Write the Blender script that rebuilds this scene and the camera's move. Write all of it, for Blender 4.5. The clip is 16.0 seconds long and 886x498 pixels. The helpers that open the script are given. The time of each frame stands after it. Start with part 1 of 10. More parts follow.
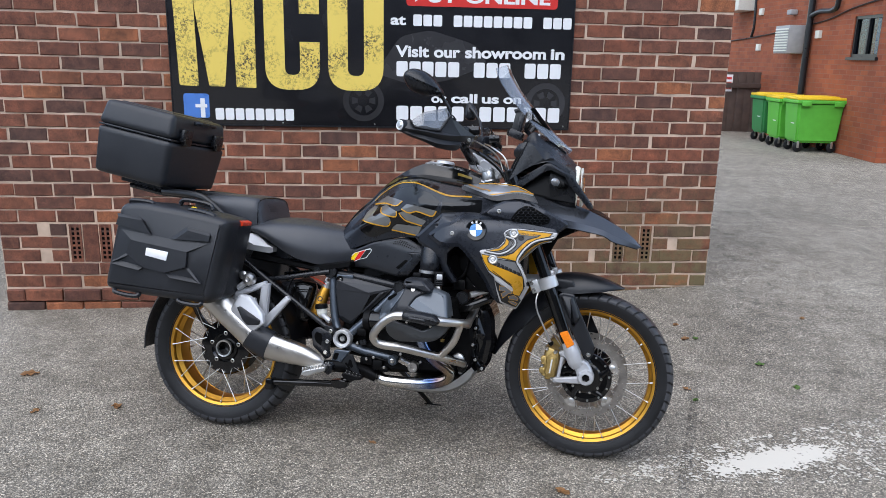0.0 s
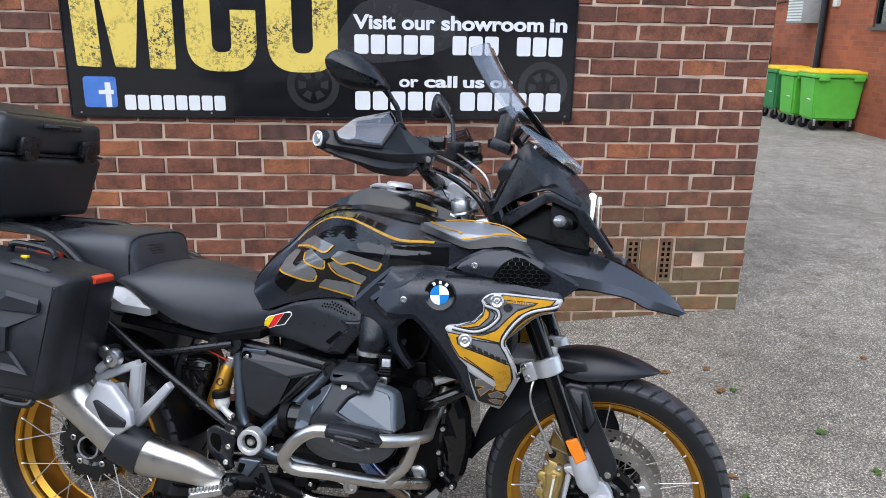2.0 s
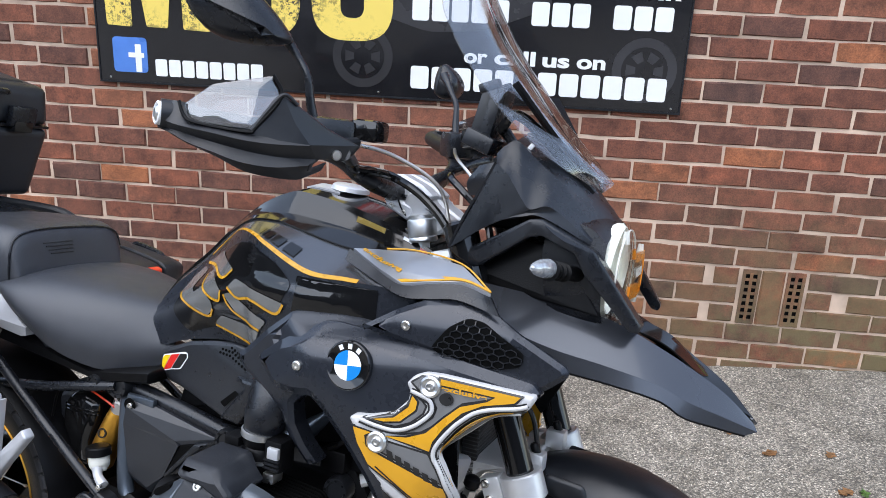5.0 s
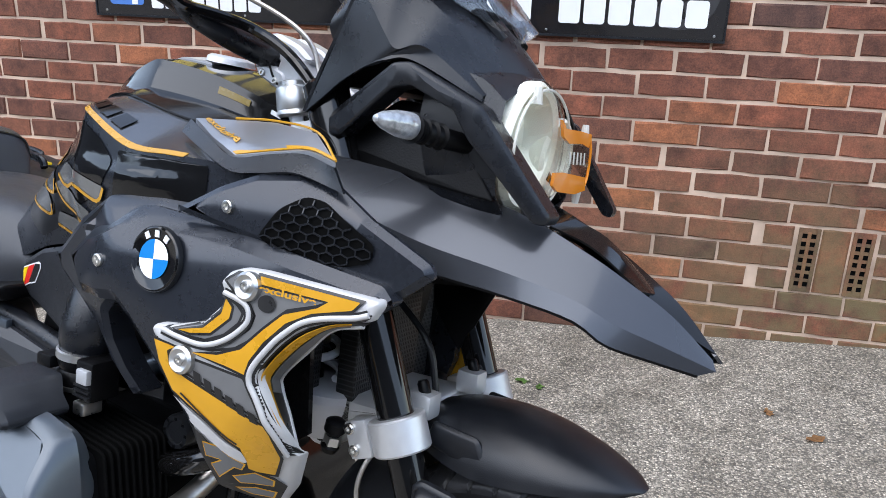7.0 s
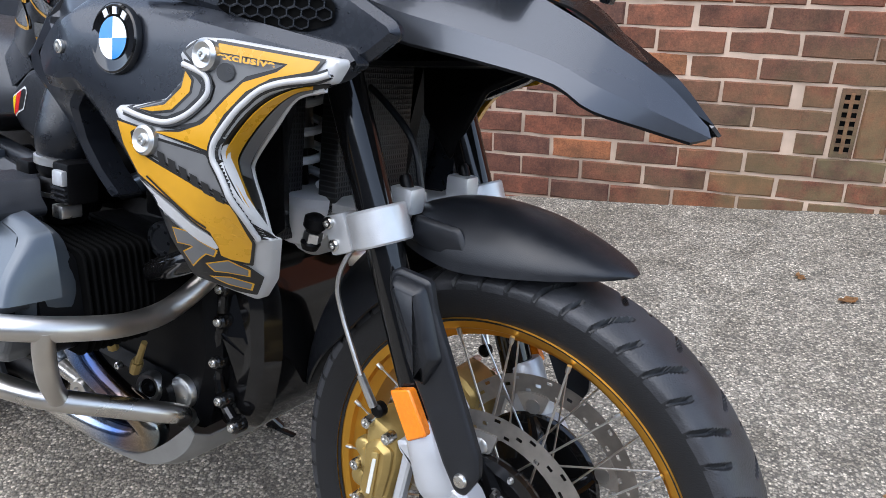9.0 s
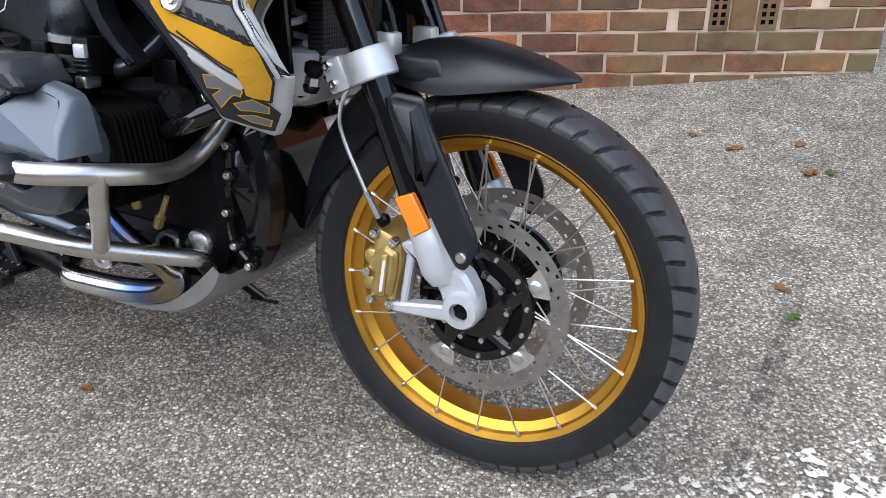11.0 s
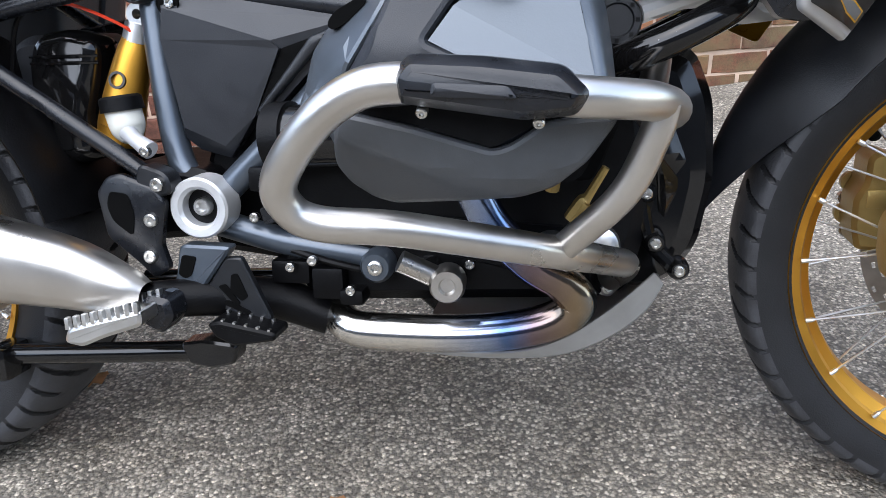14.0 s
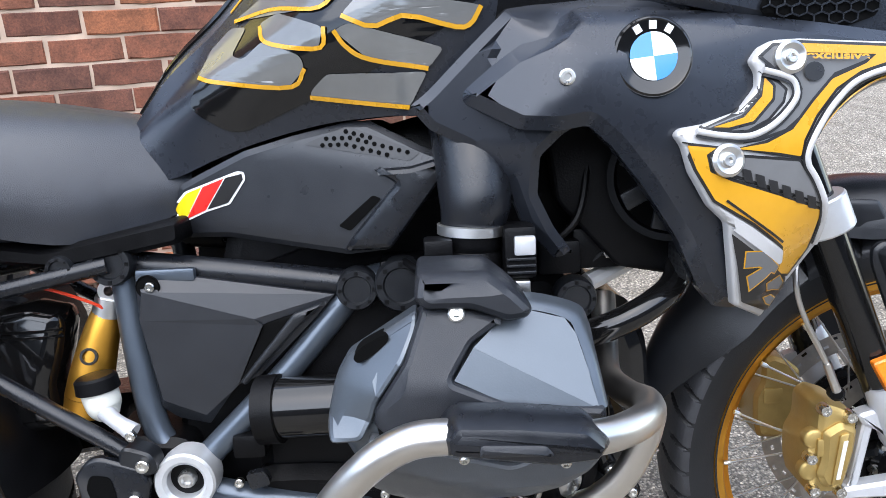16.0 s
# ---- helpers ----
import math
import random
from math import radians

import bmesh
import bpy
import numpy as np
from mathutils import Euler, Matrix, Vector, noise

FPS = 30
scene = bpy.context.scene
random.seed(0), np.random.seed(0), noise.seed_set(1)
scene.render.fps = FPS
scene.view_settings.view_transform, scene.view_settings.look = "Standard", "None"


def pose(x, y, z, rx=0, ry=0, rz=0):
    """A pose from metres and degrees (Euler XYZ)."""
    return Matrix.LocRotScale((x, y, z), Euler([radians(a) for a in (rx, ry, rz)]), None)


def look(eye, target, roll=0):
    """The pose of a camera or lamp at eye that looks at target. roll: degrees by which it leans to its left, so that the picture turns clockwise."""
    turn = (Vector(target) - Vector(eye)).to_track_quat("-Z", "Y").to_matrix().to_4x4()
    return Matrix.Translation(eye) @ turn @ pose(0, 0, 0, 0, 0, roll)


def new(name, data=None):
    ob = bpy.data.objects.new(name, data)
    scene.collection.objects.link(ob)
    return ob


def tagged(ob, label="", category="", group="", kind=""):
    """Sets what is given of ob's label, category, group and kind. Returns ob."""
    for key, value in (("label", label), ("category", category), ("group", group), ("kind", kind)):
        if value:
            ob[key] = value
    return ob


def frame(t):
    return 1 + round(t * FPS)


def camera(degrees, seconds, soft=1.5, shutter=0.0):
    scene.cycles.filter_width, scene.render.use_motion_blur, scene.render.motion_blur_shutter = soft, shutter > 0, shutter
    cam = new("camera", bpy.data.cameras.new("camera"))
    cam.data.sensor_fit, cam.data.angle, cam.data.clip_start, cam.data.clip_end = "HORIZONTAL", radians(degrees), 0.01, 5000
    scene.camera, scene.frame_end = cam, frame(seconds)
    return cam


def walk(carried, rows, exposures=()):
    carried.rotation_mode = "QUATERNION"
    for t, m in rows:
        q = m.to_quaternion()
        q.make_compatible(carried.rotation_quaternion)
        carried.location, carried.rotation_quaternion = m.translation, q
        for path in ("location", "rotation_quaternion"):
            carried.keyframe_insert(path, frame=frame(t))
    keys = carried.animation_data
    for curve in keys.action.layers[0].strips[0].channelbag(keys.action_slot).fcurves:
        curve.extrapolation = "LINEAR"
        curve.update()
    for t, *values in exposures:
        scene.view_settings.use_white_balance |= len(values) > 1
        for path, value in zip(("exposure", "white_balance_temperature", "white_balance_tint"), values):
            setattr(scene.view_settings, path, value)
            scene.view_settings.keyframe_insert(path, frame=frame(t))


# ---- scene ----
cam = camera(60.2, 16.0, soft=0.75)
PATH = [
    (0, (0.59, -0.044, 1.516), (0.747, 1.888, 1.024), 1.2),
    (0.5, (0.589, 0.219, 1.508), (0.754, 2.14, 0.977), 1.0),
    (1, (0.625, 0.424, 1.502), (0.793, 2.337, 0.945), 0.6),
    (1.5, (0.72, 0.689, 1.528), (0.889, 2.602, 0.969), 0.6),
    (2, (0.782, 0.923, 1.524), (0.95, 2.835, 0.962), 1.1),
    (2.5, (0.838, 1.186, 1.521), (0.996, 3.098, 0.958), 1.5),
    (3, (0.932, 1.38, 1.509), (1.046, 3.295, 0.944), 2.7),
    (3.2, (0.98, 1.444, 1.517), (1.036, 3.362, 0.952), 3.0),
    (5.3, (1.222, 1.593, 1.402), (0.999, 3.486, 0.796), 2.6),
    (5.5, (1.251, 1.594, 1.37), (1.018, 3.486, 0.762), 2.6),
    (6, (1.296, 1.675, 1.268), (1.025, 3.552, 0.634), 2.3),
    (6.5, (1.356, 1.796, 1.228), (1.011, 3.658, 0.586), 1.9),
    (7, (1.444, 1.903, 1.21), (1.024, 3.751, 0.571), 2.0),
    (7.5, (1.494, 1.947, 1.184), (1.022, 3.784, 0.55), 2.0),
    (8, (1.516, 1.951, 1.126), (1.018, 3.777, 0.48), 2.0),
    (8.5, (1.526, 1.946, 1.068), (1.024, 3.725, 0.305), 1.4),
    (9, (1.522, 1.915, 1.046), (1.017, 3.657, 0.204), -0.1),
    (9.2, (1.524, 1.89, 1.032), (1.023, 3.606, 0.134), -1.2),
    (9.5, (1.513, 1.831, 1.018), (1.044, 3.516, 0.047), -2.1),
    (9.7, (1.516, 1.784, 1.016), (1.078, 3.464, 0.024), -2.4),
    (11.8, (1.283, 1.622, 0.956), (1.114, 3.355, -0.028), -1.7),
    (12, (1.211, 1.675, 0.925), (1.045, 3.412, -0.051), -1.3),
    (12.5, (1.063, 1.844, 0.871), (0.857, 3.588, -0.086), -1.5),
    (13, (0.952, 1.942, 0.832), (0.74, 3.691, -0.115), -3.2),
    (13.5, (0.781, 1.953, 0.778), (0.738, 3.73, -0.139), -4.9),
    (14, (0.633, 1.951, 0.754), (0.799, 3.747, -0.111), -3.0),
    (14.5, (0.558, 1.96, 0.769), (0.814, 3.772, -0.038), -1.6),
    (15, (0.506, 1.968, 0.841), (0.839, 3.797, 0.102), -1.8),
    (15.5, (0.461, 1.972, 0.928), (0.91, 3.78, 0.2), -1.6),
    (16, (0.496, 1.995, 0.996), (1.072, 3.773, 0.284), -1.7),
]
walk(cam, [(t, look(eye, target, roll)) for t, eye, target, roll in PATH], [(0, 1.36), (3, 1.60), (5.5, 1.74), (7, 1.74), (9.5, 1.80), (12, 1.76), (14.5, 2.10), (16, 2.20)])

# ---- light: an overcast day ----
world = bpy.data.worlds.new("world")
scene.world = world
world.use_nodes = True
_nt = world.node_tree
_sky = _nt.nodes.new("ShaderNodeTexSky")
_sky.sky_type = "NISHITA"
_sky.sun_disc = False
_sky.sun_elevation, _sky.sun_rotation = radians(60), radians(-150)
_sky.air_density, _sky.dust_density, _sky.ozone_density = 1.0, 0.6, 1.2
_sat = _nt.nodes.new("ShaderNodeHueSaturation")
_sat.inputs["Saturation"].default_value = 0.72
_nt.links.new(_sky.outputs[0], _sat.inputs["Color"])
_nt.links.new(_sat.outputs[0], _nt.nodes["Background"].inputs["Color"])
_nt.nodes["Background"].inputs["Strength"].default_value = 0.15
_sun = bpy.data.lights.new("sun", "SUN")
_sun.energy, _sun.angle, _sun.color = 1.05, radians(90), (1.0, 0.985, 0.96)
_sun_ob = new("sun", _sun)
_sun_ob.matrix_world = look((-1.9, -3.0, 6.9), (0, 0, 0))
scene.view_settings.exposure = 0.0


# ---- materials ----
def mat(name, color, rough=0.5, metal=0.0, var=0.12, scale=30.0, bump=0.0, bump_scale=200.0, coat=0.0, spec=0.5, rough_var=0.08, trans=0.0, ior=1.45, alpha=1.0):
    """A surface with two scales of colour and gloss variation and a fine relief."""
    m = bpy.data.materials.new(name)
    m.use_nodes = True
    nt = m.node_tree
    b = nt.nodes["Principled BSDF"]
    b.inputs["Metallic"].default_value = metal
    b.inputs["Specular IOR Level"].default_value = spec
    b.inputs["Coat Weight"].default_value = coat
    b.inputs["Coat Roughness"].default_value = 0.06
    b.inputs["Transmission Weight"].default_value = trans
    b.inputs["IOR"].default_value = ior
    b.inputs["Alpha"].default_value = alpha
    tc = nt.nodes.new("ShaderNodeTexCoord")
    n1 = nt.nodes.new("ShaderNodeTexNoise")
    n1.inputs["Scale"].default_value, n1.inputs["Detail"].default_value = scale, 6
    n2 = nt.nodes.new("ShaderNodeTexNoise")
    n2.inputs["Scale"].default_value, n2.inputs["Detail"].default_value = scale / 7, 3
    for n in (n1, n2):
        nt.links.new(tc.outputs["Object"], n.inputs["Vector"])
    add = nt.nodes.new("ShaderNodeMath")
    add.operation = "ADD"
    nt.links.new(n1.outputs["Fac"], add.inputs[0])
    nt.links.new(n2.outputs["Fac"], add.inputs[1])
    r = nt.nodes.new("ShaderNodeMapRange")
    r.inputs["From Min"].default_value, r.inputs["From Max"].default_value = 0.7, 1.3
    r.inputs["To Min"].default_value, r.inputs["To Max"].default_value = 1 - var, 1 + var
    nt.links.new(add.outputs[0], r.inputs["Value"])
    mul = nt.nodes.new("ShaderNodeVectorMath")
    mul.operation = "SCALE"
    mul.inputs[0].default_value = color[:3]
    nt.links.new(r.outputs[0], mul.inputs["Scale"])
    nt.links.new(mul.outputs[0], b.inputs["Base Color"])
    rr = nt.nodes.new("ShaderNodeMapRange")
    rr.inputs["From Min"].default_value, rr.inputs["From Max"].default_value = 0.7, 1.3
    rr.inputs["To Min"].default_value, rr.inputs["To Max"].default_value = max(0.02, rough - rough_var), min(1, rough + rough_var)
    nt.links.new(add.outputs[0], rr.inputs["Value"])
    nt.links.new(rr.outputs[0], b.inputs["Roughness"])
    if bump:
        n3 = nt.nodes.new("ShaderNodeTexNoise")
        n3.inputs["Scale"].default_value, n3.inputs["Detail"].default_value = bump_scale, 3
        nt.links.new(tc.outputs["Object"], n3.inputs["Vector"])
        bp = nt.nodes.new("ShaderNodeBump")
        bp.inputs["Strength"].default_value, bp.inputs["Distance"].default_value = bump, 0.001
        nt.links.new(n3.outputs["Fac"], bp.inputs["Height"])
        nt.links.new(bp.outputs[0], b.inputs["Normal"])
    return m


def nodes_of(m):
    return m.node_tree, m.node_tree.nodes["Principled BSDF"]


def ramp(nt, src, stops, mode="LINEAR"):
    r = nt.nodes.new("ShaderNodeValToRGB")
    r.color_ramp.interpolation = mode
    els = r.color_ramp.elements
    while len(els) < len(stops):
        els.new(0.5)
    for e, (p, c) in zip(els, stops):
        e.position, e.color = p, (*c, 1)
    nt.links.new(src, r.inputs["Fac"])
    return r.outputs["Color"]


def mixc(nt, fac, a, b, mode="MIX"):
    n = nt.nodes.new("ShaderNodeMix")
    n.data_type, n.blend_type = "RGBA", mode
    for sock, v in ((n.inputs[0], fac), (n.inputs[6], a), (n.inputs[7], b)):
        if isinstance(v, bpy.types.NodeSocket):
            nt.links.new(v, sock)
        elif isinstance(v, (int, float)):
            sock.default_value = v
        else:
            sock.default_value = (*v, 1)
    return n.outputs[2]


def noise_of(nt, vec, scale, detail=4.0, rough=0.5):
    n = nt.nodes.new("ShaderNodeTexNoise")
    n.inputs["Scale"].default_value, n.inputs["Detail"].default_value, n.inputs["Roughness"].default_value = scale, detail, rough
    nt.links.new(vec, n.inputs["Vector"])
    return n.outputs["Fac"]


def maths(nt, op, a, b=0.0):
    n = nt.nodes.new("ShaderNodeMath")
    n.operation = op
    for sock, v in zip(n.inputs, (a, b)):
        if isinstance(v, bpy.types.NodeSocket):
            nt.links.new(v, sock)
        else:
            sock.default_value = v
    return n.outputs[0]


def bumped(nt, b, height, strength, distance):
    bp = nt.nodes.new("ShaderNodeBump")
    bp.inputs["Strength"].default_value, bp.inputs["Distance"].default_value = strength, distance
    nt.links.new(height, bp.inputs["Height"])
    nt.links.new(bp.outputs[0], b.inputs["Normal"])


def asphalt_material():
    """Coarse worn asphalt: pale and dark chippings in a grey binder, with broad stains."""
    m = bpy.data.materials.new("asphalt")
    m.use_nodes = True
    nt, b = nodes_of(m)
    pos = nt.nodes.new("ShaderNodeTexCoord").outputs["Object"]
    v = nt.nodes.new("ShaderNodeTexVoronoi")
    v.inputs["Scale"].default_value = 165
    v.inputs["Randomness"].default_value = 1.0
    nt.links.new(pos, v.inputs["Vector"])
    sep = nt.nodes.new("ShaderNodeSeparateColor")
    nt.links.new(v.outputs["Color"], sep.inputs[0])
    chips = ramp(nt, sep.outputs[0], [(0.0, (0.070, 0.067, 0.061)), (0.25, (0.14, 0.133, 0.119)), (0.5, (0.22, 0.21, 0.188)), (0.74, (0.29, 0.276, 0.246)), (0.90, (0.36, 0.344, 0.31)), (0.97, (0.52, 0.50, 0.455))])
    edge = ramp(nt, v.outputs["Distance"], [(0.42, (1, 1, 1)), (0.80, (0.0, 0.0, 0.0))])
    col = mixc(nt, edge, (0.095, 0.091, 0.083), chips)
    v2 = nt.nodes.new("ShaderNodeTexVoronoi")
    v2.inputs["Scale"].default_value = 330
    nt.links.new(pos, v2.inputs["Vector"])
    sep2 = nt.nodes.new("ShaderNodeSeparateColor")
    nt.links.new(v2.outputs["Color"], sep2.inputs[0])
    grit = ramp(nt, sep2.outputs[0], [(0.0, (0.6, 0.6, 0.6)), (0.7, (1.0, 1.0, 1.0)), (1.0, (1.5, 1.48, 1.43))])
    col = mixc(nt, 0.8, col, grit, "MULTIPLY")
    big = ramp(nt, noise_of(nt, pos, 0.9, 5, 0.6), [(0.3, (0.95, 0.885, 0.80)), (0.5, (1.27, 1.19, 1.09)), (0.72, (1.49, 1.41, 1.31))])
    col = mixc(nt, 1.0, col, big, "MULTIPLY")
    mid = ramp(nt, noise_of(nt, pos, 7, 4, 0.6), [(0.28, (0.66, 0.645, 0.61)), (0.5, (0.98, 0.97, 0.95)), (0.72, (1.2, 1.2, 1.19))])
    col = mixc(nt, 1.0, col, mid, "MULTIPLY")
    nt.links.new(col, b.inputs["Base Color"])
    b.inputs["Roughness"].default_value = 0.82
    h = maths(nt, "ADD", maths(nt, "MULTIPLY", v.outputs["Distance"], -1.0), maths(nt, "MULTIPLY", v2.outputs["Distance"], -0.4))
    bumped(nt, b, h, 0.8, 0.004)
    return m


def brick_material(name, stops, soot=0.6):
    """Fired clay that differs from brick to brick, with scorch marks, pits and streaks."""
    m = bpy.data.materials.new(name)
    m.use_nodes = True
    nt, b = nodes_of(m)
    pos = nt.nodes.new("ShaderNodeNewGeometry").outputs["Position"]
    isl = nt.nodes.new("ShaderNodeNewGeometry").outputs["Random Per Island"]
    rnd = nt.nodes.new("ShaderNodeObjectInfo").outputs["Random"]
    pick = maths(nt, "FRACT", maths(nt, "ADD", rnd, isl))
    tone = ramp(nt, pick, stops)
    blotch = ramp(nt, noise_of(nt, pos, 14, 5, 0.65), [(0.3, (soot * 0.85, soot * 0.87, soot * 0.9)), (0.5, (0.95, 0.95, 0.95)), (0.7, (1.45, 1.36, 1.28))])
    col = mixc(nt, 1.0, tone, blotch, "MULTIPLY")
    fine = ramp(nt, noise_of(nt, pos, 160, 4, 0.7), [(0.3, (0.62, 0.62, 0.62)), (0.7, (1.3, 1.3, 1.3))])
    col = mixc(nt, 1.0, col, fine, "MULTIPLY")
    xyz = nt.nodes.new("ShaderNodeSeparateXYZ")
    nt.links.new(pos, xyz.inputs[0])
    low = nt.nodes.new("ShaderNodeMapRange")
    low.inputs["From Min"].default_value, low.inputs["From Max"].default_value = 0.85, 0.12
    nt.links.new(xyz.outputs["Z"], low.inputs["Value"])
    east = nt.nodes.new("ShaderNodeMapRange")
    east.inputs["From Min"].default_value, east.inputs["From Max"].default_value = 1.1, 2.2
    nt.links.new(xyz.outputs["X"], east.inputs["Value"])
    moss = maths(nt, "MULTIPLY", maths(nt, "MULTIPLY", low.outputs[0], east.outputs[0]), ramp_value(nt, noise_of(nt, pos, 6, 5, 0.65), 0.34, 0.54))
    col = mixc(nt, maths(nt, "MULTIPLY", moss, 0.88), col, (0.150, 0.122, 0.058))
    nt.links.new(col, b.inputs["Base Color"])
    b.inputs["Roughness"].default_value = 0.9
    bumped(nt, b, maths(nt, "ADD", noise_of(nt, pos, 220, 3), noise_of(nt, pos, 45, 4)), 0.6, 0.0025)
    return m


def ramp_value(nt, src, lo, hi):
    r = nt.nodes.new("ShaderNodeMapRange")
    r.inputs["From Min"].default_value, r.inputs["From Max"].default_value = lo, hi
    nt.links.new(src, r.inputs["Value"])
    return r.outputs[0]


def far_brick_material():
    """The orange brickwork across the yard, too far off to tell its bricks apart."""
    m = bpy.data.materials.new("orange_brickwork")
    m.use_nodes = True
    nt, b = nodes_of(m)
    tc = nt.nodes.new("ShaderNodeTexCoord").outputs["Object"]
    xyz = nt.nodes.new("ShaderNodeSeparateXYZ")
    nt.links.new(tc, xyz.inputs[0])
    com = nt.nodes.new("ShaderNodeCombineXYZ")
    nt.links.new(maths(nt, "ADD", xyz.outputs["Y"], xyz.outputs["X"]), com.inputs["X"])
    nt.links.new(xyz.outputs["Z"], com.inputs["Y"])
    br = nt.nodes.new("ShaderNodeTexBrick")
    br.inputs["Scale"].default_value = 1.0
    br.inputs["Brick Width"].default_value, br.inputs["Row Height"].default_value, br.inputs["Mortar Size"].default_value = 0.238, 0.083, 0.006
    br.inputs["Color1"].default_value, br.inputs["Color2"].default_value = (0.33, 0.088, 0.032, 1), (0.235, 0.057, 0.024, 1)
    br.inputs["Mortar"].default_value = (0.24, 0.10, 0.06, 1)
    nt.links.new(com.outputs[0], br.inputs["Vector"])
    big = ramp(nt, noise_of(nt, tc, 1.3, 5, 0.6), [(0.3, (0.7, 0.68, 0.66)), (0.7, (1.15, 1.12, 1.1))])
    nt.links.new(mixc(nt, 1.0, br.outputs["Color"], big, "MULTIPLY"), b.inputs["Base Color"])
    b.inputs["Roughness"].default_value = 0.85
    bumped(nt, b, maths(nt, "SUBTRACT", 1.0, br.outputs["Fac"]), 0.5, 0.006)
    return m


def streak_metal(name, color, rough=0.32, axis=0):
    """Brushed metal: fine streaks along one axis."""
    m = mat(name, color, rough, 1.0, 0.08, 25)
    nt, b = nodes_of(m)
    tc = nt.nodes.new("ShaderNodeTexCoord").outputs["Object"]
    mp = nt.nodes.new("ShaderNodeMapping")
    sc = [900, 900, 900]
    sc[axis] = 20
    mp.inputs["Scale"].default_value = sc
    nt.links.new(tc, mp.inputs["Vector"])
    n = nt.nodes.new("ShaderNodeTexNoise")
    n.inputs["Scale"].default_value = 1.0
    nt.links.new(mp.outputs[0], n.inputs["Vector"])
    bumped(nt, b, n.outputs["Fac"], 0.25, 0.0003)
    return m


def mesh_material():
    """A fine woven cooler mesh: pale wire ridges over dark gaps."""
    m = bpy.data.materials.new("fine_cooler_mesh")
    m.use_nodes = True
    nt, b = nodes_of(m)
    sep = nt.nodes.new("ShaderNodeSeparateXYZ")
    nt.links.new(nt.nodes.new("ShaderNodeTexCoord").outputs["Object"], sep.inputs[0])
    a = maths(nt, "SINE", maths(nt, "MULTIPLY", sep.outputs["Y"], 1300.0))
    c = maths(nt, "SINE", maths(nt, "MULTIPLY", sep.outputs["Z"], 900.0))
    w = maths(nt, "MAXIMUM", a, c)
    nt.links.new(ramp(nt, w, [(0.55, (0.002, 0.002, 0.002)), (0.95, (0.030, 0.031, 0.034))]), b.inputs["Base Color"])
    b.inputs["Roughness"].default_value = 0.5
    bumped(nt, b, w, 0.5, 0.001)
    return m


def heat_material():
    """A stainless header pipe with straw, purple and blue heat tints along its run."""
    m = bpy.data.materials.new("heat_tinted_steel")
    m.use_nodes = True
    nt, b = nodes_of(m)
    tc = nt.nodes.new("ShaderNodeTexCoord").outputs["Object"]
    xyz = nt.nodes.new("ShaderNodeSeparateXYZ")
    nt.links.new(tc, xyz.inputs[0])
    w = maths(nt, "ADD", xyz.outputs["X"], maths(nt, "MULTIPLY", noise_of(nt, tc, 18, 3), 0.06))
    f = ramp_value(nt, w, 0.62, 1.06)
    nt.links.new(ramp(nt, f, [(0.0, (0.72, 0.70, 0.66)), (0.45, (0.70, 0.68, 0.64)), (0.58, (0.36, 0.42, 0.56)), (0.66, (0.10, 0.17, 0.36)), (0.73, (0.20, 0.15, 0.17)), (0.84, (0.30, 0.23, 0.15)), (0.93, (0.14, 0.26, 0.36)), (1.0, (0.22, 0.30, 0.34))]), b.inputs["Base Color"])
    b.inputs["Metallic"].default_value, b.inputs["Roughness"].default_value = 1.0, 0.16
    return m


def worn_print_material(name, color, wear):
    """Printed colour with the speckled, scratched-away look of distressed poster lettering."""
    m = bpy.data.materials.new(name)
    m.use_nodes = True
    nt, b = nodes_of(m)
    pos = nt.nodes.new("ShaderNodeTexCoord").outputs["Object"]
    spots = ramp(nt, noise_of(nt, pos, 70, 6, 0.75), [(wear, (1, 1, 1)), (wear + 0.025, (0, 0, 0))])
    area = ramp_value(nt, noise_of(nt, pos, 5, 3), 0.40, 0.62)
    nt.links.new(mixc(nt, maths(nt, "MULTIPLY", spots, area), color, (0.04, 0.035, 0.03)), b.inputs["Base Color"])
    b.inputs["Roughness"].default_value = 0.35
    return m


M = {}
M["asphalt"] = asphalt_material()
M["brick"] = brick_material("brown_brick", [(0.0, (0.115, 0.048, 0.033)), (0.16, (0.175, 0.062, 0.036)), (0.32, (0.088, 0.046, 0.036)), (0.48, (0.205, 0.070, 0.039)), (0.62, (0.140, 0.055, 0.035)), (0.78, (0.215, 0.080, 0.045)), (0.90, (0.155, 0.060, 0.038)), (0.96, (0.330, 0.118, 0.050)), (1.0, (0.240, 0.088, 0.043))])
M["mortar"] = mat("buff_mortar", (0.50, 0.375, 0.285), 0.95, 0, 0.35, 9, 0.6, 180)
M["sign_black"] = mat("sign_black", (0.012, 0.012, 0.014), 0.22, 0, 0.3, 6, 0, 1, 0.3)
M["sign_ghost"] = mat("sign_ghost_grey", (0.035, 0.034, 0.036), 0.25, 0, 0.3, 6)
M["sign_yellow"] = worn_print_material("sign_yellow", (0.80, 0.60, 0.13), 0.46)
M["white_print"] = mat("white_print", (0.78, 0.78, 0.78), 0.35, 0, 0.04, 10)
M["red_print"] = mat("red_print", (0.60, 0.035, 0.03), 0.35, 0, 0.06, 10)
M["blue_print"] = mat("blue_print", (0.08, 0.20, 0.55), 0.3, 0, 0.15, 12)
M["orange_brick"] = far_brick_material()
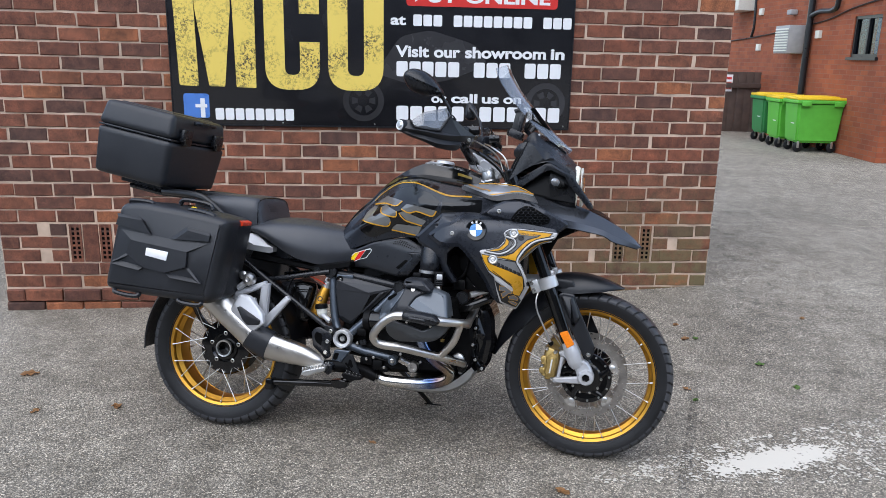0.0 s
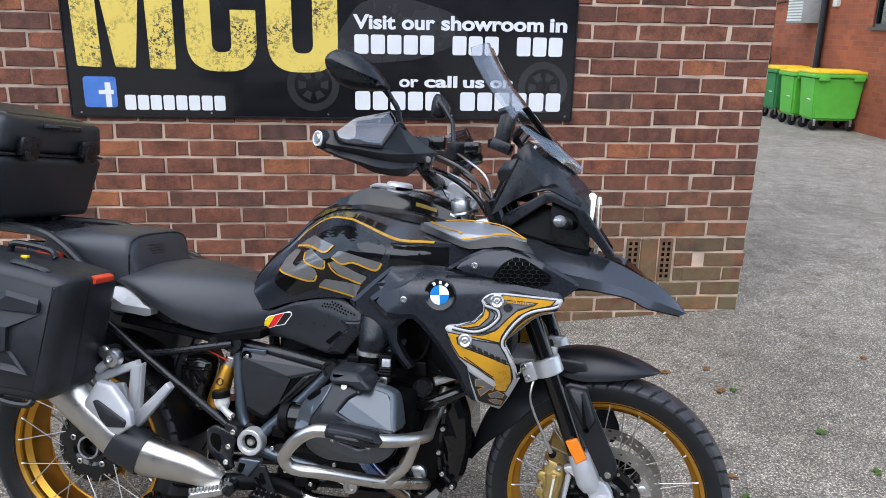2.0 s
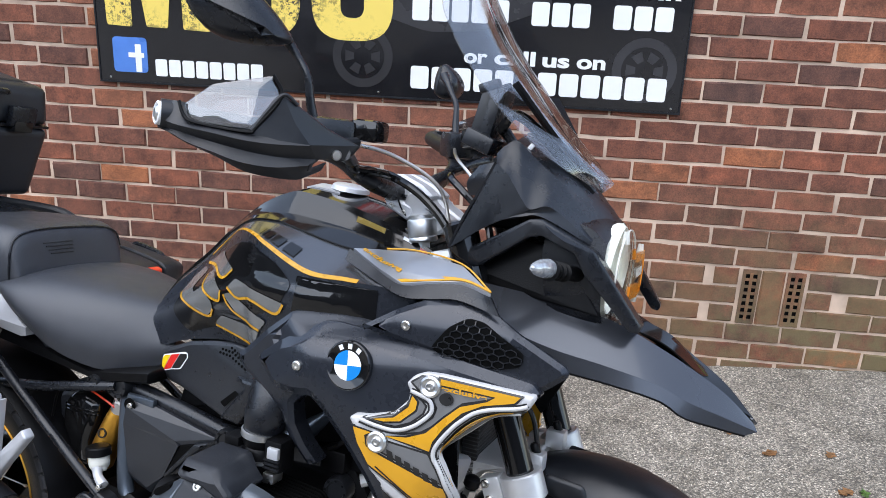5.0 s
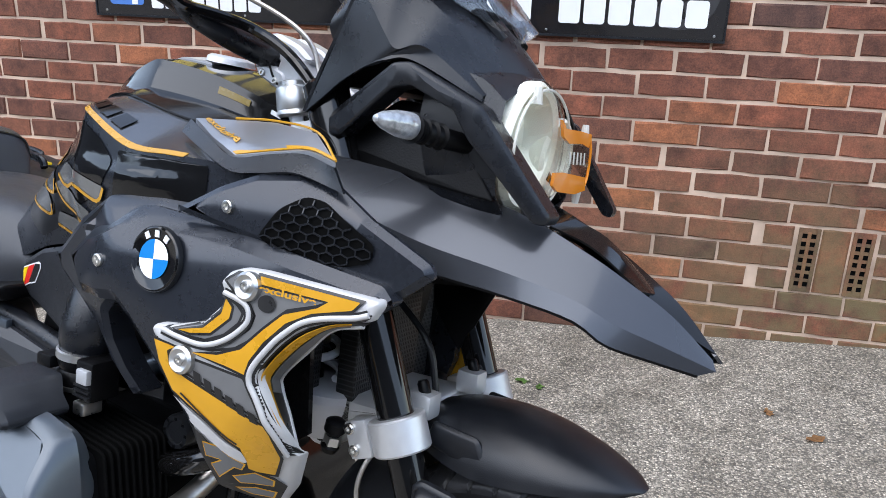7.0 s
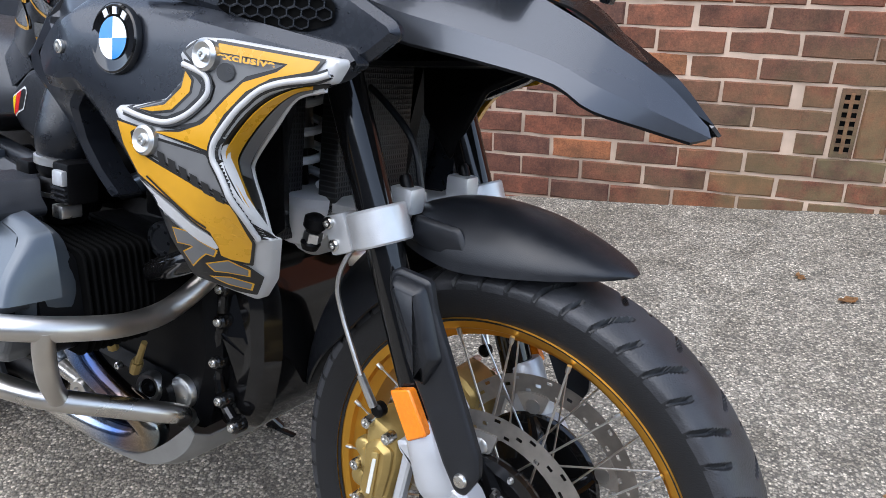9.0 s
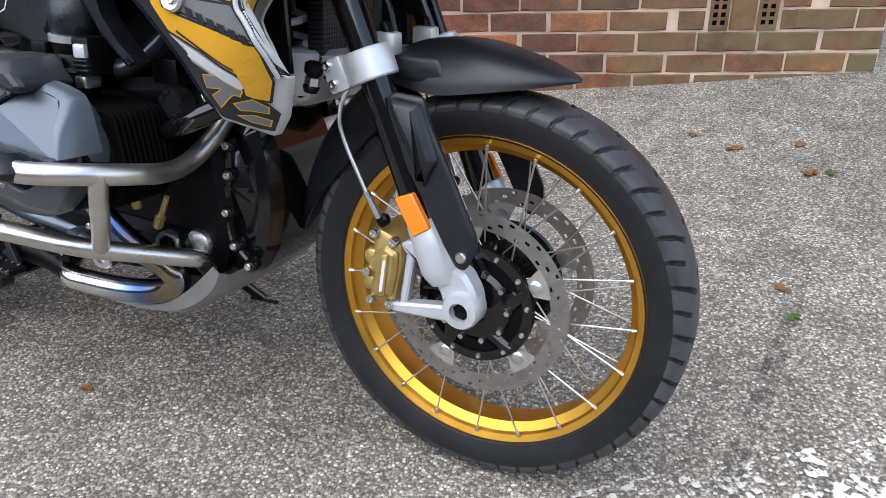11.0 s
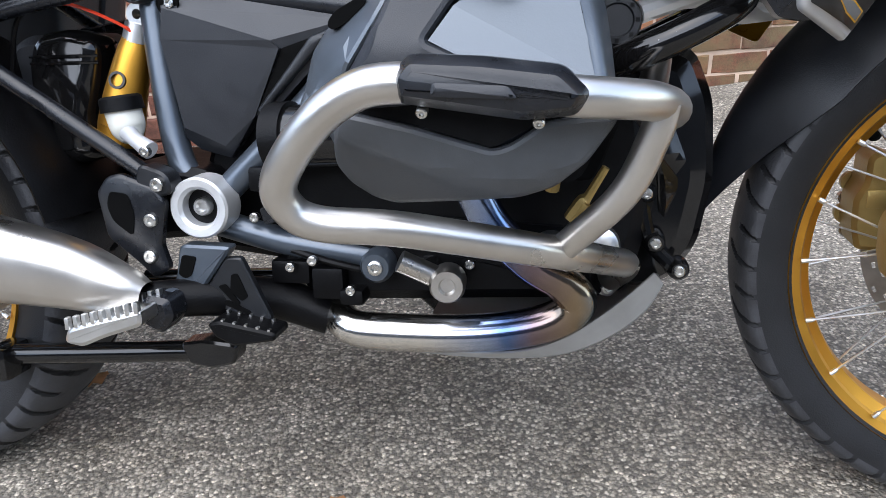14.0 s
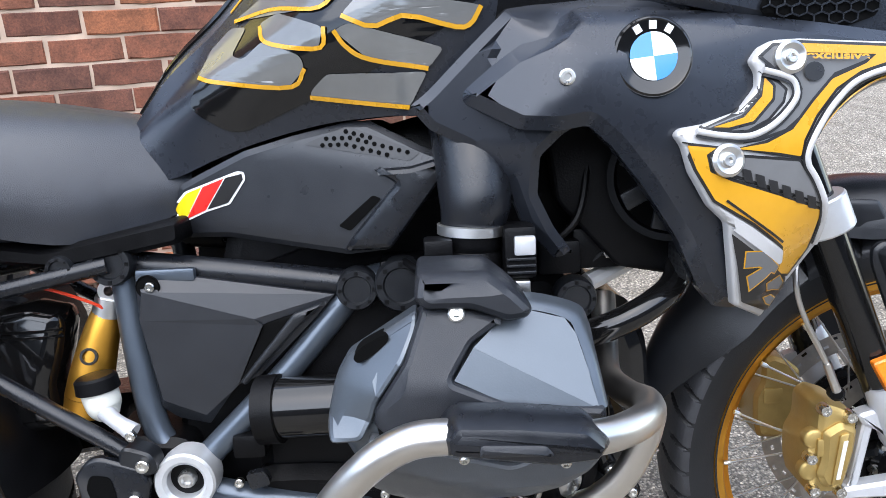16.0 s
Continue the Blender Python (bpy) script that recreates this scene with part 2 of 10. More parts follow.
M["matte"] = mat("matte_black_plastic", (0.0080, 0.009, 0.0115), 0.28, 0, 0.15, 60, 0.15, 900, 0, 0.5)
M["rough_plastic"] = mat("grained_black_plastic", (0.0135, 0.015, 0.0185), 0.38, 0, 0.15, 45, 0.35, 1800, 0, 0.5)
M["satin"] = mat("satin_dark_grey_plastic", (0.010, 0.011, 0.013), 0.34, 0, 0.12, 50, 0.2, 800)
M["dark"] = mat("dark_engine_casting", (0.003, 0.003, 0.0034), 0.40, 0, 0.3, 40, 0.3, 400, 0, 0.16)
M["gloss"] = mat("gloss_black_lacquer", (0.005, 0.0049, 0.0051), 0.10, 0, 0.15, 20, 0, 1, 0.2, 0.45, 0.03)
M["fairing"] = mat("storm_black_satin_lacquer", (0.019, 0.022, 0.029), 0.28, 0.35, 0.06, 90, 0, 1, 0.15, 0.6, 0.02)
M["vinyl"] = mat("black_seat_vinyl", (0.031, 0.034, 0.041), 0.36, 0, 0.12, 30, 0.5, 1300, 0, 0.6)
M["rubber"] = mat("tyre_rubber", (0.009, 0.0094, 0.0105), 0.46, 0, 0.3, 18, 0.5, 500, 0, 0.42)
M["tread"] = mat("dusty_tread_rubber", (0.034, 0.035, 0.039), 0.48, 0, 0.5, 26, 0.5, 400, 0, 0.5, 0.12)
M["gold_rim"] = mat("gold_anodised_aluminium", (0.70, 0.36, 0.055), 0.43, 1.0, 0.06, 30, 0, 1)
M["gold_cast"] = mat("gold_painted_casting", (0.42, 0.30, 0.11), 0.42, 0.75, 0.12, 60, 0.3, 500)
M["silver"] = mat("silver_painted_casting", (0.60, 0.61, 0.62), 0.38, 0.55, 0.06, 50, 0.2, 600)
M["alu"] = mat("bare_aluminium", (0.62, 0.62, 0.61), 0.34, 1.0, 0.08, 60)
M["side_plastic"] = mat("dark_grey_moulded_plastic", (0.016, 0.0175, 0.021), 0.34, 0, 0.12, 40, 0.2, 1500, 0, 0.55)
M["skid_alu"] = mat("dull_aluminium_sheet", (0.33, 0.33, 0.32), 0.5, 0.75, 0.12, 40)
M["steel"] = streak_metal("brushed_stainless_steel", (0.58, 0.555, 0.52), 0.33, 0)
M["chrome"] = mat("polished_steel", (0.72, 0.71, 0.69), 0.14, 1.0, 0.06, 40)
M["heat"] = heat_material()
M["disc"] = mat("brake_disc_steel", (0.44, 0.415, 0.38), 0.42, 0.75, 0.15, 90)
M["frame"] = mat("blue_grey_metallic_frame", (0.085, 0.103, 0.127), 0.33, 0.6, 0.04, 60, 0, 1, 0.3, 0.5, 0.02)
M["head"] = mat("grey_metallic_cylinder_head", (0.090, 0.104, 0.120), 0.36, 0.6, 0.03, 60, 0.1, 500, 0.12, 0.5, 0.02)
M["bolt"] = mat("zinc_bolt", (0.62, 0.61, 0.58), 0.28, 1.0, 0.1, 80)
M["amber"] = mat("amber_reflector", (0.85, 0.22, 0.01), 0.18, 0, 0.12, 200, 0.6, 700, 0.5)
M["red_lens"] = mat("red_reflector", (0.62, 0.05, 0.02), 0.2, 0, 0.1, 100)
M["ochre"] = mat("ochre_gold_decal", (0.60, 0.30, 0.015), 0.3, 0.15, 0.05, 60, 0, 1, 0.4)
M["decal_grey"] = mat("grey_decal", (0.13, 0.13, 0.13), 0.4, 0.1, 0.06, 60)
M["cooler_mesh"] = mesh_material()
M["decal_dark"] = mat("dark_decal", (0.014, 0.0135, 0.0135), 0.34, 0, 0.06, 60)
M["decal_silver"] = mat("pale_silver_satin_paint", (0.47, 0.465, 0.46), 0.46, 0.15, 0.05, 60)
M["ghost"] = mat("translucent_grey_decal", (0.15, 0.15, 0.145), 0.14, 0.2, 0.10, 30, 0, 1, 0.6)
M["tank_grey"] = mat("dark_silver_lacquer", (0.12, 0.123, 0.13), 0.24, 0.75, 0.04, 60, 0, 1, 0.5, 0.5, 0.02)
M["silver_panel"] = mat("silver_satin_panel", (0.34, 0.35, 0.37), 0.30, 0.7, 0.025, 60, 0, 1, 0.3, 0.5, 0.015)
M["roundel_blue"] = mat("bright_blue_enamel", (0.010, 0.19, 0.52), 0.2, 0, 0.03, 60, 0, 1, 0.5)
M["white"] = mat("white_enamel", (0.78, 0.79, 0.80), 0.3, 0, 0.03, 60)
M["yellow"] = mat("yellow_decal", (0.80, 0.55, 0.01), 0.3, 0, 0.04, 60)
M["red"] = mat("red_decal", (0.62, 0.02, 0.015), 0.3, 0, 0.04, 60)
M["ochre_dull"] = mat("dull_ochre_decal", (0.22, 0.15, 0.025), 0.25, 0, 0.06, 60)
M["red_dark"] = mat("dark_red_decal", (0.20, 0.012, 0.012), 0.3, 0, 0.04, 60)
M["pale_plastic"] = mat("pale_translucent_plastic", (0.62, 0.62, 0.56), 0.35, 0, 0.08, 40)
# dull black of the cylinder fins; elsewhere it paints the shade inside openings
M["gap_and_fin_black"] = mat("black_gap_shade_and_fins", (0.003, 0.003, 0.003), 0.8, 0, 0.2, 80, 0, 1, 0, 0.05)
M["bin_green"] = mat("bright_green_plastic", (0.10, 0.42, 0.045), 0.45, 0, 0.12, 6)
M["bin_green_dark"] = mat("mid_green_plastic", (0.035, 0.20, 0.06), 0.45, 0, 0.12, 6)
M["bin_yellow"] = mat("yellow_bin_lid", (0.75, 0.50, 0.02), 0.45, 0, 0.1, 6)
M["wood"] = mat("dark_brown_timber", (0.075, 0.05, 0.04), 0.75, 0, 0.3, 8, 0.5, 60)
M["grey_paint"] = mat("grey_paint", (0.30, 0.30, 0.30), 0.6, 0, 0.15, 8)
M["leaf_brown"] = mat("dead_brown_leaf", (0.33, 0.17, 0.07), 0.75, 0, 0.3, 40, 0.5, 200)
M["leaf_green"] = mat("fallen_green_leaf", (0.12, 0.22, 0.05), 0.6, 0, 0.3, 40, 0.5, 200)
M["cover_grey"] = mat("satin_grey_cover", (0.075, 0.080, 0.086), 0.40, 0.2, 0.10, 50, 0.2, 800)
M["beak_paint"] = mat("black_metallic_lacquer", (0.062, 0.066, 0.075), 0.24, 0.6, 0.02, 20, 0, 1, 0.4, 0.6, 0.02)
M["white_silver"] = mat("pale_silver_paint", (0.50, 0.51, 0.53), 0.36, 0.35, 0.04, 50, 0.1, 500, 0.1)
M["guard_black"] = mat("matte_black_guard", (0.009, 0.010, 0.0125), 0.36, 0, 0.15, 60, 0.25, 900, 0, 0.5)
# for the unseen added walls; its tone sets how dark side reflections are
M["dark_wall"] = mat("dark_grey_wall", (0.075, 0.080, 0.092), 0.9, 0, 0.3, 8, 0.4, 60)
M["concrete"] = mat("pale_concrete", (0.36, 0.34, 0.31), 0.9, 0, 0.2, 15, 0.6, 120)


def glass_material(name, tint, ior=1.45, rough=0.0, power=4.0):
    m = bpy.data.materials.new(name)
    m.use_nodes = True
    nt, b = nodes_of(m)
    tr = nt.nodes.new("ShaderNodeBsdfTransparent")
    tr.inputs["Color"].default_value = (*tint, 1)
    gl = nt.nodes.new("ShaderNodeBsdfGlossy")
    gl.inputs["Roughness"].default_value = max(rough, 0.02)
    lw = nt.nodes.new("ShaderNodeLayerWeight")
    lw.inputs["Blend"].default_value = 0.5
    f0 = ((ior - 1) / (ior + 1)) ** 2
    fr = maths(nt, "ADD", maths(nt, "MULTIPLY", maths(nt, "POWER", lw.outputs["Facing"], power), 1 - f0), f0)
    mx = nt.nodes.new("ShaderNodeMixShader")
    nt.links.new(fr, mx.inputs[0])
    nt.links.new(tr.outputs[0], mx.inputs[1])
    nt.links.new(gl.outputs[0], mx.inputs[2])
    nt.links.new(mx.outputs[0], nt.nodes["Material Output"].inputs["Surface"])
    return m


def clear_glass(name, tint, ior=1.49):
    """A solid clear plate that bends and mirrors light."""
    m = bpy.data.materials.new(name)
    m.use_nodes = True
    nt, b = nodes_of(m)
    g = nt.nodes.new("ShaderNodeBsdfGlass")
    g.inputs["Color"].default_value = (*tint, 1)
    g.inputs["Roughness"].default_value = 0.02
    g.inputs["IOR"].default_value = ior
    nt.links.new(g.outputs[0], nt.nodes["Material Output"].inputs["Surface"])
    return m


M["screen"] = glass_material("clear_acrylic_screen", (0.96, 0.965, 0.97), 1.8, 0.0, 2.6)
M["clear"] = glass_material("clear_acrylic", (0.96, 0.965, 0.94), 1.5)
M["tab_clear"] = mat("clear_acrylic_tab", (0.72, 0.72, 0.66), 0.12, 0, 0.06, 40, 0, 1, 0.2, 0.5, 0.03, 0.0, 1.45, 0.6)
M["smoke"] = glass_material("smoked_acrylic", (0.50, 0.51, 0.53), 2.3)
M["orange_clear"] = mat("orange_acrylic", (0.90, 0.30, 0.015), 0.10, 0, 0.05, 40, 0, 1, 0.3, 0.5, 0.02, 0.0, 1.45, 0.72)
M["lamp_white"] = mat("headlight_reflector", (0.86, 0.87, 0.76), 0.25, 0.1, 0.08, 40)
M["lamp_silver"] = mat("faceted_lamp_lens", (0.42, 0.44, 0.46), 0.14, 0.5, 0.45, 120, 0.8, 160)
M["window"] = clear_glass("window_glass", (0.6, 0.66, 0.72))


# ---- mesh helpers ----
def P(s, n, h):
    """A place on the motorcycle: forward, to its right, up."""
    return Vector((s, -n, h))


def spline(pts, count):
    """A smooth curve through pts, at count even parameter steps."""
    pts = [Vector(p) for p in pts]
    if len(pts) == 2:
        return [pts[0].lerp(pts[1], i / (count - 1)) for i in range(count)]
    ext = [2 * pts[0] - pts[1]] + pts + [2 * pts[-1] - pts[-2]]
    out = []
    for i in range(count):
        u = i / (count - 1) * (len(pts) - 1)
        k = min(int(u), len(pts) - 2)
        f = u - k
        a, b, c, d = ext[k:k + 4]
        out.append(0.5 * ((2 * b) + (c - a) * f + (2 * a - 5 * b + 4 * c - d) * f * f + (3 * b - a - 3 * c + d) * f ** 3))
    return out


def skin(rails, nu=20, nv=4, thick=0.0, smooth_across=False):
    """A sheet through rails, each a list of places; thick gives it a body, away from its outer side."""
    rows = [spline(r, nu) for r in rails]
    if smooth_across:
        cols = [spline([r[i] for r in rows], (len(rows) - 1) * nv + 1) for i in range(nu)]
        rows = [[c[j] for c in cols] for j in range(len(cols[0]))]
    else:
        full = []
        for a, b in zip(rows, rows[1:]):
            full += [[p.lerp(q, j / nv) for p, q in zip(a, b)] for j in range(nv)]
        rows = full + [rows[-1]]
    bm = bmesh.new()
    vs = [[bm.verts.new(p) for p in r] for r in rows]
    for a, b in zip(vs, vs[1:]):
        for i in range(nu - 1):
            quad = []
            for v in (a[i], a[i + 1], b[i + 1], b[i]):
                if all((v.co - w.co).length > 1e-6 for w in quad):
                    quad.append(v)
            if len(quad) > 2:
                bm.faces.new(quad)
    bmesh.ops.recalc_face_normals(bm, faces=bm.faces)
    if thick:
        bmesh.ops.solidify(bm, geom=bm.faces[:], thickness=thick)
        bmesh.ops.recalc_face_normals(bm, faces=bm.faces)
    return bm


def tube(pts, r, seg=12, count=0, cap=True):
    """A round tube along a smooth curve; r may be a list, one radius for each place."""
    count = count or (2 if len(pts) == 2 else max(12, 8 * len(pts)))
    path = spline(pts, count)
    rs = r if isinstance(r, (list, tuple)) else [r] * len(pts)
    rad = [v.x for v in spline([(q, 0, 0) for q in rs], count)]
    bm = bmesh.new()
    rings, up = [], None
    for i, p in enumerate(path):
        d = (path[min(i + 1, count - 1)] - path[max(i - 1, 0)]).normalized()
        if up is None:
            up = d.orthogonal().normalized()
        up = (up - d * up.dot(d)).normalized()
        side = d.cross(up)
        rings.append([bm.verts.new(p + (up * math.cos(a) + side * math.sin(a)) * rad[i]) for a in (2 * math.pi * k / seg for k in range(seg))])
    for a, b in zip(rings, rings[1:]):
        for k in range(seg):
            bm.faces.new((a[k], a[(k + 1) % seg], b[(k + 1) % seg], b[k]))
    if cap:
        bm.faces.new(rings[0][::-1])
        bm.faces.new(rings[-1])
    bmesh.ops.recalc_face_normals(bm, faces=bm.faces)
    return bm


def lathe(profile, origin, axis, seg=32, closed=False):
    """A turned body: profile is (radius, way along the axis)."""
    axis = Vector(axis).normalized()
    up = axis.orthogonal().normalized()
    side = axis.cross(up)
    origin = Vector(origin)
    bm = bmesh.new()
    rings = []
    for r, z in profile:
        if r < 1e-6:
            rings.append([bm.verts.new(origin + axis * z)])
        else:
            rings.append([bm.verts.new(origin + axis * z + (up * math.cos(a) + side * math.sin(a)) * r) for a in (2 * math.pi * k / seg for k in range(seg))])
    pairs = list(zip(rings, rings[1:])) + ([(rings[-1], rings[0])] if closed else [])
    for a, b in pairs:
        for k in range(seg):
            q = (k + 1) % seg
            if len(a) == 1 and len(b) == 1:
                continue
            if len(a) == 1:
                bm.faces.new((a[0], b[q], b[k]))
            elif len(b) == 1:
                bm.faces.new((a[k], a[q], b[0]))
            else:
                bm.faces.new((a[k], a[q], b[q], b[k]))
    bmesh.ops.recalc_face_normals(bm, faces=bm.faces)
    return bm


def box(c, size, bev=0.004, m=None, seg=2):
    bm = bmesh.new()
    bmesh.ops.create_cube(bm, size=1)
    bmesh.ops.scale(bm, vec=size, verts=bm.verts)
    if bev:
        bmesh.ops.bevel(bm, geom=bm.edges[:], offset=bev, segments=seg, affect="EDGES", profile=0.6)
    if m is not None:
        bmesh.ops.transform(bm, matrix=m, verts=bm.verts)
    bmesh.ops.translate(bm, vec=c, verts=bm.verts)
    return bm


def join(*bms):
    out = bms[0]
    for b in bms[1:]:
        me = bpy.data.meshes.new("tmp")
        b.to_mesh(me)
        out.from_mesh(me)
        bpy.data.meshes.remove(me)
        b.free()
    return out


def rounded(outline, r, seg=3):
    """The outline with its corners rounded off."""
    out = []
    k = len(outline)
    for i in range(k):
        a, b, c = (Vector((*outline[j % k][:2], 0)) for j in (i - 1, i, i + 1))
        ra = min(r, (a - b).length * 0.45)
        rc = min(r, (c - b).length * 0.45)
        p, q = b + (a - b).normalized() * ra, b + (c - b).normalized() * rc
        for j in range(seg + 1):
            f = j / seg
            v = p * (1 - f) ** 2 + b * 2 * f * (1 - f) + q * f * f
            out.append((v.x, v.y))
    return out


def shrink(outline, d):
    """The outline moved inwards by d."""
    k = len(outline)
    area = sum(outline[i][0] * outline[(i + 1) % k][1] - outline[(i + 1) % k][0] * outline[i][1] for i in range(k))
    sgn = 1 if area > 0 else -1
    out = []
    for i in range(k):
        a, b, c = (Vector(outline[j % k][:2]) for j in (i - 1, i, i + 1))
        u, w = (b - a).normalized(), (c - b).normalized()
        nu, nw = Vector((-u.y, u.x)) * sgn, Vector((-w.y, w.x)) * sgn
        t = nu + nw
        t = t / max(t.dot(nu) if t.length > 1e-9 else 1, 0.35) if t.length > 1e-9 else nu
        out.append(tuple(b + t * d))
    return out


def fill(bm, loop):
    """Closes a flat loop in the (s, h) plane with triangles."""
    from mathutils import geometry
    for tri in geometry.tessellate_polygon([[Vector((v.co.x, v.co.z, 0)) for v in loop]]):
        if len(set(tri)) == 3 and bm.faces.get([loop[k] for k in tri]) is None:
            bm.faces.new([loop[k] for k in tri])


def lattice(bm, loop, step):
    """Closes a flat loop in the (s, h) plane with even triangles of about this size."""
    from mathutils import geometry
    o = [Vector((v.co.x, v.co.z)) for v in loop]
    k = len(o)
    pts = list(o)
    s0, s1 = min(p.x for p in o), max(p.x for p in o)
    h0, h1 = min(p.y for p in o), max(p.y for p in o)
    for j in range(int((h1 - h0) / (step * 0.866)) + 1):
        for i in range(int((s1 - s0) / step) + 2):
            p = Vector((s0 + (i - 0.5 * (j % 2)) * step, h0 + j * step * 0.866))
            odd, near = False, False
            for a, b in zip(o, o[1:] + o[:1]):
                if (a.y > p.y) != (b.y > p.y) and p.x < (b.x - a.x) * (p.y - a.y) / (b.y - a.y) + a.x:
                    odd = not odd
                d = b - a
                f = max(0.0, min(1.0, (p - a).dot(d) / max(d.dot(d), 1e-12)))
                near = near or (a + d * f - p).length < step * 0.4
            if odd and not near:
                pts.append(p)
    got = geometry.delaunay_2d_cdt(pts, [(i, (i + 1) % k) for i in range(k)], [], 1, 1e-7)
    vs = []
    for co, src in zip(got[0], got[3]):
        own = [i for i in src if i < k]
        vs.append(loop[own[0]] if own else bm.verts.new((co.x, 0, co.y)))
    for tri in got[2]:
        q = [vs[i] for i in tri]
        if len(set(q)) == 3 and bm.faces.get(q) is None:
            bm.faces.new(q)


def panel(outline, n, thick=0.012, edge=0.006, drop=0.004, fine=0.03, corner=0.006, bevel=False):
    """A moulded panel with a rolled edge; n is its distance from the middle plane, a number or a function of (s, h)."""
    f = n if callable(n) else (lambda s, h: n)
    o = rounded(outline, corner) if corner else [tuple(p[:2]) for p in outline]
    bm = bmesh.new()
    deep = bm.verts.layers.float.new("deep")
    rings = [(o, thick), (o, drop), (shrink(o, edge * 0.35), drop * 0.35), (shrink(o, edge), 0.0)]
    if bevel:
        rings = [(o, thick), (o, drop), (shrink(o, edge), 0.0)]
    loops = []
    for ring, d in rings:
        loops.append([bm.verts.new(P(s, 0, h)) for s, h in ring])
        for v in loops[-1]:
            v[deep] = d
    for a, b in zip(loops, loops[1:]):
        for i in range(len(a)):
            j = (i + 1) % len(a)
            bm.faces.new((a[i], a[j], b[j], b[i]))
    if callable(n):
        lattice(bm, loops[-1], min(fine, 0.010))
    else:
        fill(bm, loops[-1])
    fill(bm, loops[0])
    for v in bm.verts:
        v.co.y = v[deep] - f(v.co.x, v.co.z)
    bmesh.ops.recalc_face_normals(bm, faces=bm.faces)
    return bm


def boss(outline, rings, corner=0.01):
    """A cast body: the outline drawn in and out along n; rings are (inset, n)."""
    o = rounded(outline, corner) if corner else outline
    bm = bmesh.new()
    loops = []
    for d, n in rings:
        q = shrink(o, d) if d else o
        loops.append([bm.verts.new(P(s, n, h)) for s, h in q])
    for a, b in zip(loops, loops[1:]):
        for i in range(len(a)):
            j = (i + 1) % len(a)
            bm.faces.new((a[i], a[j], b[j], b[i]))
    bm.faces.new(loops[0][::-1])
    bm.faces.new(loops[-1])
    bmesh.ops.recalc_face_normals(bm, faces=bm.faces)
    return bm


def link(name, bm, material, angle=35):
    for f in bm.faces:
        f.smooth = True
    lim = radians(angle)
    for e in bm.edges:
        if len(e.link_faces) == 2 and e.calc_face_angle(0) > lim:
            e.smooth = False
    me = bpy.data.meshes.new(name)
    bm.to_mesh(me)
    bm.free()
    me.materials.append(material)
    return new(name, me)


def part(name, bm, material, parent, label="", angle=35):
    """Links bm as one mesh under a thing or a part."""
    ob = link(name, bm, M[material] if isinstance(material, str) else material, angle)
    ob.parent = parent
    return tagged(ob, label)


def thing(name, label, category, group="", at=None, kind=""):
    ob = new(name)
    ob.empty_display_size = 0.1
    if at is not None:
        ob.matrix_world = at
    return tagged(ob, label, category, group, kind)


def solid(name, bm, material, label, category, kind="", group=""):
    return tagged(link(name, bm, M[material] if isinstance(material, str) else material), label, category, group, kind)


def bolt(parent, s, n, h, r=0.006, name="bolt", material="bolt", depth=0.004, axis=(0, -1, 0)):
    """A socket-head bolt that looks out to the right."""
    prof = [(0.0, -0.004), (r, -0.004), (r, depth * 0.7), (r * 0.8, depth), (r * 0.5, depth), (r * 0.42, depth * 0.3), (0.0, depth * 0.3)]
    return part(name, lathe(prof, P(s, n, h), axis, 14), material, parent)


def mirrored(bm):
    """A copy of bm on the other side of the middle plane."""
    b = bm.copy()
    bmesh.ops.scale(b, vec=(1, -1, 1), verts=b.verts)
    bmesh.ops.reverse_faces(b, faces=b.faces)
    return b


def decal(outline, target, lift=0.0012, corner=0.003, fine=0.012):
    """A thin sticker with this outline (s, h), laid on the right side of target, a BVH tree."""
    o = rounded(outline, corner) if corner else outline
    bm = bmesh.new()
    fill(bm, [bm.verts.new((s, 0, h)) for s, h in o])
    for _ in range(4):
        es = [e for e in bm.edges if e.calc_length() > fine]
        if not es:
            break
        bmesh.ops.subdivide_edges(bm, edges=es, cuts=1)
        bmesh.ops.triangulate(bm, faces=[q for q in bm.faces if len(q.verts) > 3], ngon_method="EAR_CLIP")
    for v in bm.verts:
        hit = target.ray_cast(Vector((v.co.x, -1.5, v.co.z)), Vector((0, 1, 0)))[0]
        if hit is None:
            hit = target.find_nearest(Vector((v.co.x, -0.2, v.co.z)))[0]
            v.co.x, v.co.z = hit.x, hit.z
        v.co.y = hit.y - lift
    bmesh.ops.recalc_face_normals(bm, faces=bm.faces)
    if sum(f.normal.y for f in bm.faces) > 0:
        bmesh.ops.reverse_faces(bm, faces=bm.faces)
    return bm


def sheet(pts, thick, way=(0, 0, 1)):
    """A thin sheet with these corners in space, thickened along a given way."""
    bm = bmesh.new()
    vs = [bm.verts.new(p) for p in pts]
    f = bm.faces.new(vs)
    f.normal_update()
    if f.normal.z < 0:
        f.normal_flip()
    bmesh.ops.triangulate(bm, faces=[f], ngon_method="EAR_CLIP")
    top = bm.faces[:]
    ret = bmesh.ops.extrude_face_region(bm, geom=top)
    bmesh.ops.translate(bm, verts=[v for v in ret["geom"] if isinstance(v, bmesh.types.BMVert)], vec=Vector(way) * thick)
    bmesh.ops.recalc_face_normals(bm, faces=bm.faces)
    return bm


